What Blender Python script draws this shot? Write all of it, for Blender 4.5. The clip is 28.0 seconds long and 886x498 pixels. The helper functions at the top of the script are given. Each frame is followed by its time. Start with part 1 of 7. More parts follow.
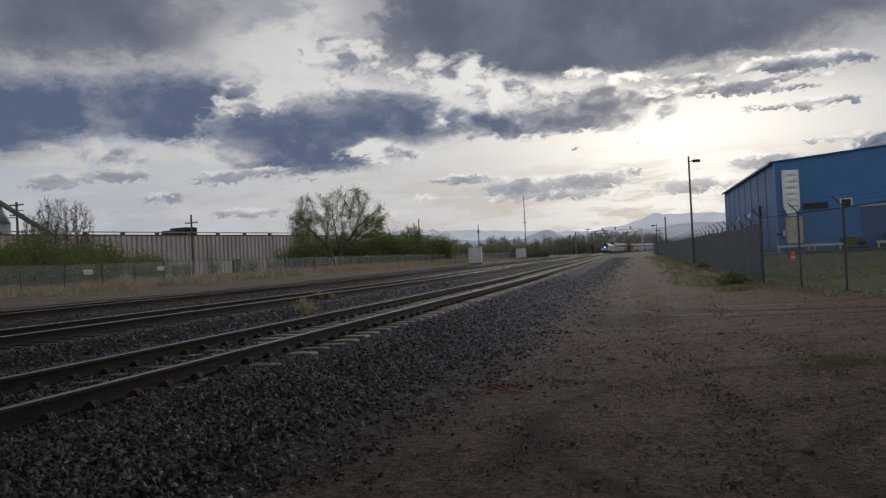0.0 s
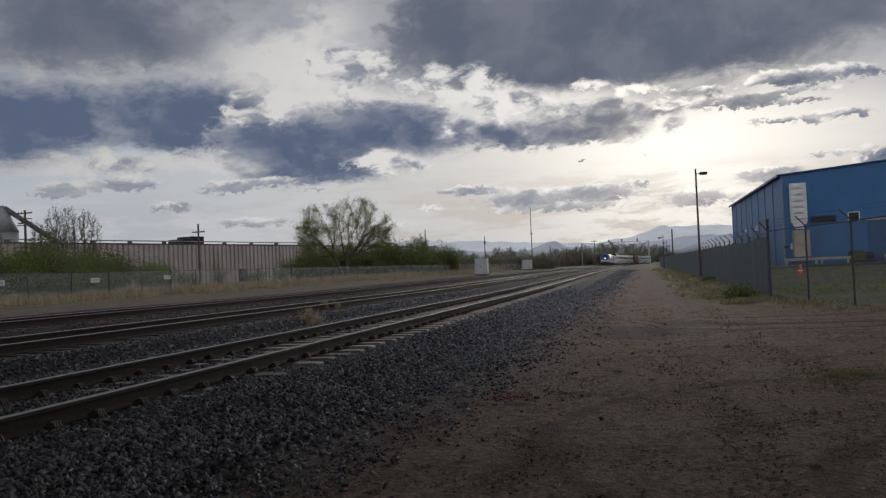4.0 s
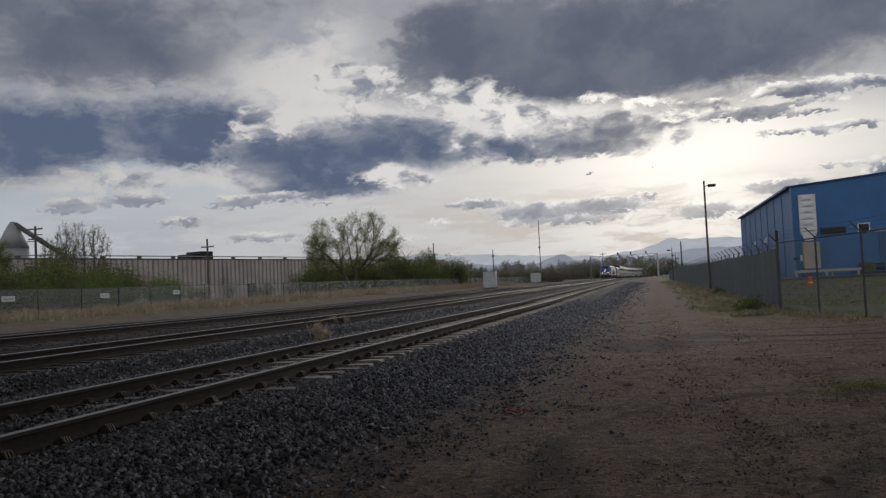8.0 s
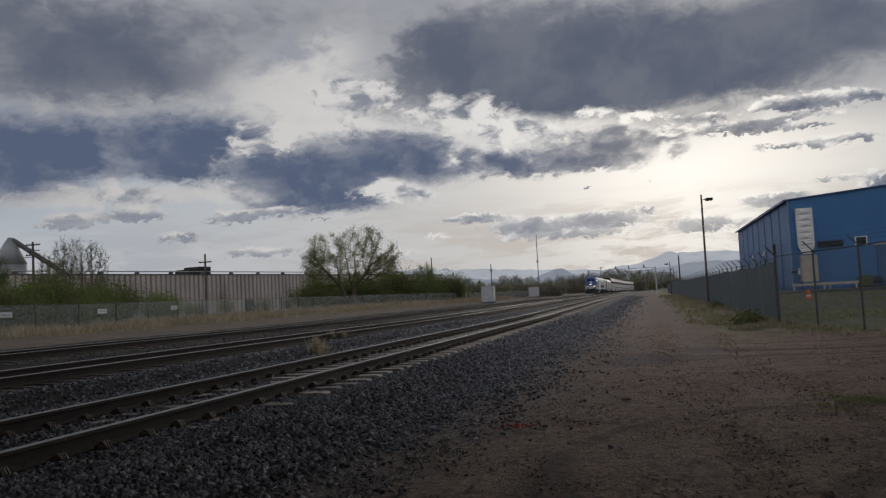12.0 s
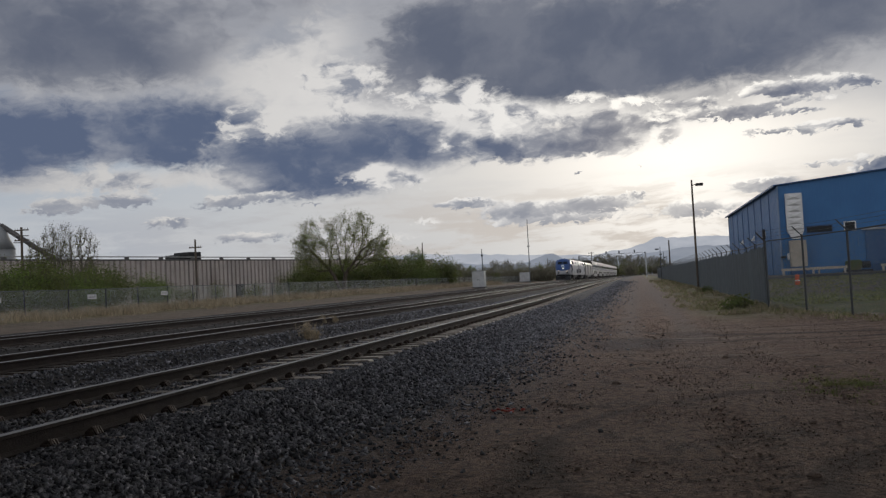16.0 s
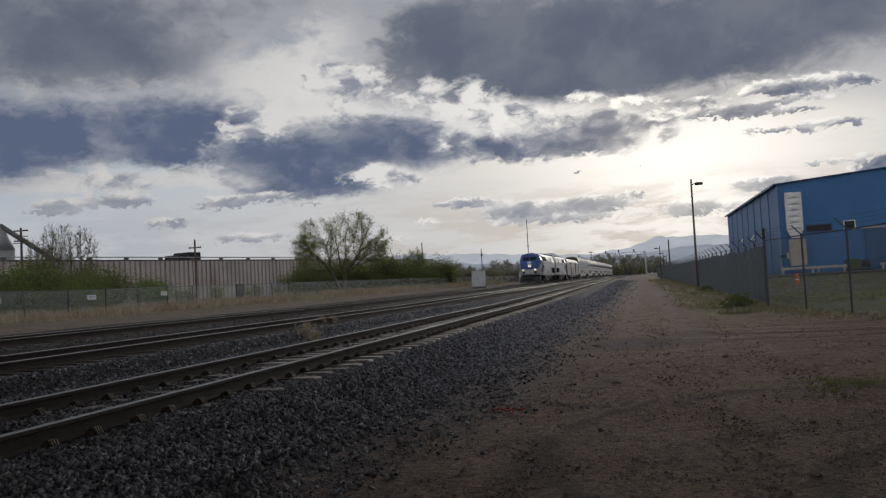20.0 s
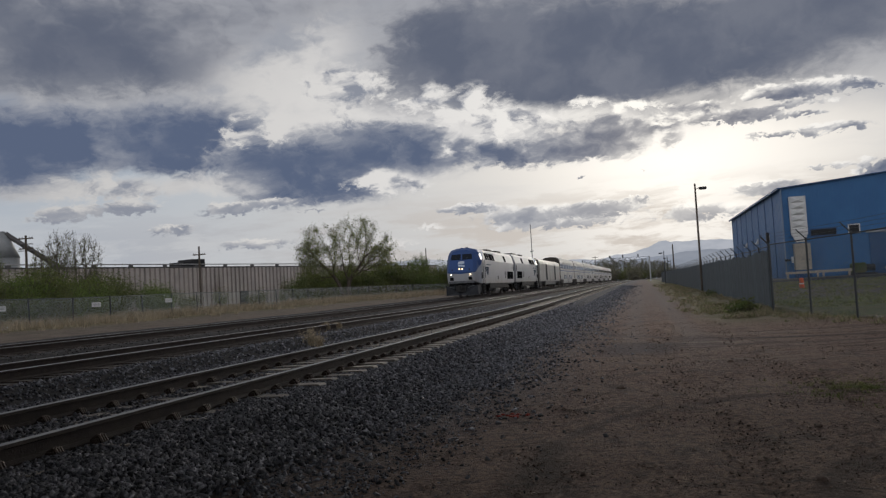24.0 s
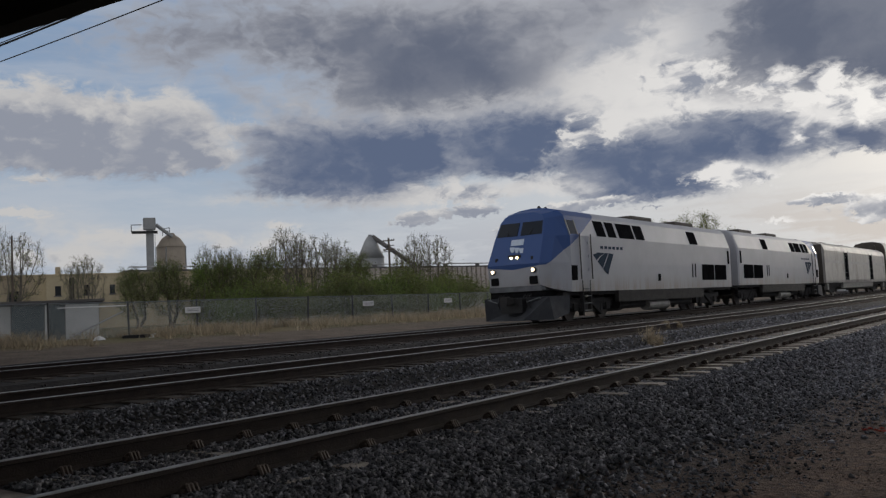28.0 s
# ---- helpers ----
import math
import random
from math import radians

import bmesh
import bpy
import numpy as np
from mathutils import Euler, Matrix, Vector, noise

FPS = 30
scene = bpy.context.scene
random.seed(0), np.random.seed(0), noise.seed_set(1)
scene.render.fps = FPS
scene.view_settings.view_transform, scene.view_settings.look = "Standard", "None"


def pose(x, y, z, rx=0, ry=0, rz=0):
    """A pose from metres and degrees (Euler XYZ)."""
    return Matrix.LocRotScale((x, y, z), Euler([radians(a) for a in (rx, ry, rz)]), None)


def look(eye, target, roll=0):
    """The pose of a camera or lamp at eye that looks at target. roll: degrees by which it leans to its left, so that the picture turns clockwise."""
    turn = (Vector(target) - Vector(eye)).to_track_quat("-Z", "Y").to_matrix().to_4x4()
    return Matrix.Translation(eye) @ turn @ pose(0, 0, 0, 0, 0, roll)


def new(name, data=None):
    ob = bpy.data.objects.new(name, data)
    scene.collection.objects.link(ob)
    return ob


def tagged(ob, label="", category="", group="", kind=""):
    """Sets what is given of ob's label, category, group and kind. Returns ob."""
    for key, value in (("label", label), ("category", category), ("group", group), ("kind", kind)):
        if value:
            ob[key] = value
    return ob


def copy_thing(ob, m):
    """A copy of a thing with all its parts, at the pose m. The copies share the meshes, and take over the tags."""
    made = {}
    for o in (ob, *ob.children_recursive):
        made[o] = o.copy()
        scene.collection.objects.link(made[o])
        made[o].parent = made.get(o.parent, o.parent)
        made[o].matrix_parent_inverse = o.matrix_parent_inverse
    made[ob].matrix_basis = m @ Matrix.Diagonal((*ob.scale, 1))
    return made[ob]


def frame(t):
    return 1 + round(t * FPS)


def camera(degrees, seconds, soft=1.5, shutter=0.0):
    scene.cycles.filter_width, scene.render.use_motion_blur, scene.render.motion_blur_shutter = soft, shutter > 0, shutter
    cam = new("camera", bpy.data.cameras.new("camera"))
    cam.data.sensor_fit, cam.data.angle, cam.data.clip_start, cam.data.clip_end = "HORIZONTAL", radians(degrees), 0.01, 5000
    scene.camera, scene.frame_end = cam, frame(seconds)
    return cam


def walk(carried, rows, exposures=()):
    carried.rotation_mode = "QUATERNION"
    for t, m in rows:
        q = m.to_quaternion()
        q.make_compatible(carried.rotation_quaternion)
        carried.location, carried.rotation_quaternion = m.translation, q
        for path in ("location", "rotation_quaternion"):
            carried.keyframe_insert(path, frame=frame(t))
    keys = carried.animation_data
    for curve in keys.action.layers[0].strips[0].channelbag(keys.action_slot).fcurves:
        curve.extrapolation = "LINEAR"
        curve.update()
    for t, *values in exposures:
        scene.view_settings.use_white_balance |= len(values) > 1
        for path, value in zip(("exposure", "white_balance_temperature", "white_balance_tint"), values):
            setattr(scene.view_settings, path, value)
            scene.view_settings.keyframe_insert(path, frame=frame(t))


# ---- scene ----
# World: +y runs along the tracks away from the camera, z = 0 is the top of the near track's rails.
EYE = 0.95
cam = camera(55.86, 28.0, soft=1.3)
# seconds, yaw, pitch, roll of the hand-held camera
TURNS = [
    (0.0, 12.87, 0.84, 2.84), (0.5, 12.82, 0.9, 2.84), (1.0, 12.81, 0.96, 2.69), (1.5, 12.85, 1.04, 2.61),
    (2.0, 12.91, 1.08, 2.58), (2.5, 12.95, 1.1, 2.53), (3.0, 13.07, 1.31, 2.5), (3.5, 13.18, 1.47, 2.46),
    (5.5, 13.61, 2.16, 2.32), (6.0, 13.64, 2.35, 2.11), (6.5, 13.71, 2.35, 1.93), (7.0, 13.6, 2.38, 2.19),
    (7.5, 13.69, 2.52, 2.4), (8.0, 13.87, 2.56, 2.72), (8.5, 13.56, 2.61, 2.98), (9.0, 13.63, 2.74, 3.36),
    (9.5, 13.67, 2.8, 3.5), (10.0, 13.67, 2.99, 3.49), (10.5, 13.69, 3.52, 3.33), (11.0, 13.75, 3.53, 3.23),
    (11.5, 13.83, 3.53, 2.99), (13.5, 13.24, 3.6, 2.63)]
TURNS += [
    (14.0, 12.81, 3.65, 2.77), (14.5, 12.99, 3.77, 2.94),
    (15.0, 13.0, 3.68, 2.89), (15.5, 13.13, 3.3, 2.92), (16.0, 13.12, 2.5, 2.97), (16.5, 13.18, 2.4, 3.0),
    (17.0, 13.22, 2.38, 3.0), (17.5, 13.23, 2.38, 3.09), (18.0, 13.25, 2.37, 3.11), (18.5, 13.23, 2.35, 3.17),
    (19.0, 13.17, 2.39, 3.26), (19.5, 13.1, 2.47, 3.11), (20.0, 13.1, 2.48, 3.09), (20.5, 13.03, 2.54, 3.07),
    (21.0, 12.97, 2.6, 3.11), (21.5, 13.0, 2.68, 3.14)]
TURNS += [
    (23.5, 13.21, 2.92, 3.34), (24.0, 13.38, 2.89, 3.34), (24.5, 13.4, 2.82, 3.31), (25.0, 13.4, 2.85, 3.27),
    (25.5, 13.65, 2.9, 3.15), (26.0, 16.34, 3.02, 3.06), (26.5, 18.53, 3.15, 3.01), (27.0, 22.05, 3.29, 2.89),
    (27.5, 29.53, 3.63, 2.86), (28.0, 36.24, 3.97, 2.79)]
walk(cam, [(t, pose(0, 0, EYE, 90 + pitch, roll, yaw)) for t, yaw, pitch, roll in TURNS],
     [(0.0, 0.0), (6.0, -0.03), (9.0, -0.08), (10.5, -0.14), (11.5, -0.14), (14.0, 0.0), (25.5, 0.0), (28.0, 0.10)])
scene.view_settings.exposure = 0.0

# ---- light: broken cloud, low sun veiled behind it ----
SUN_AZ, SUN_EL = 3.0, 8.0


class Nodes:
    """Small helper to wire shader nodes."""

    def __init__(self, tree):
        self.t = tree

    def n(self, kind, **kw):
        node = self.t.nodes.new(kind)
        for k, v in kw.items():
            if k in ("operation", "blend_type", "data_type", "noise_dimensions", "feature", "distance", "sky_type",
                     "sun_disc", "clamp", "use_clamp", "interpolation_type", "wave_type", "bands_direction", "clamp_factor"):
                if k == "operation": node.operation = v
                elif k == "blend_type": node.blend_type = v
                elif k == "data_type": node.data_type = v
                elif k == "noise_dimensions": node.noise_dimensions = v
                elif k == "feature": node.feature = v
                elif k == "distance": node.distance = v
                elif k == "sky_type": node.sky_type = v
                elif k == "sun_disc": node.sun_disc = v
                elif k == "clamp": node.clamp = v
                elif k == "use_clamp": node.use_clamp = v
                elif k == "interpolation_type": node.interpolation_type = v
                elif k == "wave_type": node.wave_type = v
                elif k == "bands_direction": node.bands_direction = v
        return node

    def link(self, a, b):
        self.t.links.new(a, b)

    def put(self, socket, v):
        if isinstance(v, bpy.types.NodeSocket):
            self.t.links.new(v, socket)
        elif isinstance(v, (tuple, list)) and len(v) == 3 and socket.type == "RGBA":
            socket.default_value = (*v, 1)
        else:
            socket.default_value = v

    def math(self, op, a, b=0.0, c=None, clamp=False):
        m = self.n("ShaderNodeMath", operation=op, use_clamp=clamp)
        self.put(m.inputs[0], a), self.put(m.inputs[1], b)
        if c is not None:
            self.put(m.inputs[2], c)
        return m.outputs[0]

    def vmath(self, op, a, b=(0, 0, 0), c=None):
        m = self.n("ShaderNodeVectorMath", operation=op)
        self.put(m.inputs[0], a), self.put(m.inputs[1], b)
        if c is not None:
            self.put(m.inputs[2], c)
        return m.outputs["Value"] if op in ("DOT_PRODUCT", "LENGTH", "DISTANCE") else m.outputs[0]

    def noise(self, vec, scale, detail=4.0, rough=0.55, distort=0.0):
        m = self.n("ShaderNodeTexNoise")
        if vec is not None:
            self.put(m.inputs["Vector"], vec)
        m.inputs["Scale"].default_value, m.inputs["Detail"].default_value = scale, detail
        m.inputs["Roughness"].default_value, m.inputs["Distortion"].default_value = rough, distort
        return m.outputs["Fac"]

    def smooth(self, x, lo, hi, a=0.0, b=1.0):
        m = self.n("ShaderNodeMapRange", interpolation_type="SMOOTHSTEP")
        self.put(m.inputs["Value"], x)
        self.put(m.inputs["From Min"], lo), self.put(m.inputs["From Max"], hi)
        self.put(m.inputs["To Min"], a), self.put(m.inputs["To Max"], b)
        return m.outputs[0]

    def mix(self, fac, a, b, blend="MIX"):
        m = self.n("ShaderNodeMix", data_type="RGBA", blend_type=blend)
        self.put(m.inputs[0], fac), self.put(m.inputs[6], a), self.put(m.inputs[7], b)
        return m.outputs[2]

    def xyz(self, v):
        m = self.n("ShaderNodeSeparateXYZ")
        self.put(m.inputs[0], v)
        return m.outputs

    def join(self, x, y, z=0.0):
        m = self.n("ShaderNodeCombineXYZ")
        self.put(m.inputs[0], x), self.put(m.inputs[1], y), self.put(m.inputs[2], z)
        return m.outputs[0]


# clouds: azimuth, elevation, half width, half height (degrees), weight
SKY_VEIL = [(-23.6, 14.3, 7.2, 2.2, 0.9), (-20.0, 17.6, 3.1, 2.2, 0.5), (-29.5, 15.2, 2.9, 0.7, 0.35), (-10.2, 11.0, 5.8, 2.3, 0.9),
    (-3.9, 11.6, 4.2, 1.3, 0.6), (-14.8, 12.6, 3.5, 1.5, 0.6), (-31.2, 8.0, 11.5, 1.1, 0.75), (-21.4, 12.1, 5.7, 1.5, 0.6), (-62.2, 6.6, 3.5, 0.9, 0.5),
    (-57.0, 5.3, 5.4, 0.8, 0.6), (-60.9, 4.1, 5.1, 0.9, 0.7), (-46.9, 5.0, 4.1, 1.0, 0.6), (-62.1, 9.0, 2.5, 0.6, 0.35), (-41.5, 7.7, 9.9, 0.5, 0.6)]
SKY_DECK = [(-39.6, 17.0, 8.2, 3.1, 0.6), (-29.7, 18.5, 7.2, 2.4, 0.55), (-22.6, 19.4, 6.1, 1.8, 0.45), (-35.4, 14.9, 5.0, 1.4, 0.7),
    (-38.1, 13.6, 7.1, 1.5, 0.5), (-13.0, 15.5, 3.5, 3.5, 1.0), (-6.7, 16.1, 8.8, 3.8, 1.3), (2.7, 15.8, 9.4, 3.0, 1.2), (13.6, 15.5, 7.8, 2.8, 1.2),
    (-6.2, 12.8, 4.2, 1.2, 0.7), (0.3, 12.9, 4.4, 1.5, 0.7), (6.8, 12.8, 4.1, 1.2, 0.75), (-17.4, 14.2, 1.6, 1.3, 0.6), (-20.1, 14.8, 1.1, 0.8, 0.45),
    (-44.1, 18.6, 12.6, 3.6, 0.75), (-34.1, 15.0, 7.8, 1.9, 0.7), (-53.9, 18.0, 5.7, 2.1, 0.35), (4.5, 10.8, 3.9, 0.9, 0.6)]
BANK_WEST = [(-32.8, 11.6, 5.5, 2.1, 1.1), (-29.3, 11.3, 3.6, 2.3, 1.0), (-36.6, 11.0, 2.0, 1.5, 0.7), (-40.1, 10.2, 3.7, 2.4, 0.7),
    (-29.5, 9.5, 2.0, 0.7, 0.7), (-31.8, 9.4, 2.5, 0.9, 0.6), (-26.8, 10.5, 2.6, 1.5, 0.55), (-46.7, 11.1, 3.2, 2.8, 1.0), (-42.1, 10.8, 4.2, 3.0, 0.9),
    (-44.5, 8.8, 4.6, 1.0, 0.7), (-38.2, 10.7, 4.3, 1.9, 0.6)]
BANK_FAR_WEST = [(-61.1, 13.0, 4.2, 1.9, 1.12), (-58.2, 11.7, 4.7, 1.8, 1.0), (-53.7, 12.5, 2.7, 2.2, 1.25), (-57.5, 10.3, 5.8, 0.8, 0.88),
    (-65.2, 11.9, 4.2, 2.3, 1.12), (-49.3, 12.4, 1.3, 0.7, 0.75), (-51.9, 10.6, 2.2, 0.7, 0.62)]
BANK_MIDDLE = [(-23.5, 9.3, 4.1, 1.8, 1.1), (-19.6, 9.0, 4.2, 2.1, 1.1), (-26.4, 9.8, 2.2, 1.1, 0.7), (-21.3, 7.2, 4.2, 0.8, 0.7),
    (-16.1, 10.4, 3.1, 1.4, 0.7), (-13.0, 9.5, 3.5, 1.4, 0.9), (-18.4, 11.4, 4.3, 0.8, 0.5), (-24.7, 7.1, 1.7, 0.5, 0.5)]
BANK_EAST = [(-7.2, 9.1, 3.1, 1.1, 0.9), (-3.7, 9.0, 2.6, 0.8, 0.8), (-1.0, 9.9, 2.4, 1.4, 1.0), (-4.4, 10.5, 2.1, 1.0, 0.5), (-9.9, 9.4, 2.3, 0.8, 0.6),
    (2.6, 9.3, 0.8, 0.9, 0.6), (2.0, 10.3, 2.5, 0.5, 0.5), (-8.2, 10.8, 2.7, 1.5, 0.35)]
HEADS = [(-19.8, 13.7, 1.6, 1.9, 0.94), (-21.3, 14.3, 1.2, 1.2, 0.54), (-24.8, 11.7, 2.1, 1.0, 1.08), (-26.0, 11.0, 1.5, 0.5, 0.68),
    (-13.6, 12.7, 2.1, 1.4, 0.81), (-9.7, 12.1, 2.1, 1.6, 0.81), (-17.6, 14.4, 1.6, 1.3, 0.68), (0.9, 11.5, 1.5, 0.4, 0.81), (-2.4, 12.1, 1.5, 0.4, 0.68),
    (-7.0, 11.5, 2.3, 0.8, 0.68), (-33.5, 7.5, 2.1, 1.1, 0.81), (-36.7, 7.9, 2.6, 0.7, 0.61), (-15.5, 7.3, 1.9, 0.6, 0.94), (-18.6, 7.6, 1.7, 0.4, 0.54),
    (-16.6, 8.0, 1.6, 0.7, 0.68), (3.4, 10.2, 1.8, 0.4, 0.68)]
PUFFS_LOW = [(-37.7, 6.2, 1.5, 0.5, 1.08), (-34.2, 6.5, 1.9, 0.4, 1.22), (-27.5, 6.3, 1.5, 0.4, 1.35), (-31.0, 5.0, 1.2, 0.3, 1.49),
    (-22.1, 6.0, 0.8, 0.1, 0.81), (-24.7, 6.6, 1.5, 0.3, 0.94), (-25.6, 3.9, 2.6, 0.3, 0.68), (-7.5, 4.9, 2.7, 0.6, 1.08), (-2.5, 5.0, 2.6, 0.5, 1.22),
    (0.1, 5.4, 0.7, 0.2, 0.94), (-4.8, 4.1, 3.8, 0.3, 0.81), (-10.9, 5.6, 1.5, 0.3, 1.22), (4.1, 4.3, 2.5, 0.6, 0.94), (8.5, 5.4, 1.6, 0.4, 1.35)]
PUFFS_EAST = [(9.7, 11.3, 2.1, 0.5, 1.08), (11.7, 11.2, 1.9, 0.5, 0.96), (14.1, 11.1, 0.8, 0.4, 1.2), (7.9, 10.0, 1.7, 0.3, 0.84),
    (10.8, 9.8, 1.0, 0.2, 0.96), (12.2, 8.7, 2.4, 0.3, 0.84), (8.5, 8.7, 1.3, 0.2, 0.72), (6.2, 10.2, 2.1, 0.4, 0.84), (4.2, 11.0, 1.8, 0.4, 0.72),
    (14.8, 5.8, 1.1, 0.8, 1.32), (10.0, 10.4, 3.0, 0.2, 0.6), (12.3, 6.4, 1.1, 0.2, 0.6), (-3.5, 7.1, 0.5, 0.1, 0.84), (0.6, 7.3, 0.3, 0.1, 0.72)]
PUFFS_WEST = [(-62.8, 7.0, 2.2, 0.3, 0.78), (-58.0, 5.5, 1.8, 0.4, 0.78), (-62.1, 9.2, 1.3, 0.3, 0.65), (-38.2, 6.2, 1.4, 0.5, 0.91),
    (-46.9, 6.0, 2.3, 0.3, 0.52), (-60.3, 4.4, 2.9, 0.4, 0.65), (-16.9, 3.5, 2.3, 0.3, 0.52), (-14.1, 4.5, 1.0, 0.2, 0.78)]


def make_world():
    world = bpy.data.worlds.new("sky")
    scene.world = world
    world.use_nodes = True
    world.node_tree.nodes.clear()
    k = Nodes(world.node_tree)
    out = k.n("ShaderNodeOutputWorld")
    way = k.vmath("NORMALIZE", k.n("ShaderNodeTexCoord").outputs["Generated"])
    x, y, z = k.xyz(way)
    u = k.math("MULTIPLY", k.math("ARCTAN2", x, y), 57.2958)
    v = k.math("MULTIPLY", k.math("ARCSINE", z), 57.2958)
    p0 = k.join(k.math("MULTIPLY", u, 0.62), v)

    def puffy(at, scale, detail=5.0):
        """Rounded heads, as cumulus has them, from a fractal cell pattern."""
        m = k.n("ShaderNodeTexVoronoi", feature="SMOOTH_F1")
        m.normalize = True
        k.put(m.inputs["Vector"], at)
        m.inputs["Scale"].default_value, m.inputs["Detail"].default_value = scale, detail
        m.inputs["Roughness"].default_value, m.inputs["Smoothness"].default_value = 0.55, 0.6
        return k.math("SUBTRACT", 1.0, m.outputs["Distance"])

    warp = k.math("MULTIPLY_ADD", k.noise(p0, 0.5, 4.0, 0.55), 2.0, -1.0)
    p1 = k.vmath("ADD", p0, k.join(warp, k.math("MULTIPLY", warp, 0.35)))
    aside = k.join(k.smooth(u, -8.0, 14.0, 0.6, -0.6), 0.35)   # towards the sun
    base = k.smooth(k.noise(p1, 0.20, 4.0, 0.55), 0.28, 0.72)
    head = k.smooth(puffy(p1, 0.55), 0.62, 0.95)
    lee = k.smooth(puffy(k.vmath("ADD", p1, aside), 0.55), 0.62, 0.95)
    fine = k.smooth(k.noise(p1, 0.8, 8.0, 0.58), 0.27, 0.73)
    tiny = k.smooth(k.noise(p1, 2.6, 6.0, 0.62), 0.27, 0.73)
    lit = k.math("SUBTRACT", head, lee)     # heads brighter on the side of the sun
    rough_soft = k.math("ADD", k.math("MULTIPLY", base, 0.6), k.math("MULTIPLY", fine, 0.4))
    rough_big = k.math("ADD", k.math("MULTIPLY", base, 0.40), k.math("MULTIPLY_ADD", head, 0.28, k.math("MULTIPLY", fine, 0.32)))
    rough_small = k.math("ADD", k.math("MULTIPLY", fine, 0.50), k.math("MULTIPLY_ADD", tiny, 0.28, k.math("MULTIPLY", head, 0.22)))
    shift = k.join(k.math("MULTIPLY_ADD", fine, 1.6, -0.8), k.math("MULTIPLY_ADD", tiny, 0.4, -0.2))
    p = k.vmath("ADD", k.join(u, v), shift)
    pv = k.vmath("DOT_PRODUCT", p, (0, 1, 0))

    # veiled sun
    d = Vector((math.sin(radians(SUN_AZ)) * math.cos(radians(SUN_EL)), math.cos(radians(SUN_AZ)) * math.cos(radians(SUN_EL)), math.sin(radians(SUN_EL))))
    ang = k.math("MULTIPLY", k.math("ARCCOSINE", k.vmath("DOT_PRODUCT", way, tuple(d))), 57.2958)
    sq = k.math("MULTIPLY", ang, ang)
    glow = k.math("POWER", 2.718, k.math("MULTIPLY", sq, -1 / 80.0))
    wide = k.math("POWER", 2.718, k.math("MULTIPLY", sq, -1 / 1000.0))

    # clear air, hazy towards the horizon and the sun, with thin high veils
    sky = k.n("ShaderNodeTexSky", sky_type="NISHITA", sun_disc=False)
    sky.sun_elevation, sky.sun_rotation = radians(SUN_EL), radians(SUN_AZ)
    blue = k.mix(0.7, k.vmath("MULTIPLY", sky.outputs[0], (0.1, 0.1, 0.1)), (0.22, 0.32, 0.50))
    haze = k.mix(k.smooth(v, 2.0, 13.0), (0.44, 0.475, 0.525), blue)
    haze = k.mix(k.math("MULTIPLY", wide, 0.8), haze, (0.70, 0.68, 0.65))
    veil = k.noise(k.vmath("MULTIPLY", p1, (0.35, 1.3, 1.0)), 0.32, 7.0, 0.62)
    haze = k.mix(k.math("MULTIPLY", k.smooth(veil, 0.42, 0.68), k.math("MULTIPLY_ADD", wide, 0.4, 0.25)), haze, (0.58, 0.57, 0.57))
    col = k.mix(glow, haze, (1.15, 1.09, 1.0))
    low = k.noise(k.vmath("MULTIPLY", p1, (0.5, 1.6, 1.0)), 0.42, 6.0, 0.6)
    col = k.mix(k.math("MULTIPLY", k.smooth(low, 0.44, 0.58, 0.15, 0.9), k.smooth(v, 7.5, 4.0)), col, k.mix(wide, (0.35, 0.40, 0.48), (0.62, 0.555, 0.49)))

    white = k.mix(wide, (0.50, 0.493, 0.49), (0.82, 0.80, 0.78))
    white = k.mix(glow, white, (1.12, 1.07, 0.98))
    grey = k.mix(k.math("MULTIPLY", glow, 0.7), (0.255, 0.275, 0.33), (0.50, 0.475, 0.46))
    slate = k.mix(k.math("MULTIPLY", glow, 0.6), (0.098, 0.128, 0.205), (0.30, 0.285, 0.285))

    def field(clouds):
        """Summed weight of the clouds, and the height within them."""
        total, tall = 0.0, 0.0
        for cu, cv, ru, rv, w in clouds:
            d = k.vmath("MULTIPLY_ADD", p, (1 / ru, 1 / rv, 0), (-cu / ru, -cv / rv, 0))
            f = k.math("MULTIPLY", k.math("POWER", 0.34, k.vmath("DOT_PRODUCT", d, d)), abs(w))
            total = k.math("ADD" if w > 0 else "SUBTRACT", total, f)
            tall = k.math("MULTIPLY_ADD", f, k.math("MULTIPLY_ADD", pv, 1 / rv, -cv / rv), tall)
        return total, k.math("DIVIDE", tall, k.math("MAXIMUM", total, 0.05))

    def bank(col, clouds, rough, amount, lo, hi, tones, thick=0.8, top=0.3, relief=0.4, lift=0.0):
        """Lay one bank of cloud over the sky: thin bright edges and tops, thicker and darker bodies below them."""
        dens, tall = field(clouds)
        edge = k.math("ADD", dens, k.math("MULTIPLY", k.math("MULTIPLY_ADD", rough, amount, -0.5 * amount), k.smooth(dens, 0.02, 0.35)))
        shade = k.math("MULTIPLY_ADD", k.smooth(edge, lo - 0.1, 2.1), thick, 0.25 - lift + 0.3 * relief)
        for n_, w in ((tall, top), (lit, relief), (fine, relief * 0.45), (base, 0.38)):
            shade = k.math("MULTIPLY_ADD", n_, -w, shade)
        body = k.mix(k.smooth(shade, -0.2, 0.5), tones[0], tones[1])
        body = k.mix(k.smooth(shade, 0.25, 0.95), body, tones[2])
        return k.mix(k.smooth(edge, lo, hi), col, body)

    pale = k.mix(0.45, white, grey)
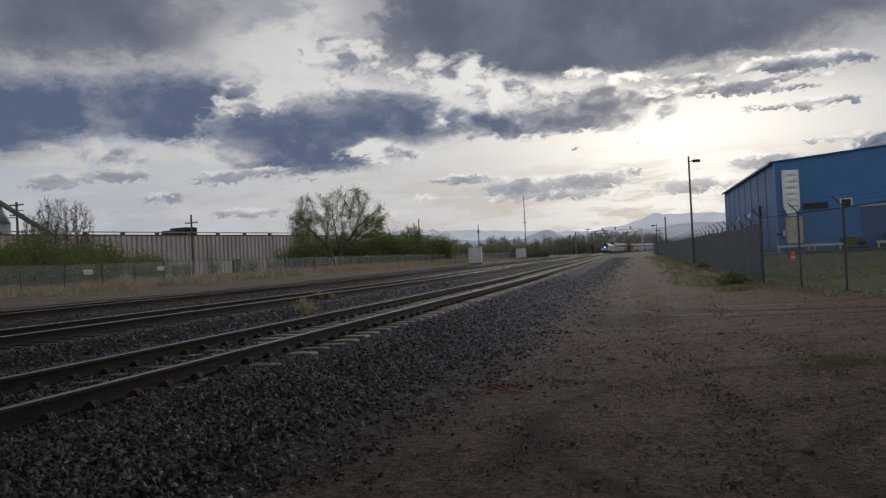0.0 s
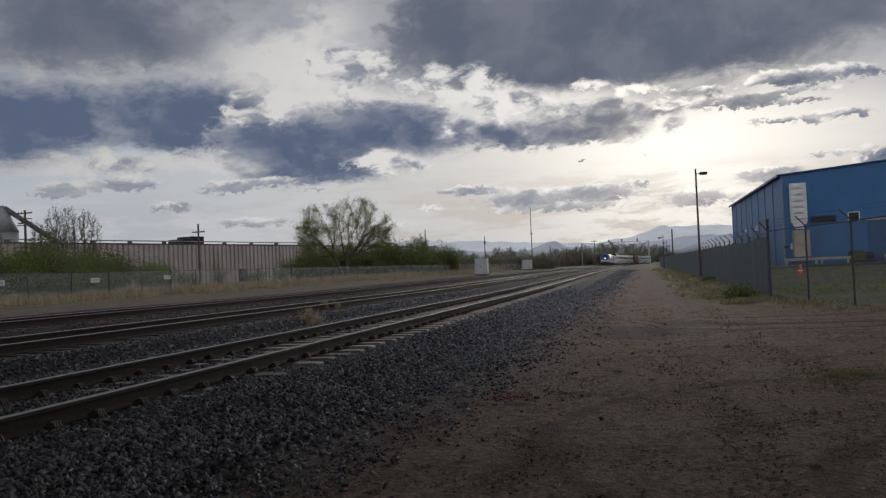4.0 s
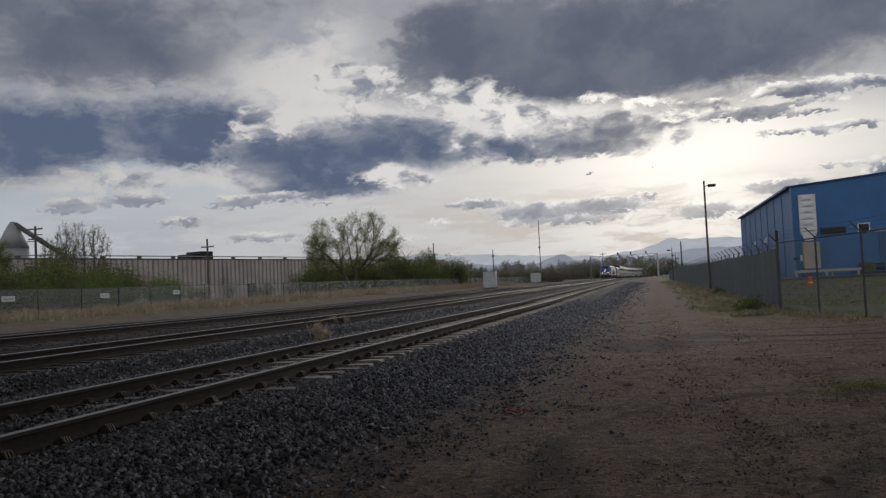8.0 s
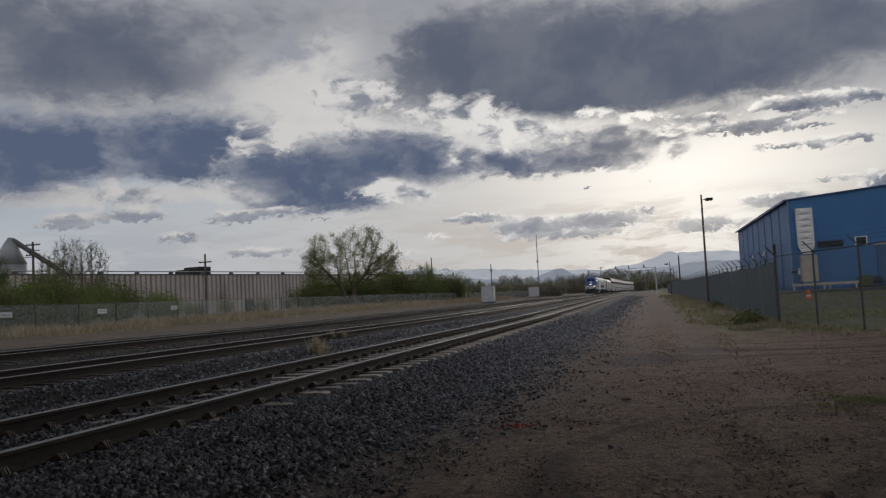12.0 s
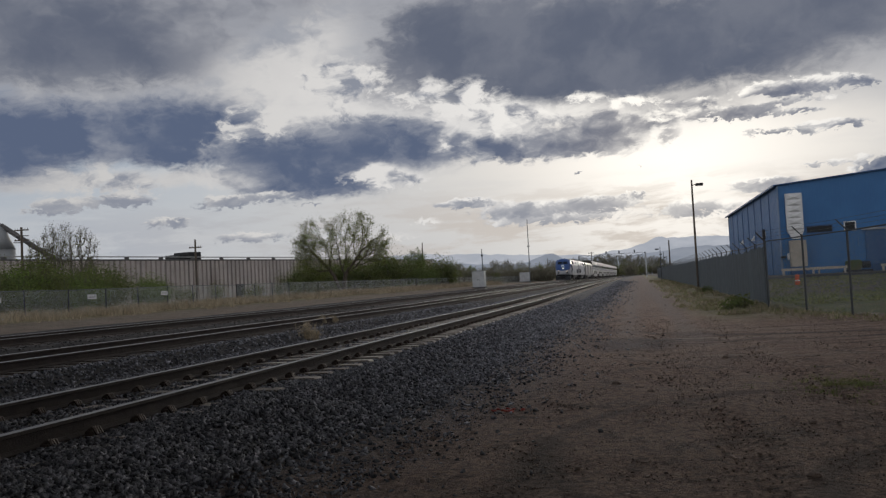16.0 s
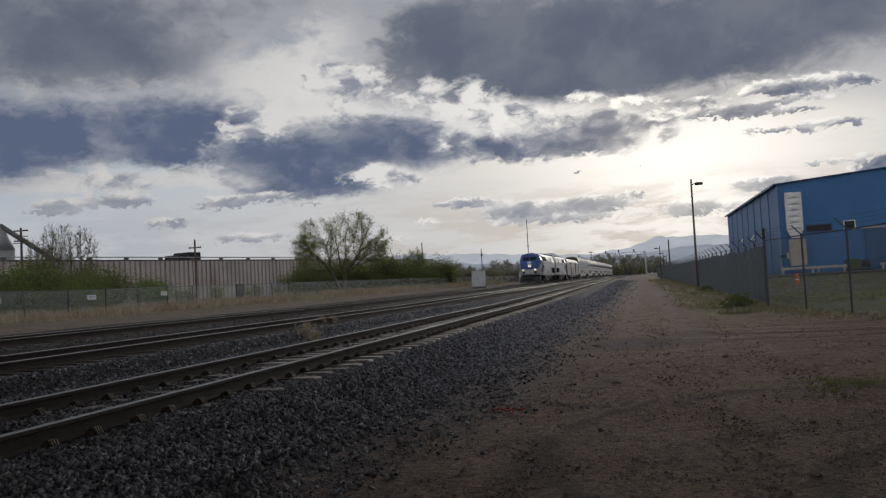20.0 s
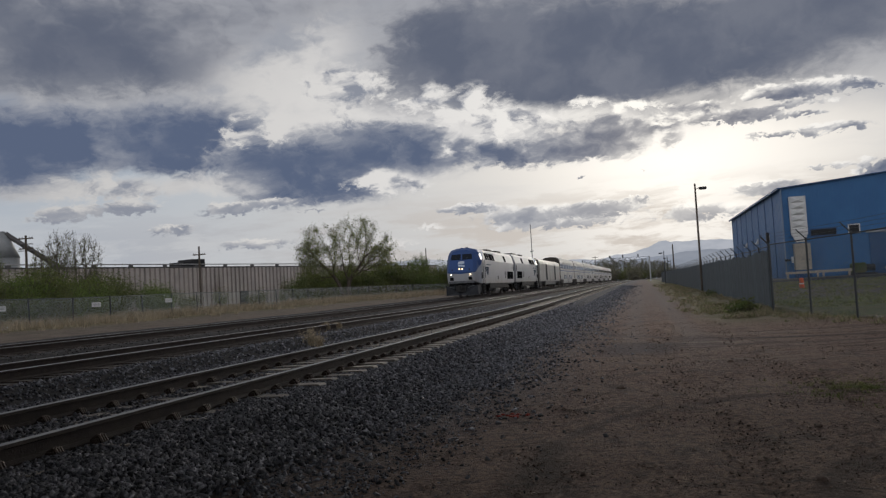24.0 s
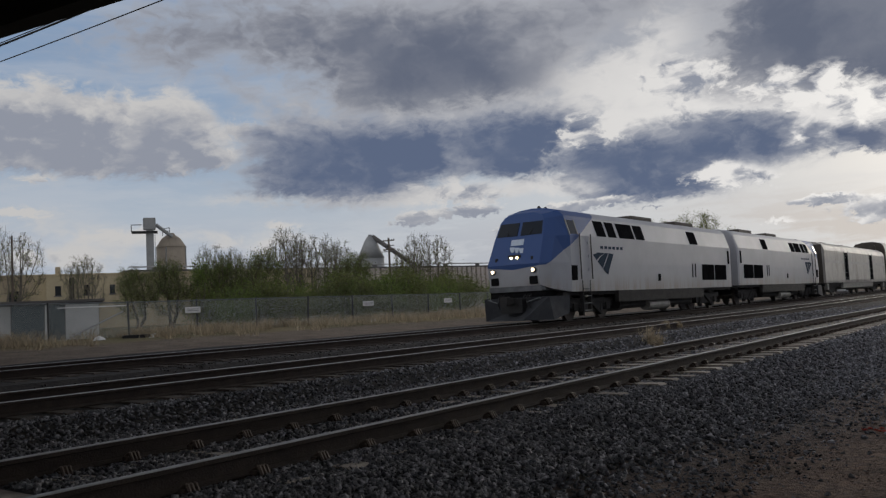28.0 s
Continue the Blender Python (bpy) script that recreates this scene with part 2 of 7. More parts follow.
    # thin grey overcast above the banks
    streak = k.noise(k.vmath("MULTIPLY", p1, (0.8, 0.45, 1.0)), 0.30, 6.0, 0.55)
    over = k.math("MULTIPLY", k.smooth(k.math("MULTIPLY_ADD", streak, 5.0, v), 10.5, 17.0), k.smooth(k.math("MULTIPLY_ADD", base, 8.0, u), -46.0, -32.0))
    col = k.mix(k.math("MULTIPLY", over, 0.85), col, k.mix(k.smooth(streak, 0.35, 0.65), (0.27, 0.285, 0.33), (0.39, 0.40, 0.43)))
    # bright veil behind everything, then the high deck: soft, grey, streaked
    col = bank(col, SKY_VEIL, rough_soft, 0.9, 0.05, 0.85, (white, white, pale), 0.5, 0.1, 0.25)
    high = k.smooth(v, 20.0, 29.0, 0.0, 0.8)
    back = k.math("MULTIPLY", k.smooth(y, 0.35, -0.1, 0.0, 0.35), k.smooth(v, 5.0, 14.0))
    deck, _ = field(SKY_DECK)
    # unseen heavier cloud to the right, added to dim the train's near side
    east = k.math("MULTIPLY", k.smooth(k.math("MULTIPLY_ADD", base, 10.0, u), 34.0, 60.0), k.smooth(v, 3.0, 12.0, 0.0, 0.6))
    deck = k.math("ADD", deck, k.math("MAXIMUM", k.math("MAXIMUM", high, back), east))
    soft = k.math("ADD", k.math("MULTIPLY", base, 0.30), k.math("MULTIPLY_ADD", streak, 0.8, k.math("MULTIPLY", fine, 0.18)))
    deck = k.math("ADD", deck, k.math("MULTIPLY", k.math("MULTIPLY_ADD", soft, 1.5, -0.98), k.smooth(deck, -0.05, 0.5)))
    thin = k.mix(glow, (0.36, 0.365, 0.395), (0.52, 0.50, 0.48))
    dcol = k.mix(k.smooth(deck, 0.2, 1.35), thin, k.mix(k.smooth(streak, 0.38, 0.62), (0.112, 0.130, 0.180), (0.168, 0.183, 0.228)))
    col = k.mix(k.smooth(deck, -0.05, 0.95), col, dcol)

    col = bank(col, PUFFS_WEST, rough_small, 1.0, 0.05, 0.60, (white, white, grey), 0.6, 0.35, 0.6, 0.1)
    col = bank(col, BANK_FAR_WEST, rough_big, 0.9, 0.10, 0.60, (white, pale, grey), 0.85, 0.50, 0.9, 0.0)
    col = bank(col, BANK_WEST, rough_big, 0.75, 0.0, 0.85, (pale, grey, slate), 0.85, 0.25, 0.45, -0.02)
    col = bank(col, BANK_MIDDLE, rough_big, 0.9, 0.05, 0.60, (white, grey, slate), 0.95, 0.25, 0.5, -0.05)
    col = bank(col, BANK_EAST, rough_big, 1.2, 0.08, 0.50, (white, grey, slate), 0.9, 0.25, 0.8, -0.05)
    col = bank(col, HEADS, rough_small, 1.5, 0.10, 0.70, (white, white, grey), 0.6, 0.15, 1.4, -0.05)
    col = bank(col, PUFFS_LOW, rough_small, 1.1, 0.08, 0.45, (white, k.mix(0.5, pale, grey), grey), 0.9, 0.5, 0.8, -0.1)
    col = bank(col, PUFFS_EAST, rough_small, 1.4, 0.12, 0.42, (white, grey, slate), 0.7, 0.25, 0.8, -0.05)
    # unseen bright cumulus, added behind the camera to brighten surfaces that face it
    back_fill = k.mix(k.smooth(veil, 0.36, 0.62), (0.50, 0.56, 0.66), (1.08, 1.05, 1.02))
    col = k.mix(k.math("MULTIPLY", k.math("MULTIPLY", k.smooth(y, 0.30, -0.35), k.smooth(x, 0.0, 0.7, 1.0, 0.75)), k.smooth(v, 62.0, 30.0)), col, back_fill)
    # land below the horizon
    col = k.mix(k.smooth(v, 0.0, -2.0), col, (0.12, 0.11, 0.10))
    bg = k.n("ShaderNodeBackground")
    k.put(bg.inputs[0], col)
    bg.inputs[1].default_value = 1.0
    k.link(bg.outputs[0], out.inputs[0])


make_world()
sun = new("sun", bpy.data.lights.new("sun", "SUN"))
sun.data.energy, sun.data.angle, sun.data.color = 0.7, radians(14), (1.0, 0.93, 0.82)
d = Vector((math.sin(radians(SUN_AZ)) * math.cos(radians(SUN_EL)), math.cos(radians(SUN_AZ)) * math.cos(radians(SUN_EL)), math.sin(radians(SUN_EL))))
sun.matrix_world = look(d * 100, (0, 0, 0))


# ---- materials ----
MATS = {}


def material(name, c1, c2, scale=3.0, rough=0.85, metal=0.0, bump=0.3, fine=40.0, coat=0.0, spec=0.5, random_shade=0.0,
             c3=None, island=False, leafy=0.0):
    """Two-scale procedural surface in real-world size: large blotches of c1 and c2, fine grain, bump."""
    if name in MATS:
        return MATS[name]
    m = bpy.data.materials.new(name)
    m.use_nodes = True
    k = Nodes(m.node_tree)
    b = m.node_tree.nodes["Principled BSDF"]
    co = k.n("ShaderNodeTexCoord").outputs["Object"]
    large = k.noise(co, scale, 5.0, 0.6)
    grain = k.noise(co, fine, 3.0, 0.6)
    col = k.mix(k.smooth(large, 0.35, 0.65), c1, c2)
    if c3:
        stain = k.noise(k.vmath("MULTIPLY", co, (1, 1, 0.35)), scale * 0.37, 4.0, 0.65)
        col = k.mix(k.smooth(stain, 0.52, 0.72), col, c3)
    col = k.mix(k.math("MULTIPLY", grain, 0.55), col, k.vmath("MULTIPLY", col, (0.55, 0.55, 0.55)))
    if random_shade:
        r = k.n("ShaderNodeNewGeometry").outputs["Random Per Island"] if island else k.n("ShaderNodeObjectInfo").outputs["Random"]
        f = k.math("MULTIPLY_ADD", r, 2 * random_shade, 1 - random_shade)
        col = k.vmath("MULTIPLY", col, k.join(f, f, f))
    k.put(b.inputs["Base Color"], col)
    k.put(b.inputs["Roughness"], k.math("MULTIPLY_ADD", grain, 0.2, rough - 0.1))
    b.inputs["Metallic"].default_value = metal
    b.inputs["Coat Weight"].default_value = coat
    b.inputs["Specular IOR Level"].default_value = spec
    if bump:
        bp = k.n("ShaderNodeBump")
        bp.inputs["Strength"].default_value = bump
        bp.inputs["Distance"].default_value = 0.02
        k.put(bp.inputs["Height"], k.math("ADD", grain, large))
        k.link(bp.outputs[0], b.inputs["Normal"])
    if leafy:
        out = m.node_tree.nodes["Material Output"]
        tr = k.n("ShaderNodeBsdfTranslucent")
        k.put(tr.inputs[0], k.vmath("MULTIPLY", col, (1.35, 1.5, 0.85) if c1[1] > c1[0] else (1.2, 1.12, 0.95)))
        mx = k.n("ShaderNodeMixShader")
        mx.inputs[0].default_value = leafy
        k.link(b.outputs[0], mx.inputs[1]), k.link(tr.outputs[0], mx.inputs[2]), k.link(mx.outputs[0], out.inputs[0])
    MATS[name] = m
    return m


def glow_material(name, colour, strength):
    m = bpy.data.materials.new(name)
    m.use_nodes = True
    b = m.node_tree.nodes["Principled BSDF"]
    b.inputs["Base Color"].default_value = (*colour, 1)
    b.inputs["Emission Color"].default_value = (*colour, 1)
    b.inputs["Emission Strength"].default_value = strength
    return m


def glass_material(name, tint):
    m = bpy.data.materials.new(name)
    m.use_nodes = True
    b = m.node_tree.nodes["Principled BSDF"]
    b.inputs["Base Color"].default_value = (*tint, 1)
    b.inputs["Roughness"].default_value = 0.07
    b.inputs["Specular IOR Level"].default_value = 0.6
    return m


STEEL_RAIL = material("rusty_rail_side", (0.030, 0.020, 0.016), (0.045, 0.030, 0.023), 6, 0.85, 0.1, 0.4, 60)
RAIL_HEAD = material("worn_rail_head", (0.36, 0.35, 0.345), (0.44, 0.43, 0.42), 8, 0.56, 0.5, 0.05, 80)
RAIL_DULL = material("dull_rail_head", (0.46, 0.43, 0.41), (0.56, 0.53, 0.50), 8, 0.45, 0.55, 0.05, 80)
CONCRETE_TIE = material("weathered_concrete_tie", (0.52, 0.46, 0.39), (0.34, 0.295, 0.25), 5, 0.9, 0, 0.4, 50, random_shade=0.3, c3=(0.20, 0.16, 0.13))
WOOD_TIE = material("creosoted_wood_tie", (0.06, 0.045, 0.035), (0.10, 0.08, 0.065), 5, 0.9, 0, 0.5, 40, random_shade=0.3)
CLIP_STEEL = material("rusty_rail_clip", (0.11, 0.078, 0.06), (0.06, 0.042, 0.034), 15, 0.7, 0.3, 0.3, 90)
BALLAST = material("ballast_bed", (0.13, 0.12, 0.123), (0.065, 0.061, 0.065), 9, 0.95, 0, 1.0, 28, c3=(0.07, 0.055, 0.045))
STONE = material("ballast_stone", (0.225, 0.22, 0.235), (0.072, 0.075, 0.087), 12, 0.8, 0, 0.6, 60, random_shade=0.85, island=True)
STONE_DARK = material("oily_ballast_stone", (0.085, 0.075, 0.07), (0.04, 0.036, 0.035), 12, 0.85, 0, 0.6, 60, random_shade=0.7, island=True)
BALLAST_DARK = material("oily_ballast_bed", (0.05, 0.044, 0.04), (0.03, 0.027, 0.026), 9, 0.95, 0, 1.0, 28, c3=(0.07, 0.058, 0.05))
PEBBLE = material("dirt_pebble", (0.27, 0.205, 0.165), (0.17, 0.12, 0.095), 12, 0.95, 0, 0.4, 60, random_shade=0.7, island=True)
GALV = material("galvanised_steel", (0.20, 0.215, 0.22), (0.14, 0.15, 0.155), 4, 0.55, 0.6, 0.1, 60)
DARK_POST = material("dark_fence_pipe", (0.06, 0.065, 0.07), (0.085, 0.09, 0.095), 4, 0.6, 0.4, 0.1, 60)
SLAT = material("dark_privacy_screen", (0.045, 0.063, 0.075), (0.066, 0.085, 0.098), 2, 0.8, 0, 0.2, 30, random_shade=0.16)
TRIM_BLUE = material("pale_blue_trim", (0.20, 0.27, 0.38), (0.16, 0.22, 0.32), 0.8, 0.6, 0, 0.05, 20)
BLUE_WALL = material("blue_painted_metal", (0.026, 0.122, 0.30), (0.032, 0.138, 0.33), 0.5, 0.5, 0.1, 0.05, 14, c3=(0.03, 0.10, 0.25))
BLUE_DARK = material("dark_blue_metal", (0.02, 0.07, 0.19), (0.025, 0.085, 0.21), 0.5, 0.5, 0.1, 0.05, 14)
ROOF_METAL = material("grey_roof_metal", (0.33, 0.34, 0.36), (0.27, 0.28, 0.30), 0.5, 0.5, 0.4, 0.05, 14)
WHITE_PANEL = material("white_painted_sheet", (0.66, 0.66, 0.66), (0.56, 0.56, 0.56), 1.2, 0.5, 0, 0.05, 25, c3=(0.45, 0.44, 0.42))
BEIGE = material("beige_painted_sheet", (0.42, 0.37, 0.31), (0.34, 0.30, 0.25), 1.2, 0.6, 0, 0.05, 25)
WARE = material("weathered_ribbed_sheet", (0.56, 0.49, 0.46), (0.45, 0.395, 0.37), 0.25, 0.75, 0.1, 0.1, 5, c3=(0.22, 0.17, 0.15))
WARE_ROOF = material("dark_roof_edge", (0.10, 0.095, 0.095), (0.14, 0.13, 0.13), 0.6, 0.8, 0, 0.1, 8)
CREAM = material("cream_stucco", (0.50, 0.42, 0.28), (0.42, 0.35, 0.24), 0.3, 0.85, 0, 0.1, 6, c3=(0.33, 0.27, 0.19))
SILO = material("pale_steel_tank", (0.34, 0.35, 0.35), (0.27, 0.275, 0.28), 0.4, 0.6, 0.4, 0.1, 6, c3=(0.22, 0.20, 0.18))
TAN_SILO = material("tan_concrete_tank", (0.33, 0.28, 0.22), (0.27, 0.23, 0.185), 0.4, 0.8, 0, 0.1, 6, c3=(0.2, 0.17, 0.14))
WOOD_POLE = material("weathered_pole_wood", (0.085, 0.065, 0.05), (0.12, 0.095, 0.075), 3, 0.85, 0, 0.3, 30)
BLACK = material("black_painted_metal", (0.012, 0.012, 0.014), (0.022, 0.022, 0.024), 3, 0.6, 0.2, 0.1, 30)
WIRE = material("black_cable", (0.01, 0.01, 0.01), (0.016, 0.016, 0.016), 3, 0.7, 0, 0, 30)
BARK = material("grey_brown_bark", (0.075, 0.058, 0.045), (0.11, 0.09, 0.07), 5, 0.9, 0, 0.6, 30)
LEAF = material("young_green_leaf", (0.145, 0.19, 0.06), (0.11, 0.145, 0.045), 1.5, 0.7, 0, 0, 20, random_shade=0.45, island=True, leafy=0.5)
LEAF_OLIVE = material("olive_spring_leaf", (0.155, 0.17, 0.062), (0.115, 0.12, 0.048), 1.5, 0.75, 0, 0, 20, random_shade=0.45, island=True, leafy=0.5)
LEAF_DARK = material("dark_shrub_leaf", (0.105, 0.135, 0.05), (0.135, 0.13, 0.066), 1.5, 0.8, 0, 0, 20, random_shade=0.45, island=True, leafy=0.5)
# far foliage: brownish, and paled with haze in the colour itself
LEAF_FAR = material("haze_paled_leaf", (0.215, 0.205, 0.16), (0.17, 0.17, 0.13), 1.5, 0.85, 0, 0, 20, random_shade=0.4, island=True, leafy=0.45)
NOSE_MARK = material("pale_blue_marking", (0.55, 0.63, 0.74), (0.48, 0.56, 0.68), 3, 0.5, 0, 0, 20)
TWIG = material("bare_grey_twig", (0.165, 0.145, 0.12), (0.12, 0.105, 0.088), 5, 0.9, 0, 0, 30)
DRY = material("dry_straw_grass", (0.43, 0.375, 0.29), (0.31, 0.265, 0.205), 1.5, 0.9, 0, 0, 20, random_shade=0.4, island=True, leafy=0.5)
GREEN_GRASS = material("spring_grass", (0.155, 0.18, 0.08), (0.25, 0.225, 0.14), 1.2, 0.85, 0, 0, 20, random_shade=0.4, island=True, leafy=0.5)
BRIDGE = material("dark_weathered_steel", (0.025, 0.024, 0.024), (0.035, 0.033, 0.031), 1.5, 0.8, 0.1, 0.2, 20)
WHITE_PAINT = material("white_sign_paint", (0.78, 0.78, 0.77), (0.70, 0.70, 0.69), 2, 0.6, 0, 0.05, 30)
CABINET = material("silver_relay_cabinet", (0.46, 0.47, 0.48), (0.38, 0.39, 0.40), 1.5, 0.5, 0.3, 0.05, 30)
ORANGE = material("orange_plastic", (0.75, 0.13, 0.03), (0.6, 0.10, 0.03), 3, 0.6, 0, 0.05, 30)
RED_PAINT = material("red_marking_paint", (0.45, 0.04, 0.02), (0.32, 0.05, 0.03), 12, 0.9, 0, 0.3, 60)
WINDOW = glass_material("dark_window_glass", (0.02, 0.022, 0.025))
CAB_GLASS = glass_material("shaded_cab_glass", (0.012, 0.016, 0.024))
CAB_GLASS.node_tree.nodes["Principled BSDF"].inputs["Specular IOR Level"].default_value = 0.2
YELLOW = material("yellow_painted_steel", (0.55, 0.34, 0.05), (0.45, 0.28, 0.05), 3, 0.6, 0, 0.05, 30)


# ---- mesh helpers ----
class Geo:
    """Gathers vertices and faces of one mesh."""

    def __init__(self):
        self.v, self.f, self.mi = [], [], []

    def add(self, verts, faces, mi=0):
        n = len(self.v)
        self.v += [tuple(p) for p in verts]
        self.f += [tuple(i + n for i in f) for f in faces]
        self.mi += [mi] * len(faces)
        return self

    def box(self, x0, x1, y0, y1, z0, z1, mi=0, bevel=0.0):
        if bevel:
            return self.ring([(x0 + bevel, z0), (x1 - bevel, z0), (x1, z0 + bevel), (x1, z1 - bevel), (x1 - bevel, z1), (x0 + bevel, z1), (x0, z1 - bevel), (x0, z0 + bevel)], y0, y1, mi)
        v = [(x, y, z) for z in (z0, z1) for y in (y0, y1) for x in (x0, x1)]
        return self.add(v, [(0, 2, 3, 1), (4, 5, 7, 6), (0, 1, 5, 4), (1, 3, 7, 5), (3, 2, 6, 7), (2, 0, 4, 6)], mi)

    def ring(self, prof, y0, y1, mi=0):
        """An xz profile drawn out along y."""
        n = len(prof)
        v = [(x, y0, z) for x, z in prof] + [(x, y1, z) for x, z in prof]
        f = [(i, (i + 1) % n, n + (i + 1) % n, n + i) for i in range(n)]
        return self.add(v, f + [tuple(range(n))[::-1], tuple(range(n, 2 * n))], mi)

    def tube(self, a, b, r, r2=None, n=6, caps=True, mi=0):
        a, b = Vector(a), Vector(b)
        r2 = r if r2 is None else r2
        d = (b - a).normalized()
        s = d.orthogonal().normalized()
        t = d.cross(s)
        v = []
        for c, rr in ((a, r), (b, r2)):
            for i in range(n):
                w = 2 * math.pi * i / n
                v.append(c + (s * math.cos(w) + t * math.sin(w)) * rr)
        f = [(i, (i + 1) % n, n + (i + 1) % n, n + i) for i in range(n)]
        if caps:
            f += [tuple(range(n))[::-1], tuple(range(n, 2 * n))]
        return self.add(v, f, mi)

    def sweep(self, pts, r, n=5):
        """A bent rod through the points."""
        pts = [Vector(p) for p in pts]
        base = len(self.v)
        for i, c in enumerate(pts):
            d = (pts[min(i + 1, len(pts) - 1)] - pts[max(i - 1, 0)]).normalized()
            s = d.cross(Vector((0, 0, 1))).normalized()
            t = s.cross(d)
            self.v += [tuple(c + (s * math.cos(2 * math.pi * j / n) + t * math.sin(2 * math.pi * j / n)) * r) for j in range(n)]
        new_f = [(base + i * n + j, base + i * n + (j + 1) % n, base + (i + 1) * n + (j + 1) % n, base + (i + 1) * n + j) for i in range(len(pts) - 1) for j in range(n)]
        new_f += [tuple(base + j for j in range(n))[::-1], tuple(base + (len(pts) - 1) * n + j for j in range(n))]
        self.f += new_f
        self.mi += [0] * len(new_f)
        return self

    def turned(self, prof, c=(0, 0, 0), n=24, mi=0):
        """A profile of (radius, z) turned round the z axis at c."""
        v, f = [], []
        for r, z in prof:
            for i in range(n):
                w = 2 * math.pi * i / n
                v.append((c[0] + r * math.cos(w), c[1] + r * math.sin(w), c[2] + z))
        for j in range(len(prof) - 1):
            for i in range(n):
                f.append((j * n + i, j * n + (i + 1) % n, (j + 1) * n + (i + 1) % n, (j + 1) * n + i))
        f.append(tuple(range(n))[::-1])
        f.append(tuple((len(prof) - 1) * n + i for i in range(n)))
        return self.add(v, f, mi)

    def mesh(self, name, *mats, smooth=False):
        me = bpy.data.meshes.new(name)
        me.from_pydata(self.v, [], self.f)
        for m in mats:
            me.materials.append(m)
        if len(mats) > 1:
            me.polygons.foreach_set("material_index", self.mi)
        if smooth:
            me.polygons.foreach_set("use_smooth", [True] * len(self.f))
        me.update()
        return me


def part(name, geo, mat, parent=None, label="", smooth=False):
    mats = mat if isinstance(mat, tuple) else (mat,)
    ob = new(name, geo.mesh(name, *mats, smooth=smooth))
    if parent:
        ob.parent = parent
    if label:
        ob["label"] = label
    return ob


def share(name, data, parent, m):
    ob = new(name, data)
    ob.parent = parent
    ob.matrix_basis = m
    return ob


def thing(name, label, category, group="", m=None):
    ob = tagged(new(name), label, category, group)
    ob.empty_display_size = 0.3
    if m is not None:
        ob.matrix_basis = m
    return ob


def soup(name, verts, tris, mat):
    """One mesh from numpy arrays of vertices and triangles."""
    me = bpy.data.meshes.new(name)
    me.vertices.add(len(verts))
    me.vertices.foreach_set("co", np.asarray(verts, np.float32).ravel())
    me.loops.add(3 * len(tris))
    me.loops.foreach_set("vertex_index", np.asarray(tris, np.int32).ravel())
    me.polygons.add(len(tris))
    me.polygons.foreach_set("loop_start", np.arange(0, 3 * len(tris), 3, dtype=np.int32))
    me.materials.append(mat)
    me.update(calc_edges=True)
    return me


# ---- lie of the land ----
T1, T2, T3 = -5.49, -10.82, -16.1
SLEW3 = 0.0117


def rise(y):
    """The line climbs gently away from the camera."""
    return 0.95 * (1 - math.exp(-max(0.0, y - 40) / 200)) if y > 40 else 0.0


def track_x(base, y):
    """Centre of a track: the far one runs in a little and bends to the right far off."""
    if base == T3:
        return T3 + SLEW3 * y + 5.6e-4 * max(0.0, y - 394) ** 2
    if base == T2:
        return T2 + SLEW3 * 0.45 * y + 5.6e-4 * max(0.0, y - 394) ** 2
    return T1 + 5.6e-4 * max(0.0, y - 430) ** 2


CROSS = [(-4000, 0.4), (-60, 0.45), (-28, 0.42), (-24, 0.30), (-19.6, 0.12), (-17.4, 0.03), (-16, -0.12), (-13, -0.18), (-9, -0.32), (-7.5, -0.36), (-4.0, -0.42),
         (-2.7, -0.585), (-1.5, -0.60), (4, -0.6), (6.5, -0.55), (12, -0.45), (30, -0.40), (200, 0.1), (4000, 0.4)]


def cross_z(x):
    for (x0, z0), (x1, z1) in zip(CROSS, CROSS[1:]):
        if x <= x1:
            return z0 + (z1 - z0) * (x - x0) / (x1 - x0)
    return CROSS[-1][1]


def land(x, y):
    z = cross_z(x)
    if y > 300:
        w = min(1, (y - 300) / 300)
        z = z * (1 - w) + 0.1 * w
    if x > 6:                 # the works' yard lies a little higher
        w = max(0.0, min(1.0, (y - 45) / 40)) * min(1.0, (x - 6) / 4)
        z += 0.45 * w
    bumps = 0.03 * noise.noise((x * 0.5, y * 0.5, 0)) + 0.05 * noise.noise((x * 0.13, y * 0.13, 3)) if abs(x) < 60 and abs(y) < 200 else 0
    if -18.5 < x < -2.5:
        bumps *= 0.3
    return z + rise(y) + bumps


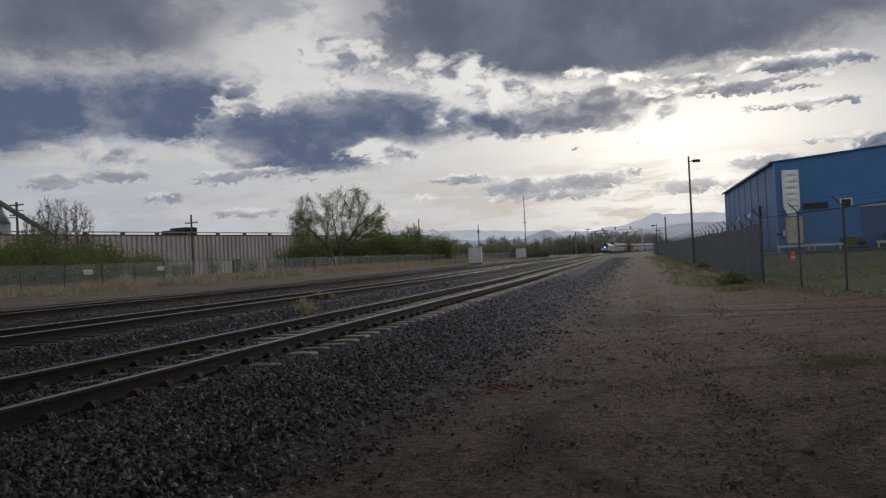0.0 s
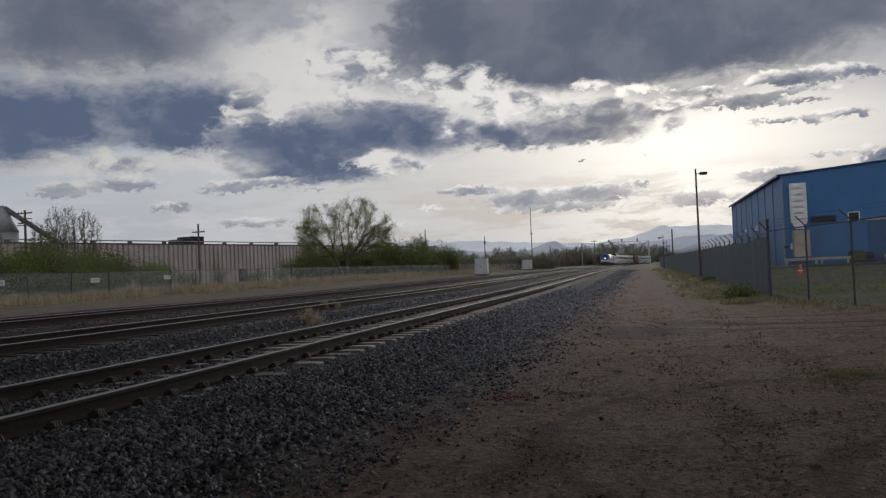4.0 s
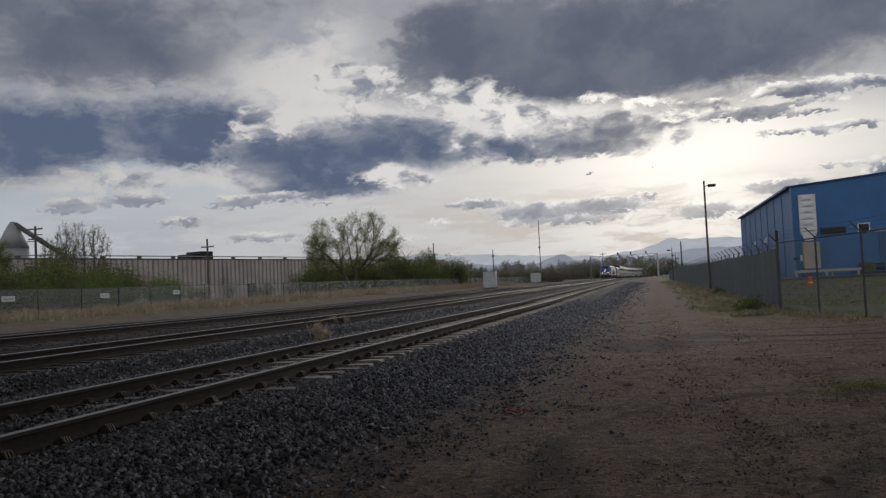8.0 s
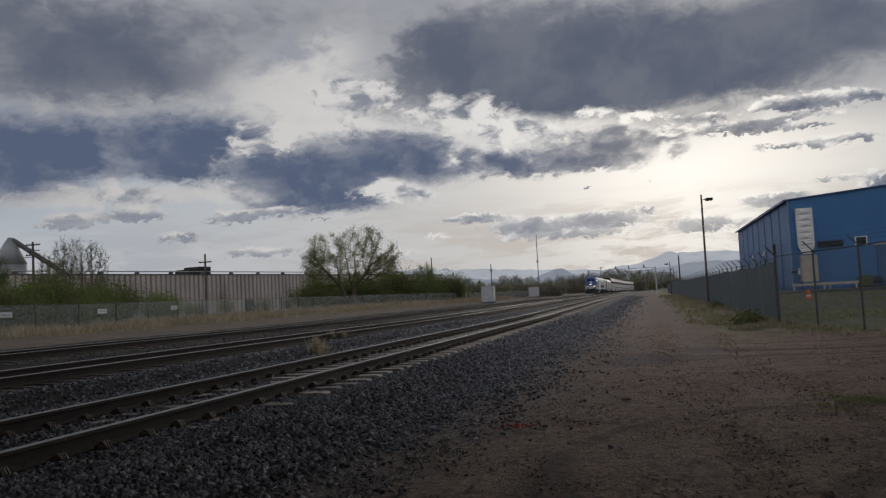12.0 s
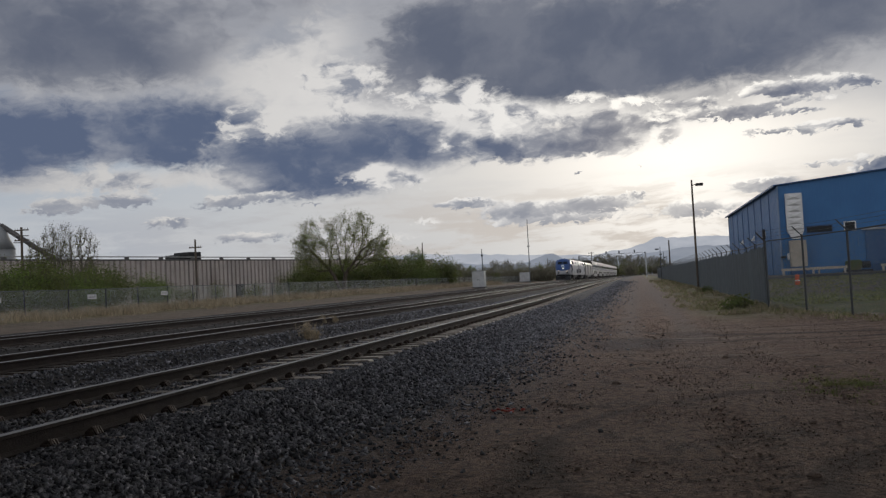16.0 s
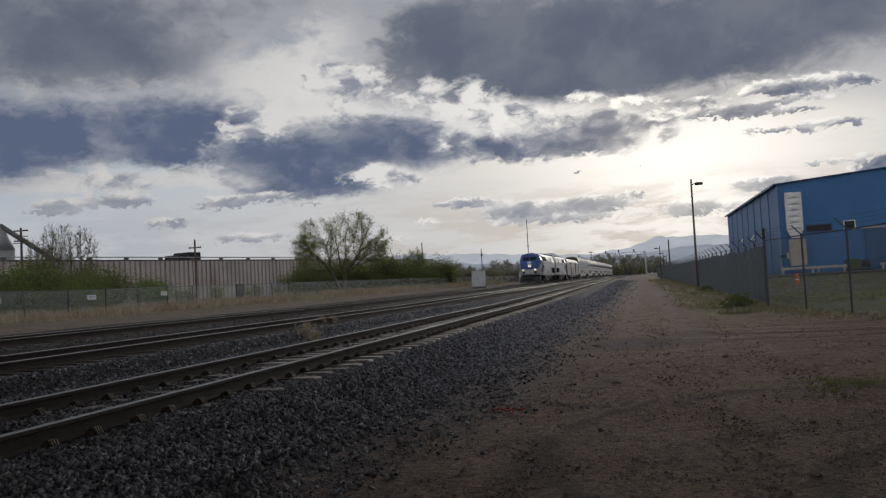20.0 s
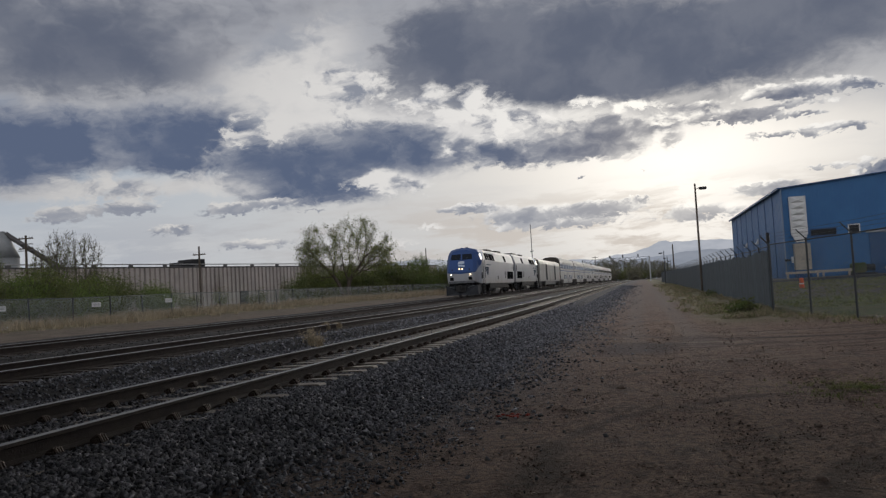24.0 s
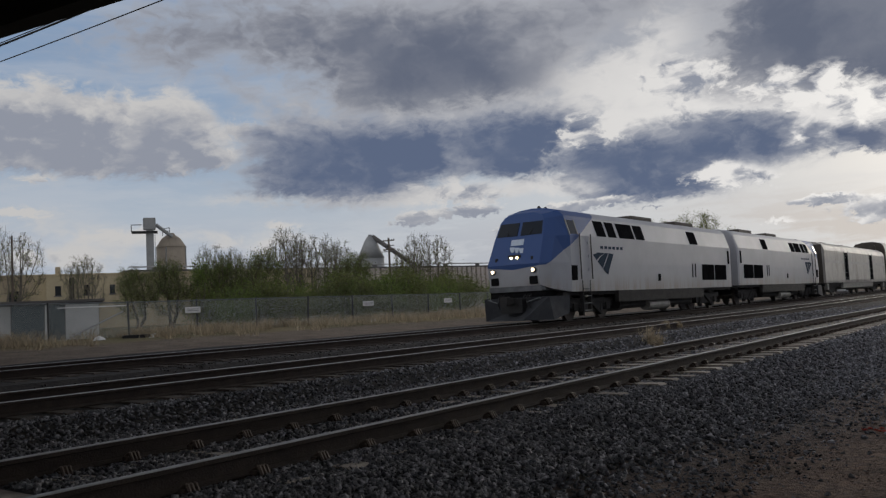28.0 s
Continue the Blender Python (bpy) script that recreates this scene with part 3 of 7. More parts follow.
def ground_material():
    m = bpy.data.materials.new("dirt_grass_and_gravel")
    m.use_nodes = True
    k = Nodes(m.node_tree)
    b = m.node_tree.nodes["Principled BSDF"]
    co = k.n("ShaderNodeTexCoord").outputs["Object"]
    x, y, z = k.xyz(co)
    big = k.noise(co, 0.22, 5, 0.6)
    mid = k.noise(co, 1.3, 6, 0.65)
    grain = k.noise(co, 22, 5, 0.7)
    long_ = k.noise(k.vmath("MULTIPLY", co, (1.6, 0.10, 1)), 1.0, 4, 0.6)
    xw = k.math("ADD", x, k.math("MULTIPLY_ADD", mid, 1.6, -0.8))
    brown = k.mix(k.smooth(big, 0.3, 0.7), (0.195, 0.112, 0.080), (0.255, 0.165, 0.122))
    brown = k.mix(k.smooth(long_, 0.45, 0.7, 0, 0.75), brown, (0.31, 0.215, 0.16))
    brown = k.mix(k.smooth(mid, 0.50, 0.68, 0, 0.85), brown, (0.07, 0.05, 0.041))
    clods = k.noise(co, 7.0, 6, 0.75)
    brown = k.mix(k.smooth(clods, 0.50, 0.57, 0, 0.7), brown, (0.34, 0.225, 0.165))
    brown = k.mix(k.smooth(clods, 0.46, 0.38, 0, 0.85), brown, (0.056, 0.039, 0.032))
    chips = k.noise(k.vmath("MULTIPLY", co, (1.0, 0.8, 1.0)), 17.0, 4, 0.7)
    brown = k.mix(k.smooth(chips, 0.53, 0.60, 0, 0.6), brown, (0.36, 0.26, 0.20))
    brown = k.mix(k.smooth(chips, 0.44, 0.37, 0, 0.7), brown, (0.05, 0.034, 0.028))
    # tyre curves and wheel lines pressed into the dirt
    flat = k.join(x, y)
    for cx, cy, rad, w, amount in ((2.6, 7.8, 3.55, 0.22, 0.6), (5.2, 27.5, 6.6, 0.5, 0.6), (4.9, 28.0, 8.8, 0.5, 0.55), (3.4, 6.0, 2.2, 0.3, 0.6)):
        off = k.math("ABSOLUTE", k.math("SUBTRACT", k.vmath("DISTANCE", flat, (cx, cy, 0)), rad))
        off = k.math("ADD", off, k.math("MULTIPLY_ADD", mid, 0.9, -0.4))
        brown = k.mix(k.smooth(off, w, w * 0.2, 0, amount), brown, (0.060, 0.046, 0.042))
    # where vehicles swing off the lane towards the gate: streaks across, a damp patch
    across = k.noise(k.vmath("MULTIPLY", co, (0.22, 2.4, 1)), 1.0, 5, 0.6)
    swing = k.math("MULTIPLY", k.math("MULTIPLY", k.smooth(y, 14.0, 17.0), k.smooth(y, 28.0, 23.0)), k.smooth(x, -0.4, 1.2))
    brown = k.mix(k.math("MULTIPLY", swing, k.smooth(across, 0.52, 0.66, 0, 0.8)), brown, (0.30, 0.235, 0.19))
    brown = k.mix(k.math("MULTIPLY", swing, k.smooth(across, 0.50, 0.36, 0, 0.85)), brown, (0.055, 0.041, 0.036))
    damp = k.math("ADD", k.vmath("LENGTH", k.vmath("MULTIPLY", k.vmath("SUBTRACT", flat, (-0.2, 19.6, 0)), (0.75, 0.45, 0))), k.math("MULTIPLY_ADD", mid, 0.9, -0.45))
    brown = k.mix(k.smooth(damp, 1.1, 0.3, 0, 0.75), brown, (0.075, 0.068, 0.07))
    damp = k.math("ADD", k.vmath("LENGTH", k.vmath("MULTIPLY", k.vmath("SUBTRACT", flat, (-0.95, 7.0, 0)), (2.6, 0.6, 0))), k.math("MULTIPLY_ADD", mid, 0.9, -0.45))
    brown = k.mix(k.smooth(damp, 1.0, 0.3, 0, 0.65), brown, (0.07, 0.05, 0.042))
    for lx in (-0.35, 1.25):
        off = k.math("ABSOLUTE", k.math("SUBTRACT", k.math("MULTIPLY_ADD", mid, 0.7, x), lx + 0.35))
        brown = k.mix(k.math("MULTIPLY", k.smooth(off, 0.55, 0.1, 0, 0.6), k.smooth(y, 14.0, 26.0)), brown, (0.24, 0.19, 0.168))
    brown = k.mix(k.smooth(y, 24.0, 60.0, 0, 0.65), brown, (0.22, 0.172, 0.152))
    gravel = k.mix(k.smooth(mid, 0.4, 0.6), (0.15, 0.134, 0.13), (0.20, 0.175, 0.162))
    trodden = k.smooth(y, 13.0, 5.0, 0.0, 1.1)
    col = k.mix(k.smooth(k.math("ADD", k.math("MULTIPLY_ADD", big, 1.6, xw), trodden), 0.4, -2.4), brown, gravel)
    # beyond the tracks: pale dirt, then dry grass
    tan = k.mix(k.smooth(mid, 0.35, 0.65), (0.22, 0.175, 0.135), (0.16, 0.125, 0.095))
    straw = k.mix(k.smooth(big, 0.35, 0.65), (0.24, 0.19, 0.11), (0.15, 0.14, 0.07))
    col = k.mix(k.smooth(k.math("MULTIPLY_ADD", mid, 0.5, x), -19.1, -19.5), k.mix(k.smooth(x, -12.5, -14.0), col, (0.052, 0.048, 0.047)), tan)
    col = k.mix(k.smooth(xw, -23.5, -25.5), col, straw)
    far_green = k.mix(k.smooth(mid, 0.4, 0.6), (0.10, 0.105, 0.045), (0.17, 0.145, 0.08))
    col = k.mix(k.smooth(xw, -29, -33), col, far_green)
    # verge and field on the near side
    verge = k.mix(k.smooth(mid, 0.4, 0.62), (0.16, 0.155, 0.075), (0.30, 0.25, 0.175))
    side = k.math("MULTIPLY", k.smooth(xw, 1.4, 3.0), k.smooth(y, 25.0, 33.0))
    col = k.mix(side, col, verge)
    field = k.mix(k.smooth(mid, 0.4, 0.62), (0.11, 0.135, 0.055), (0.17, 0.155, 0.085))
    infield = k.math("MULTIPLY", k.smooth(xw, 5.2, 6.2), k.smooth(k.math("ADD", y, k.math("MULTIPLY", x, 1.4)), 36.0, 38.0))
    col = k.mix(infield, col, field)
    yard = k.math("MULTIPLY", k.smooth(x, 6.0, 7.0), k.smooth(k.math("MULTIPLY_ADD", mid, 3.0, y), 46.0, 48.5))
    col = k.mix(yard, col, k.mix(k.smooth(big, 0.4, 0.6), (0.15, 0.13, 0.115), (0.115, 0.10, 0.09)))
    lane = k.math("MULTIPLY", k.math("MULTIPLY", k.smooth(x, 7.0, 8.0), k.smooth(y, 72.0, 74.0)), k.smooth(y, 84.0, 81.0))
    col = k.mix(lane, col, (0.045, 0.042, 0.042))
    patch = k.noise(k.vmath("ADD", co, (9, 4, 0)), 0.35, 4, 0.6)
    weeds = k.math("MULTIPLY", k.smooth(patch, 0.57, 0.68, 0, 0.7), k.math("MULTIPLY", k.smooth(x, 2.5, 4.5), k.smooth(grain, 0.35, 0.6)))
    col = k.mix(weeds, col, (0.09, 0.10, 0.035))
    far = k.smooth(k.math("ABSOLUTE", x), 120.0, 400.0)
    col = k.mix(far, col, (0.12, 0.115, 0.07))
    col = k.mix(k.math("MULTIPLY", k.smooth(grain, 0.38, 0.62), 0.75), col, k.vmath("MULTIPLY", col, (0.45, 0.45, 0.45)))
    k.put(b.inputs["Base Color"], col)
    b.inputs["Roughness"].default_value = 0.97
    b.inputs["Specular IOR Level"].default_value = 0.2
    bp = k.n("ShaderNodeBump")
    bp.inputs["Strength"].default_value, bp.inputs["Distance"].default_value = 1.0, 0.04
    k.put(bp.inputs["Height"], k.math("ADD", grain, k.math("MULTIPLY", mid, 1.5)))
    k.link(bp.outputs[0], b.inputs["Normal"])
    return m


def axis_steps(breaks):
    out = []
    for a, b, s in breaks:
        n = max(1, round((b - a) / s))
        out += [a + (b - a) * i / n for i in range(n)]
    return out + [breaks[-1][1]]


def build_ground():
    xs = axis_steps([(-4500, -500, 800), (-500, -60, 55), (-60, -30, 3), (-30, -18, 1.0), (-18, -2.7, 0.5), (-2.7, 9, 0.16), (9, 30, 1.0), (30, 100, 10), (100, 500, 100), (500, 4500, 800)])
    ys = axis_steps([(-3000, -100, 600), (-100, -6, 8), (-6, 2, 0.5), (2, 20, 0.16), (20, 60, 0.6), (60, 150, 2.5), (150, 500, 10), (500, 1200, 80), (1200, 4600, 600)])
    # tyre ruts and washed relief in the dirt
    verts = []
    for y in ys:
        for x in xs:
            z = land(x, y)
            if -3 < x < 9.2 and 0 < y < 30:
                z += 0.02 * noise.noise((x * 1.6, y * 1.1, 7)) + 0.008 * noise.noise((x * 7, y * 5, 2))
                for cx in (0.55, 2.15):
                    c = cx + 0.25 * math.sin(y * 0.25)
                    z -= 0.035 * math.exp(-((x - c) / 0.16) ** 2)
            verts.append((x, y, z))
    nx = len(xs)
    faces = [(j * nx + i, j * nx + i + 1, (j + 1) * nx + i + 1, (j + 1) * nx + i) for j in range(len(ys) - 1) for i in range(nx - 1)]
    g = Geo()
    g.v, g.f, g.mi = verts, faces, [0] * len(faces)
    ob = part("ground", g, ground_material(), smooth=True)
    tagged(ob, "brown dirt track with gravel, dry grass and weeds", "ground", kind="structure")


build_ground()


# ---- railway ----
def bed(base, top, half, toe, name, label, mat=BALLAST):
    """A ballast bed with sloping shoulders along a track."""
    ys = axis_steps([(-40, 60, 2), (60, 394, 12), (394, 760, 10)])
    g = Geo()
    prof = [(-toe, -0.55), (-half, 0.0), (-half * 0.5, 0.02), (0, 0.0), (half * 0.5, 0.02), (half, 0.0), (toe, -0.55)]
    for y in ys:
        c = track_x(base, y)
        for dx, dz in prof:
            g.v.append((c + dx, y, top + dz + rise(y)))
    n = len(prof)
    for j in range(len(ys) - 1):
        for i in range(n - 1):
            g.f.append((j * n + i, j * n + i + 1, (j + 1) * n + i + 1, (j + 1) * n + i))
    g.mi = [0] * len(g.f)
    return tagged(part(name, g, mat), label, "ballast", kind="structure")


bed(T1, -0.235, 1.55, 2.75, "ballast_bed_near", "grey crushed-stone ballast bed under the near track")
bed(T2, -0.12, 1.6, 2.5, "ballast_bed_middle", "dark oily ballast bed under the middle track", BALLAST_DARK)
bed(T3, -0.01, 1.7, 2.7, "ballast_bed_far", "dark oily ballast bed under the main track", BALLAST_DARK)

RAIL_PROFILE = [(-0.07, -0.172), (0.07, -0.172), (0.07, -0.160), (0.012, -0.135), (0.010, -0.045), (0.036, -0.036), (0.036, -0.006), (0.028, 0.0),
                (-0.028, 0.0), (-0.036, -0.006), (-0.036, -0.036), (-0.010, -0.045), (-0.012, -0.135), (-0.07, -0.160)]


def rail_geo(base, side, z, y0, y1):
    ys = axis_steps([(y0, 60, 3), (60, 394, 10), (394, y1, 8)])
    g, n = Geo(), len(RAIL_PROFILE)
    for y in ys:
        c = track_x(base, y) + side * 0.755
        g.v += [(c + dx, y, z + dz + rise(y)) for dx, dz in RAIL_PROFILE]
    for j in range(len(ys) - 1):
        for i in range(n):
            g.f.append((j * n + i, j * n + (i + 1) % n, (j + 1) * n + (i + 1) % n, (j + 1) * n + i))
            g.mi.append(1 if i in (6, 7, 8) else 0)
    return g


def build_track(base, z, y1, head, label, tie_mat, spacing, tie_half, n_parts, clips):
    track = tagged(thing("railway_track", label, "railway track", "railway tracks"), kind="structure")
    for side in (-1, 1):
        part("rail", rail_geo(base, side, z, -40, y1), (STEEL_RAIL, head), track, "rusty steel rail with a worn bright head")
    zt = z - 0.172
    g = Geo()
    g.ring([(-tie_half, -0.2), (tie_half, -0.2), (tie_half, -0.02), (tie_half - 0.03, 0.0), (-tie_half + 0.03, 0.0), (-tie_half, -0.02)], -0.115, 0.115)
    tie = g.mesh("tie", tie_mat)
    c = Geo()
    for s in (-1, 1):
        c.box(s * 0.115 - 0.04, s * 0.115 + 0.04, -0.06, 0.06, 0.0, 0.045, bevel=0.012)
        for k in (-0.035, 0.0, 0.035):
            c.tube((s * 0.085, k, 0.04), (s * 0.15, k, 0.075), 0.017, n=6)
            c.tube((s * 0.15, k, 0.075), (s * 0.185, k, 0.01), 0.017, n=6)
    clip = c.mesh("rail_clip", CLIP_STEEL)
    rest = Geo()
    i, y = 0, -3.0
    rng = random.Random(int(-base * 10))
    while y < 260:
        x, zz = track_x(base, y), zt + rise(y) + rng.uniform(-0.012, 0.004)
        if i < n_parts:
            t = share("tie", tie, track, pose(x + rng.uniform(-0.03, 0.03), y, zz, rng.uniform(-1, 1), 0, rng.uniform(-1, 1)))
            if clips and y < 45:
                for side in (-1, 1):
                    share("rail_clip", clip, t, pose(side * 0.755, 0, 0.002) @ Matrix.Diagonal((0.98, 0.9, 0.9, 1)))
        else:
            rest.box(x - tie_half, x + tie_half, y - 0.115, y + 0.115, zz - 0.2, zz)
        i, y = i + 1, y + spacing
    if rest.f:
        tagged(part("distant_ties", rest, tie_mat, track), kind="stuff")
    return track


build_track(T1, 0.0, 560, RAIL_HEAD, "near railway track on pale weathered concrete ties with spring clips", CONCRETE_TIE, 0.585, 1.29, 290, True)
build_track(T2, 0.09, 480, RAIL_DULL, "middle railway track on dark wooden ties", WOOD_TIE, 0.5, 1.29, 150, False)
build_track(T3, 0.2, 760, RAIL_HEAD, "main railway track on dark wooden ties", WOOD_TIE, 0.5, 1.29, 200, False)


# ---- train ----
def panel(g, pts, lift=0.012):
    """A thin raised plate over the polygon pts (in order seen from outside)."""
    pts = [Vector(p) for p in pts]
    nrm = (pts[1] - pts[0]).cross(pts[2] - pts[0]).normalized()
    n = len(pts)
    v = [p - nrm * 0.01 for p in pts] + [p + nrm * lift for p in pts]
    f = [tuple(range(n))[::-1], tuple(range(n, 2 * n))] + [(i, (i + 1) % n, n + (i + 1) % n, n + i) for i in range(n)]
    g.add(v, f)
    return g


def livery(name, blue):
    """Silver-grey body paint, with the blue cab of the engines."""
    m = bpy.data.materials.new(name)
    m.use_nodes = True
    k = Nodes(m.node_tree)
    b = m.node_tree.nodes["Principled BSDF"]
    co = k.n("ShaderNodeTexCoord").outputs["Object"]
    x, y, z = k.xyz(co)
    n1, n2 = k.noise(co, 0.8, 5, 0.6), k.noise(co, 25, 3, 0.6)
    col = k.mix(k.smooth(n1, 0.3, 0.7), (0.365, 0.372, 0.405), (0.325, 0.332, 0.36))
    drips = k.noise(k.vmath("MULTIPLY", co, (1, 2.2, 0.25)), 1.5, 5, 0.65)
    dirt = k.math("MULTIPLY", k.smooth(z, 1.9, 1.0), k.smooth(drips, 0.38, 0.62, 0.15, 0.75))
    col = k.mix(dirt, col, (0.24, 0.20, 0.145))
    if blue:
        # blue nose, its lower edge sweeps up and back along the side
        edge = k.math("MAXIMUM", 2.06, k.math("MULTIPLY_ADD", k.math("ADD", y, 9.9), 0.50, 2.06))
        inside = k.math("SUBTRACT", z, edge)
        dip = k.math("MULTIPLY", k.math("ABSOLUTE", x), 0.10)
        f = k.math("MULTIPLY", k.smooth(k.math("SUBTRACT", inside, dip), -0.105, -0.095), k.smooth(y, -6.0, -6.02))
        col = k.mix(f, col, (0.016, 0.058, 0.20))
    col = k.mix(k.math("MULTIPLY", n2, 0.2), col, k.vmath("MULTIPLY", col, (0.7, 0.7, 0.7)))
    k.put(b.inputs["Base Color"], col)
    b.inputs["Roughness"].default_value = 0.5
    b.inputs["Metallic"].default_value = 0.05
    return m


ENGINE_PAINT = livery("engine_paint", True)
CAR_PAINT = material("stainless_car_side", (0.42, 0.40, 0.375), (0.35, 0.335, 0.315), 1.2, 0.52, 0.25, 0.03, 30, c3=(0.22, 0.20, 0.17))
CAR_ROOF = material("pale_car_roof", (0.42, 0.41, 0.40), (0.34, 0.33, 0.32), 0.8, 0.65, 0.1, 0.05, 20)
CAR_END = material("grimy_car_end", (0.05, 0.042, 0.036), (0.075, 0.062, 0.052), 2, 0.7, 0.2, 0.1, 20)
UNDER = material("grimy_underframe", (0.026, 0.025, 0.026), (0.042, 0.039, 0.038), 3, 0.8, 0.3, 0.3, 30)
BEAM = material("grey_nose_beam", (0.16, 0.165, 0.18), (0.10, 0.105, 0.115), 3, 0.7, 0, 0.1, 30)
PILOT = material("dark_grey_pilot", (0.045, 0.048, 0.056), (0.06, 0.063, 0.07), 2, 0.7, 0.0, 0.1, 30, spec=0.1)
TANK = material("dusty_steel_tank", (0.26, 0.25, 0.24), (0.19, 0.185, 0.175), 3, 0.6, 0.3, 0.1, 30)
LOUVRE = material("black_louvre", (0.010, 0.010, 0.011), (0.016, 0.016, 0.017), 3, 0.7, 0.0, 0.2, 40, spec=0.0)
STRIPE_BLUE = material("blue_stripe", (0.022, 0.05, 0.14), (0.028, 0.06, 0.16), 2, 0.45, 0, 0, 20)
LOGO_GREY = material("slate_blue_marking", (0.022, 0.042, 0.07), (0.03, 0.05, 0.08), 3, 0.7, 0, 0, 20, spec=0.05)
WHEEL_STEEL = material("worn_wheel_steel", (0.09, 0.075, 0.065), (0.13, 0.11, 0.10), 5, 0.5, 0.6, 0.1, 40)
LAMP_ON = glow_material("lit_headlight", (1.0, 0.70, 0.36), 10.0)
DITCH_ON = glow_material("lit_ditch_light", (1.0, 0.80, 0.55), 6.0)
MARKER = material("amber_lens", (0.5, 0.22, 0.06), (0.4, 0.18, 0.05), 6, 0.3, 0, 0, 30)

# half outline of the engine's body: (half width, height)
SIDE = [(1.50, 1.08), (1.53, 2.15), (1.53, 3.16), (1.30, 3.92), (1.10, 4.14), (0.55, 4.27)]


def wheelset_mesh(r, name):
    g = Geo()
    g.tube((-0.75, 0, 0), (0.75, 0, 0), 0.085, n=10)
    for s in (-1, 1):
        g.tube((s * 0.70, 0, 0), (s * 0.80, 0, 0), r, n=28)
        g.tube((s * 0.665, 0, 0), (s * 0.70, 0, 0), r + 0.028, n=28)
        g.tube((s * 0.80, 0, 0), (s * 0.815, 0, 0), r * 0.72, n=28)
        g.tube((s * 0.80, 0, 0), (s * 0.84, 0, 0), r * 0.3, n=16)
        for i in range(6):
            w = i * math.pi / 3
            g.tube((s * 0.81, math.cos(w) * r * .52, math.sin(w) * r * .52), (s * 0.823, math.cos(w) * r * .52, math.sin(w) * r * .52), r * 0.1, n=8)
    return g.mesh(name, WHEEL_STEEL)


WHEEL_BIG = wheelset_mesh(0.508, "wheelset")
WHEEL_CAR = wheelset_mesh(0.457, "wheelset")


def add_truck(parent, y, base, r, wheel, heavy):
    g = Geo()
    for s in (-1, 1):
        x0, x1 = (s * 0.92, s * 1.08) if s > 0 else (s * 1.08, s * 0.92)
        g.box(x0, x1, -base / 2 - 0.55, base / 2 + 0.55, r + 0.10, r + 0.34, bevel=0.03)
        g.box(x0, x1, -base / 2 + 0.45, base / 2 - 0.45, r - 0.22, r + 0.14, bevel=0.03)
        for w in (-base / 2, base / 2):
            g.box(x0 - 0.03, x1 + 0.03, w - 0.17, w + 0.17, r - 0.17, r + 0.17, bevel=0.04)
            for q in (-0.33, 0.33):
                g.turned([(0.09, 0.0), (0.105, 0.04), (0.085, 0.08), (0.105, 0.12), (0.085, 0.16), (0.1, 0.2)], ((x0 + x1) / 2, w + q, r - 0.05), n=8)
        if heavy:
            g.tube((s * 1.12, -0.5, r + 0.3), (s * 1.16, 0.45, r - 0.25), 0.05, n=8)
            for w in (-base / 2 + 0.62, base / 2 - 0.62):
                g.box(x0 - 0.02, x1 + 0.02, w - 0.06, w + 0.06, r - 0.35, r + 0.1, bevel=0.02)
    g.box(-1.0, 1.0, -0.35, 0.35, r + 0.02, r + 0.42, bevel=0.05)
    t = part("truck", g, UNDER, parent, "grimy black wheel truck")
    t.matrix_basis = pose(0, y, 0)
    sets = []
    for w in (-base / 2, base / 2):
        sets.append(share("wheelset", wheel, t, pose(0, w, r)))
    return sets


def coupler(parent, y, s):
    g = Geo()
    g.box(-0.11, 0.11, min(y, y + s * 0.55), max(y, y + s * 0.55), 0.72, 0.95, bevel=0.03)
    g.box(-0.17, 0.13, min(y + s * 0.5, y + s * 0.78), max(y + s * 0.5, y + s * 0.78), 0.66, 1.0, bevel=0.05)
    return part("coupler", g, UNDER, parent, "knuckle coupler")


def side_pts(s, y0, y1, z0, z1):
    """Corners of a rectangle on the sloping or upright engine side."""
    def x_at(z):
        for (xa, za), (xb, zb) in zip(SIDE, SIDE[1:]):
            if za <= z <= zb:
                return xa + (xb - xa) * (z - za) / (zb - za)
        return SIDE[0][0]
    a, b = s * x_at(z0), s * x_at(z1)
    pts = [(a, y0, z0), (a, y1, z0), (b, y1, z1), (b, y0, z1)]
    return pts if s > 0 else pts[::-1]


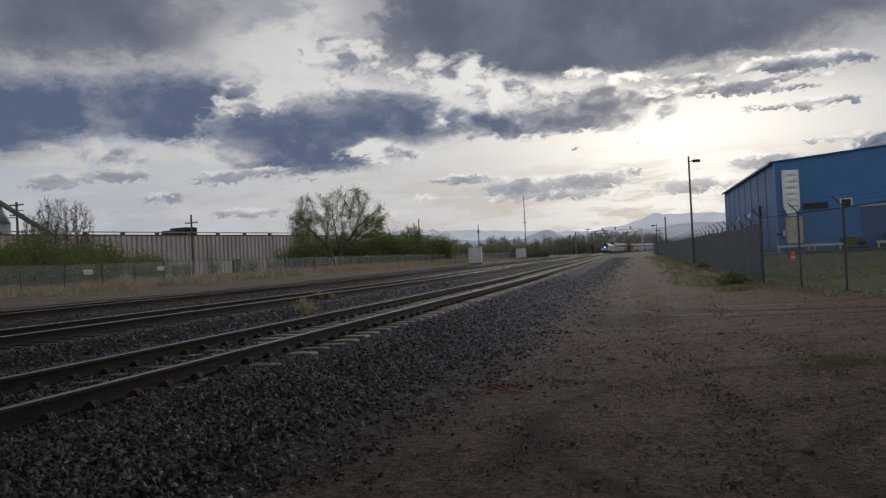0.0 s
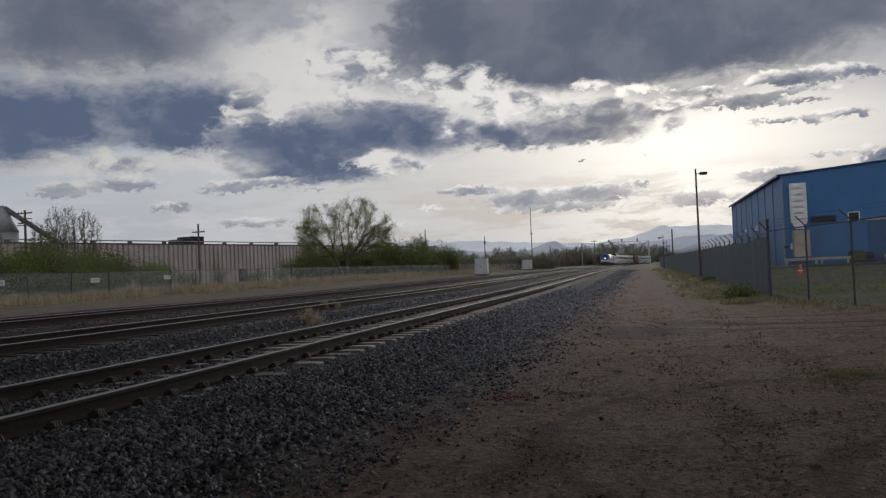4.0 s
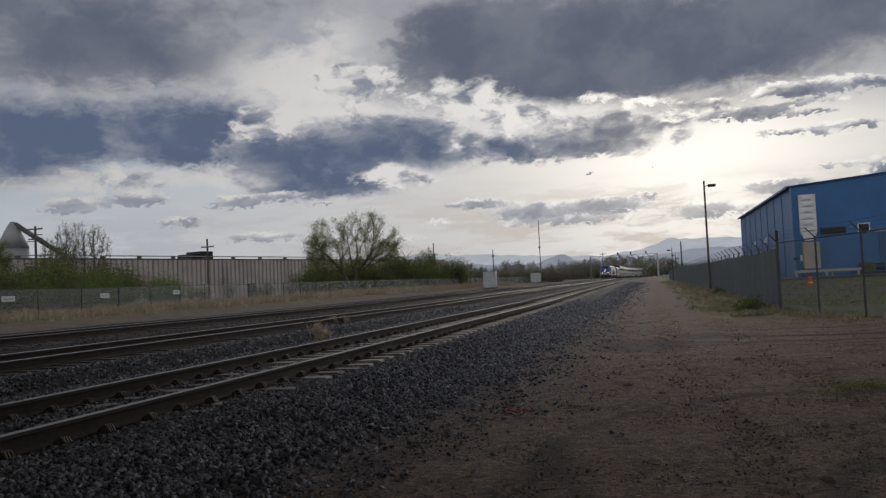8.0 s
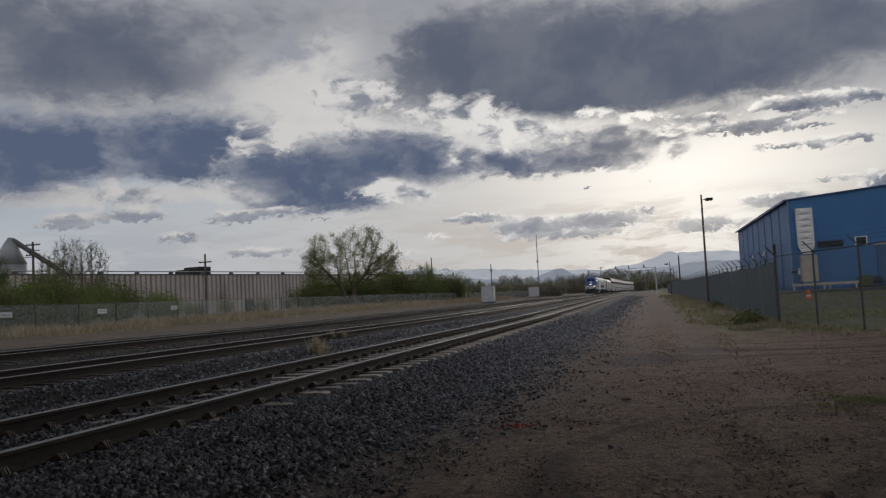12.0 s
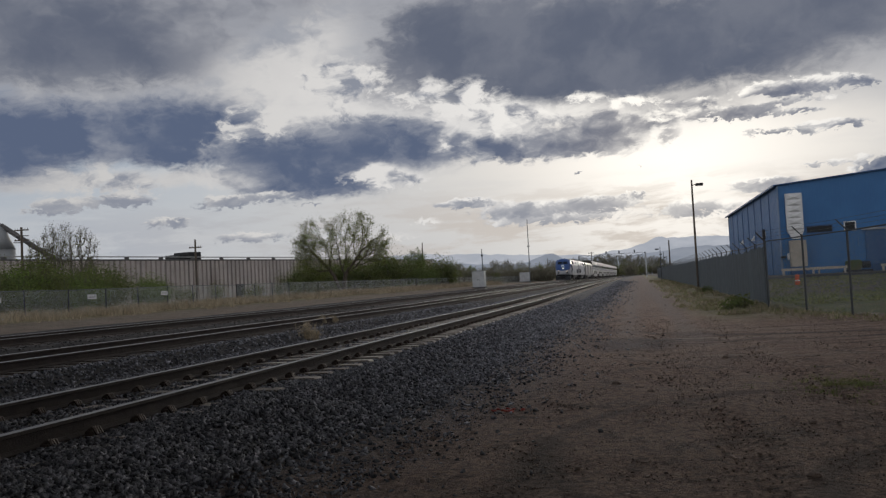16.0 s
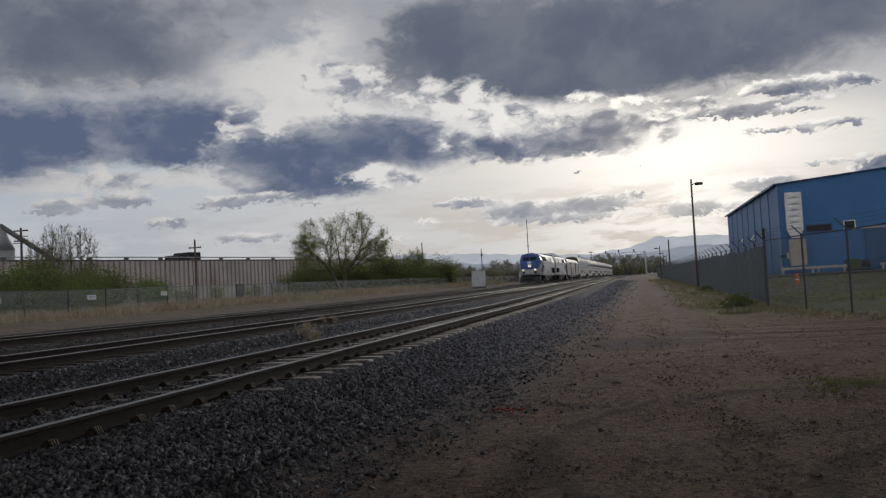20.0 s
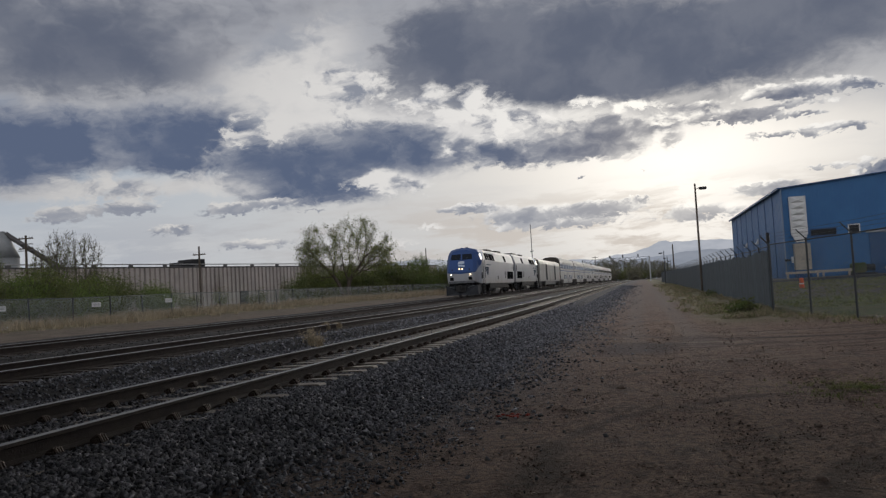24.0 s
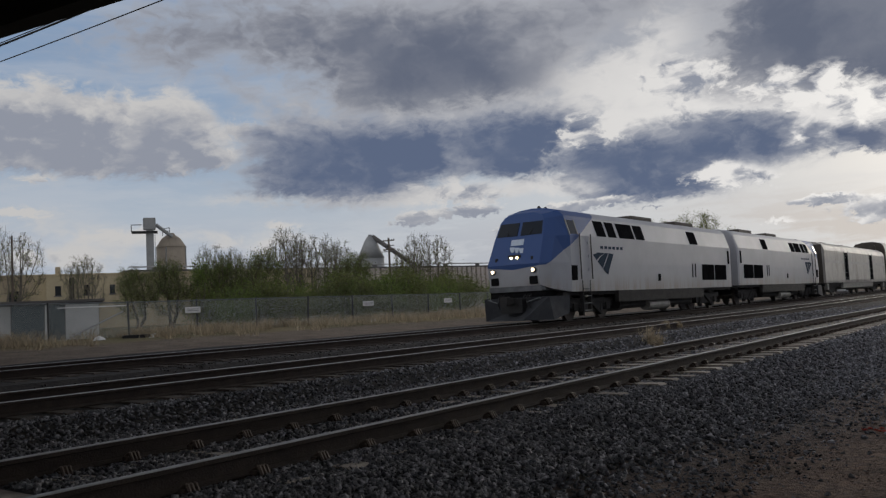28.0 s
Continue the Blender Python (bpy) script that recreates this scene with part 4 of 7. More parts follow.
def build_engine():
    """A streamlined diesel passenger engine; its nose points to -y."""
    e = thing("locomotive", "silver-grey diesel passenger locomotive with a blue cab and lit headlights", "locomotive", "train")
    g = Geo()
    # rings from the nose back; full outline from left sill over the roof to right sill
    def ring(half, y_of=None, y=0.0):
        pts = [(-x, (y_of(z) if y_of else y), z) for x, z in half] + [(0, (y_of(4.3) if y_of else y), half[-1][1] + 0.04)]
        return pts + [(x, (y_of(z) if y_of else y), z) for x, z in reversed(half)]
    def nose_y(z):
        if z < 2.12:
            return -10.05 - 0.10 * (z - 1.0)
        return -10.16 + (z - 2.12) * 0.50
    nose = [(1.07, 1.36), (1.10, 2.15), (1.04, 3.10), (0.94, 3.78), (0.80, 3.98), (0.42, 4.09)]
    mid = [(1.30, 1.22), (1.33, 2.15), (1.30, 3.14), (1.13, 3.86), (0.96, 4.08), (0.50, 4.20)]
    rings = [ring(nose, nose_y), ring(mid, lambda z: nose_y(z) + 0.42), ring(SIDE, None, -8.55 + 0.0), ring(SIDE, None, 9.45), ring([(x * 0.97, z if z < 2 else z - 0.04) for x, z in SIDE], None, 9.62)]
    n = len(rings[0])
    for r in rings:
        g.v += r
    for j in range(len(rings) - 1):
        for i in range(n - 1):
            g.f.append((j * n + i, (j + 1) * n + i, (j + 1) * n + i + 1, j * n + i + 1))
        g.f.append((j * n + n - 1, (j + 1) * n + n - 1, (j + 1) * n, j * n))
    g.f.append(tuple(range(n)))
    g.f.append(tuple(range((len(rings) - 1) * n, len(rings) * n))[::-1])
    g.mi = [0] * len(g.f)
    # split the flat nose cap into strips so that its slope is clean
    cap = g.f[-2]
    g.f.remove(cap)
    m = n - 1
    strips = [(i, i + 1, m - i - 1, m - i) for i in range(n // 2 - 1)] + [(n // 2 - 1, n // 2, n // 2 + 1)]
    g.f += [q for q in strips]
    g.mi = [0] * len(g.f)
    body = part("body", g, ENGINE_PAINT, e, "silver-grey body with a blue nose")
    # windshield panes on the sloping nose
    for s in (-1, 1):
        w = Geo()
        y0, y1 = nose_y(3.22), nose_y(3.70)
        pts = [(s * 0.07, y0, 3.22), (s * 0.97, y0 + 0.02, 3.22), (s * 0.90, y1 + 0.02, 3.72), (s * 0.07, y1 - 0.0, 3.72)]
        panel(w, pts if s > 0 else pts[::-1], 0.02)
        part("windshield", w, CAB_GLASS, e, "dark raked windshield pane")
        w = Geo()
        w.tube((s * 0.45, y0 - 0.035, 3.24), (s * 0.62, y1 - 0.035, 3.60), 0.012, n=5)
        part("wiper", w, BLACK, e)
        # cab side window, door seam, grab rails, ladder
        w = Geo()
        panel(w, side_pts(s, -8.5, -7.95, 3.22, 3.74), 0.012)
        part("cab_window", w, CAB_GLASS, e, "dark cab side window")
        for yy in (-8.54, -7.91):
            part("window_post", panel(Geo(), side_pts(s, yy - 0.03, yy + 0.03, 3.18, 3.78), 0.02), GALV, e)
        for yy in (-7.85, -6.95):
            part("grab_rail", Geo().tube((s * 1.56, yy, 1.55), (s * 1.56, yy, 3.25), 0.022, n=6), BLACK, e, "black door grab rail")
        w = Geo()
        panel(w, side_pts(s, -7.72, -7.08, 1.52, 3.15), 0.006)
        for zz in (1.85, 2.35, 2.85):
            panel(w, side_pts(s, -7.2, -7.08, zz, zz + 0.12), 0.03)
        part("cab_door", w, ENGINE_PAINT, e, "silver-grey cab door")
        for zz in (0.35, 0.62, 0.89, 1.16):
            part("cab_step", Geo().box(*sorted((s * 1.36, s * 1.54)), -7.69, -7.11, zz, zz + 0.03), GALV, e, "worn steel cab step")
        for yy in (-7.71, -7.09):
            part("step_stile", Geo().box(*sorted((s * 1.36, s * 1.52)), yy - 0.02, yy + 0.02, 0.33, 1.5), UNDER, e)
        # sloping windows of the engine room
        for a, b in ((-6.3, -5.5), (-5.28, -4.54), (-4.27, -2.79), (-2.62, -1.72), (3.63, 4.71)):
            w = Geo()
            panel(w, side_pts(s, a, b, 3.2, 3.82), 0.012)
            part("window", w, LOUVRE, e, "dark engine-room window")
        for a, b in ((5.06, 6.80), (6.93, 8.67)):
            w = Geo()
            panel(w, side_pts(s, a, b, 1.46, 2.24), 0.012)
            for i in range(7):
                z0 = 1.5 + i * 0.105
                panel(w, side_pts(s, a + 0.04, b - 0.04, z0, z0 + 0.05), 0.028)
            part("louvre", w, LOUVRE, e, "black louvred air intake")
        for a, b, z0, z1 in ((-8.55, -8.1, 1.5, 2.05), (3.7, 3.8, 1.6, 2.25), (4.1, 4.2, 1.6, 2.25), (-0.5, -0.22, 1.45, 1.75), (9.0, 9.25, 2.3, 3.0)):
            w = Geo()
            panel(w, side_pts(s, a, b, z0, z1), 0.014)
            part("vent", w, LOUVRE, e, "small dark vent")
        # plain marking: lettering bar and three swept stripes
        for i in range(6):
            y0 = -6.1 + i * 0.36
            part("lettering_bar", panel(Geo(), side_pts(s, y0, y0 + 0.22, 2.72, 2.83), 0.008), LOGO_GREY, e)
        # three swept bands, drawn in to a point low down
        for line in (((-6.76, 2.47), (-6.48, 2.27), (-6.2, 2.42), (-5.78, 2.55), (-6.35, 2.57)),
                     ((-5.72, 2.56), (-6.12, 2.40), (-6.40, 2.22), (-6.0, 1.98), (-5.75, 2.25), (-5.45, 2.56)),
                     ((-5.38, 2.56), (-5.66, 2.22), (-5.93, 1.93), (-5.55, 1.72), (-5.30, 2.10), (-4.97, 2.53))):
            n_ = len(line)
            w = Geo().add([(s * q, y, z) for q in (1.525, 1.539) for y, z in line],
                          [tuple(range(n_))[::-1], tuple(range(n_, 2 * n_))] + [(i, (i + 1) % n_, n_ + (i + 1) % n_, n_ + i) for i in range(n_)])
            part("marking", w, LOGO_GREY, e, "slate-blue swept band")
        # side skirt and tank under the frame
        w = Geo()
        w.ring([(s * 1.48, 0.62), (s * 1.50, 1.08), (s * 1.30, 1.08), (s * 1.30, 0.62)], -4.6, 5.2)
        sk = part("skirt", w, UNDER, e, "grimy dark side skirt")
        w = Geo()
        w.tube((s * 1.15, -1.3, 0.42), (s * 1.15, 1.0, 0.42), 0.24, n=14)
        part("air_tank", w, TANK, e, "dusty air reservoir")
        w = Geo()
        w.tube((s * 0.86, nose_y(1.95) - 0.06, 1.92), (s * 0.86, nose_y(1.95) + 0.1, 1.92), 0.10, n=18)
        part("ditch_light_housing", w, BLACK, e)
        w = Geo()
        w.tube((s * 0.86, nose_y(1.95) - 0.075, 1.92), (s * 0.86, nose_y(1.95) - 0.05, 1.92), 0.058, n=18)
        part("ditch_light", w, DITCH_ON, e, "lit ditch light")
        w = Geo()
        w.box(*sorted((s * 0.66, s * 0.98)), nose_y(1.55) - 0.035, nose_y(1.55) + 0.1, 1.42, 1.70, bevel=0.02)
        part("step_well", w, LOUVRE, e, "dark recessed nose step")
        w = Geo()
        w.tube((s * 0.62, -10.35, 0.78), (s * 1.05, -10.30, 0.90), 0.02, n=6)
        w.tube((s * 1.05, -10.3, 0.9), (s * 1.05, -10.1, 0.9), 0.02, n=6)
        part("front_handrail", w, GALV, e)
        w = Geo()
        w.tube((s * 0.12, nose_y(2.42) - 0.05, 2.40), (s * 0.12, nose_y(2.42) + 0.02, 2.40), 0.048, n=18)
        part("headlight", w, LAMP_ON, e, "lit round headlight")
        w = Geo()
        w.box(*sorted((s * 0.72, s * 0.80)), nose_y(2.35) - 0.03, nose_y(2.35) + 0.05, 2.28, 2.42, bevel=0.01)
        part("marker_light", w, BLACK, e)
    w = Geo()
    w.box(-0.26, 0.26, nose_y(2.42) - 0.025, nose_y(2.42) + 0.1, 2.29, 2.51, bevel=0.03)
    part("headlight_housing", w, BLACK, e)
    # nose marking: plain white bars and chevrons
    w = Geo()
    y0, y1 = nose_y(2.86), nose_y(3.08)
    panel(w, [(-0.27, y0, 2.86), (0.27, y0, 2.86), (0.27, y1, 3.08), (-0.27, y1, 3.08)], 0.012)
    part("nose_marking", w, NOSE_MARK, e, "pale blue plain nose marking")
    for i in range(3):
        w = Geo()
        za, zb = 2.80 - 0.03 * i, 2.60 - 0.02 * i
        xa = -0.32 + i * 0.2
        panel(w, [(xa + 0.14, nose_y(zb), zb), (xa + 0.24, nose_y(zb), zb), (xa + 0.24, nose_y(za), za), (xa + 0.02, nose_y(za), za)], 0.012)
        part("nose_stripe", w, NOSE_MARK, e)
    # pilot, plough, underframe
    w = Geo()
    w.add([(-1.38, -10.05, 0.95), (1.38, -10.05, 0.95), (1.45, -9.9, 0.12), (0.5, -10.5, 0.12), (-0.5, -10.5, 0.12), (-1.45, -9.9, 0.12), (-1.42, -8.6, 0.95), (1.42, -8.6, 0.95), (1.42, -8.7, 0.3), (-1.42, -8.7, 0.3)],
          [(0, 5, 4, 3, 2, 1), (1, 2, 8, 7), (0, 6, 9, 5), (5, 9, 8, 2, 3, 4), (0, 1, 7, 6), (6, 7, 8, 9)])
    part("pilot_plough", w, PILOT, e, "dark grey pilot plough")
    w = Geo()
    w.box(-1.12, 1.12, -10.08, -8.6, 1.17, 1.37, bevel=0.03)
    part("nose_beam", w, BEAM, e, "grey beam under the nose")
    part("buffer_plate", Geo().box(-1.10, 1.10, -10.03, -8.6, 0.93, 1.165, bevel=0.02), LOUVRE, e, "black plate behind the coupler")
    for x in (-0.62, -0.5, 0.42, 0.55, 0.66):
        part("air_hose", Geo().sweep([(x, -10.06, 1.05), (x, -10.22, 0.98), (x * 1.02, -10.27, 0.8), (x * 1.03, -10.22, 0.58)], 0.024, 6), BLACK, e, "black rubber air hose")
    w = Geo()
    w.box(-0.45, 0.45, -10.38, -10.0, 0.40, 0.92, bevel=0.05)
    part("draft_gear", w, BLACK, e)
    w = Geo()
    w.box(-1.35, 1.35, -9.0, 9.6, 0.95, 1.12)
    w.box(-1.2, 1.2, -3.9, 4.3, 0.32, 0.98, bevel=0.12)
    part("underframe", w, UNDER, e, "grimy underframe with fuel tank")
    for s in (-1, 1):
        for zz in (0.35, 0.65, 0.95):
            part("rear_step", Geo().box(*sorted((s * 1.30, s * 1.48)), 8.95, 9.4, zz, zz + 0.03), UNDER, e)
    # roof gear
    w = Geo()
    w.box(-0.75, 0.75, -1.2, 1.0, 4.2, 4.40, bevel=0.04)
    part("roof_hatch", w, CAR_END, e, "dark roof hatch")
    w = Geo()
    w.box(-0.7, 0.7, 4.0, 6.4, 4.2, 4.42, bevel=0.04)
    part("radiator_fan_housing", w, CAR_END, e)
    for y in (-8.1, -7.6):
        part("horn", Geo().tube((0.25, y, 4.2), (0.25, y - 0.4, 4.33), 0.03, 0.06, n=10), BLACK, e, "black roof horn")
    part("roof_beacon", Geo().tube((-0.3, -8.0, 4.2), (-0.3, -8.0, 4.36), 0.06, n=10), BLACK, e)
    w = Geo()
    w.box(-0.55, 0.55, 9.6, 10.1, 1.0, 3.7)
    part("rear_diaphragm", w, CAR_END, e)
    coupler(e, -10.1, -1)
    coupler(e, 9.75, 1)
    add_truck(e, -6.2, 2.74, 0.508, WHEEL_BIG, True)
    add_truck(e, 6.6, 2.74, 0.508, WHEEL_BIG, True)
    return e


def build_baggage():
    c = thing("baggage_car", "stainless baggage car with tall dark side doors", "railway car", "train")
    L = 12.7
    half = [(1.50, 0.98), (1.53, 1.2), (1.53, 3.45), (1.38, 3.85), (1.0, 4.08), (0.5, 4.17)]
    prof = [(-x, z) for x, z in half] + [(0, 4.19)] + [(x, z) for x, z in reversed(half)]
    body = part("body", Geo().ring(prof[::-1], -L, L), CAR_PAINT, c, "fluted stainless body")
    for s in (-1, 1):
        for y in (-5.2, 5.4):
            g = Geo()
            p = [(s * 1.535, y - 0.62, 1.2), (s * 1.535, y + 0.62, 1.2), (s * 1.535, y + 0.62, 3.4), (s * 1.535, y - 0.62, 3.4)]
            panel(g, p if s > 0 else p[::-1], 0.01)
            part("side_door", g, LOUVRE, c, "dark recessed loading door")
            for q in (-0.68, 0.68):
                part("door_post", Geo().box(*sorted((s * 1.52, s * 1.56)), y + q - 0.05, y + q + 0.05, 1.15, 3.5), GALV, c)
        for z in (1.35, 1.75, 2.15, 2.95, 3.2):
            part("side_rib", Geo().box(*sorted((s * 1.525, s * 1.545)), -L + 0.3, L - 0.3, z, z + 0.05), CAR_PAINT, c)
        g = Geo()
        g.box(*sorted((s * 1.52, s * 1.54)), -L + 0.2, L - 0.2, 2.52, 2.72)
        part("side_stripe", g, CAR_ROOF, c, "pale side stripe")
        g = Geo()
        g.ring([(s * 1.25, 0.45), (s * 1.42, 0.55), (s * 1.46, 1.0), (s * 1.25, 1.0)], -6.5, 6.2)
        part("equipment_box", g, TANK, c, "grey underfloor equipment")
        for y in (-L + 0.9, L - 0.9):
            part("step_box", Geo().box(*sorted((s * 1.2, s * 1.45)), y - 0.25, y + 0.25, 0.45, 0.95, bevel=0.03), TANK, c)
    for s in (-1, 1):
        g = Geo()
        g.box(-1.36, 1.36, *sorted((s * L, s * (L + 0.03))), 1.0, 3.9)
        g.box(-0.7, 0.7, *sorted((s * L, s * (L + 0.28))), 1.1, 3.5, bevel=0.08)
        part("end_diaphragm", g, CAR_END, c, "black end wall with diaphragm")
        coupler(c, s * (L - 0.1), s)
    for y in (-7.5, -1.0, 6.0):
        part("roof_vent", Geo().box(-0.4, 0.4, y - 0.8, y + 0.8, 4.15, 4.27, bevel=0.03), CAR_END, c)
    g = Geo()
    g.box(-1.3, 1.3, -L + 0.1, L - 0.1, 0.75, 1.0)
    part("underframe", g, UNDER, c)
    add_truck(c, -8.8, 2.6, 0.457, WHEEL_CAR, False)
    add_truck(c, 8.8, 2.6, 0.457, WHEEL_CAR, False)
    return c


def build_coach():
    """A double-deck sleeping or coach car."""
    c = thing("double_deck_coach", "silver double-deck passenger coach with dark upper windows", "railway car", "train")
    L = 12.62
    half = [(1.48, 0.5), (1.53, 0.75), (1.53, 3.95), (1.42, 4.45), (1.1, 4.78), (0.55, 4.9)]
    prof = [(-x, z) for x, z in half] + [(0, 4.92)] + [(x, z) for x, z in reversed(half)]
    up = [(x, z if z > 1.0 else 1.15) for x, z in prof]
    g = Geo()
    g.ring(prof[::-1], -8.0, 8.0)
    g.ring(up[::-1], -L, -8.0)
    g.ring(up[::-1], 8.0, L)
    part("body", g, CAR_PAINT, c, "stainless double-deck body")
    for s in (-1, 1):
        g = Geo()
        p = [(s * 1.40, -L + 0.02, 4.47), (s * 1.40, L - 0.02, 4.47), (s * 1.12, L - 0.02, 4.79), (s * 1.12, -L + 0.02, 4.79)]
        panel(g, p if s > 0 else p[::-1], 0.012)
        part("roof_edge", g, CAR_ROOF, c)
        for y0, y1 in ((-12.1, -11.5), (-11.0, -7.6), (-6.9, -3.0), (-2.4, 1.4), (2.0, 5.9), (6.5, 10.2), (10.8, 11.9)):
            g = Geo()
            p = [(s * 1.532, y0, 3.02), (s * 1.532, y1, 3.02), (s * 1.532, y1, 3.68), (s * 1.532, y0, 3.68)]
            panel(g, p if s > 0 else p[::-1], 0.01)
            part("upper_window", g, CAB_GLASS, c, "dark upper-deck window")
        for y0, y1 in ((-7.0, -5.4), (-4.6, -3.6), (-2.8, -1.6), (2.6, 3.8), (5.0, 6.4)):
            g = Geo()
            p = [(s * 1.532, y0, 1.25), (s * 1.532, y1, 1.25), (s * 1.532, y1, 1.95), (s * 1.532, y0, 1.95)]
            panel(g, p if s > 0 else p[::-1], 0.01)
            part("lower_window", g, CAB_GLASS, c, "dark lower-deck window")
        g = Geo()
        p = [(s * 1.532, -0.5, 0.6), (s * 1.532, 0.5, 0.6), (s * 1.532, 0.5, 2.5), (s * 1.532, -0.5, 2.5)]
        panel(g, p if s > 0 else p[::-1], 0.01)
        part("entry_door", g, TANK, c, "grey entry door")
        for z0, z1, mm in ((2.55, 2.72, STRIPE_BLUE), (2.76, 2.80, WHITE_PANEL), (2.42, 2.47, WHITE_PANEL)):
            g = Geo()
            g.box(*sorted((s * 1.52, s * 1.54)), -L + 0.05, L - 0.05, z0, z1)
            part("side_stripe", g, mm, c)
    for s in (-1, 1):
        g = Geo()
        e = [(x * 0.99, max(z, 1.2) if z < 1.2 else z) for x, z in up]
        g.ring(e[::-1], *sorted((s * (L - 0.0), s * (L + 0.04))))
        g.box(-0.7, 0.7, *sorted((s * L, s * (L + 0.24))), 2.3, 4.55, bevel=0.08)
        part("end_wall", g, CAR_END, c, "grimy dark end wall with diaphragm")
        coupler(c, s * (L - 0.2), s)
    for y in (-8.5, -2.0, 4.5, 9.0):
        part("roof_vent", Geo().box(-0.5, 0.5, y - 0.7, y + 0.7, 4.88, 4.97, bevel=0.02), CAR_ROOF, c)
    add_truck(c, -10.0, 2.6, 0.457, WHEEL_CAR, False)
    add_truck(c, 10.0, 2.6, 0.457, WHEEL_CAR, False)
    return c


lead = build_engine()
second = copy_thing(lead, pose(0, 60, 0, 0, 0, 180))
tagged(second, "silver-grey diesel locomotive coupled backwards behind the leading one", "locomotive")
for ob in second.children_recursive:      # only the leading engine shows lit lamps
    if ob.name.split(".")[0] in ("headlight", "ditch_light"):
        ob.data = ob.data.copy()
        ob.data.materials[0] = WINDOW
        ob["label"] = "unlit lamp"
baggage = build_baggage()
coach = build_coach()
coaches = [coach] + [copy_thing(coach, pose(0, 100 + 26 * i, 0)) for i in range(6)]
# distance of each vehicle's middle behind the front of the train
CONSIST = [(lead, 10.2, 0), (second, 30.6, 180), (baggage, 54.2, 0)] + [(c, 80.4 + 25.95 * i, 0) for i, c in enumerate(coaches)]


def front_at(t):
    u = 28.0 - t
    return 25.9 + 11.2215 * u + 0.026 * u * u


def on_line(s):
    """Pose on the main track at s metres along it."""
    x, e = track_x(T3, s), 0.5
    a = math.atan2(track_x(T3, s + e) - track_x(T3, s - e), 2 * e)
    return x, s, 0.2 + rise(s), -math.degrees(a)


# ---- setting: distance ----
def polar(az, dist, el=None):
    """A point by compass angle from the line of the tracks, distance and elevation."""
    x, y = dist * math.sin(radians(az)), dist * math.cos(radians(az))
    return (x, y, EYE + dist * math.tan(radians(el))) if el is not None else (x, y)


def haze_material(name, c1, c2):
    """Far hills: the bright haze is put into their colour, which glows by itself."""
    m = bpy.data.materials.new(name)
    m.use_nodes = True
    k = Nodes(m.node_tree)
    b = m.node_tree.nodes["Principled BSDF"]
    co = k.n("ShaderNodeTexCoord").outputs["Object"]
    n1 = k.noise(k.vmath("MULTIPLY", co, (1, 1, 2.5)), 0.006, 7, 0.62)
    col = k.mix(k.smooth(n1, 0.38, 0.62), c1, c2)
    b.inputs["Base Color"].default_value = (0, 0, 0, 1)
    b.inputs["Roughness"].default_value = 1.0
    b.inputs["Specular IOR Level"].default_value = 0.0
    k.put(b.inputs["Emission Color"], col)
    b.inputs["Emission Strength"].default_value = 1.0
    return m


RIDGE_FAR = [(-75, 0.9), (-55, 1.2), (-40, 1.5), (-28, 1.7), (-20, 1.9), (-15, 2.25), (-12, 2.1), (-9.5, 1.95), (-6.3, 1.75), (-3, 1.55), (-0.8, 1.8), (0.5, 2.1), (1.0, 2.32), (1.4, 2.52), (1.7, 2.56), (2.1, 2.40), (3, 2.38), (6, 2.3), (12, 2.1), (30, 1.8), (60, 1.2), (80, 0.6)]
RIDGE_NEAR = [(-75, 0.6), (-40, 0.9), (-20, 1.2), (-13.5, 1.55), (-10.5, 1.35), (-8, 1.2), (-5.6, 1.8), (-4.6, 1.35), (-2, 1.2), (1, 1.5), (4, 1.75), (8, 1.6), (20, 1.3), (60, 0.8), (80, 0.5)]


def ridge(name, anchors, dist, mat, label, rough, seed):
    g = Geo()
    az, cols = -75.0, 0
    rows = 6
    while az <= 80:
        for (a0, e0), (a1, e1) in zip(anchors, anchors[1:]):
            if a0 <= az <= a1:
                w = (az - a0) / (a1 - a0)
                e = e0 + (e1 - e0) * (w * w * (3 - 2 * w))
        e += rough * (noise.noise((az * 0.9, seed, 0)) + 0.5 * noise.noise((az * 2.3, seed, 1)) + 0.25 * noise.noise((az * 6, seed, 2)))
        for r in range(rows):
            d = dist * (1 - 0.10 * (1 - r / (rows - 1)))
            x, y = polar(az, d)
            g.v.append((x, y, -2 + (dist * math.tan(radians(e)) + 2) * (r / (rows - 1)) ** 1.3))
        cols += 1
        az += 0.25
    for c in range(cols - 1):
        for r in range(rows - 1):
            g.f.append((c * rows + r, (c + 1) * rows + r, (c + 1) * rows + r + 1, c * rows + r + 1))
    g.mi = [0] * len(g.f)
    tagged(part(name, g, mat, smooth=True), label, "mountains", kind="structure")


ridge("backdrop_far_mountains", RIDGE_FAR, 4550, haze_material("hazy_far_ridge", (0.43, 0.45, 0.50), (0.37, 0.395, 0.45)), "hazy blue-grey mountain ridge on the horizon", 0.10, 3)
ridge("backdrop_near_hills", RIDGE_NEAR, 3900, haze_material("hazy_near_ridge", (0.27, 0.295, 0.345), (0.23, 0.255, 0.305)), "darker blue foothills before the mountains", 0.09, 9)


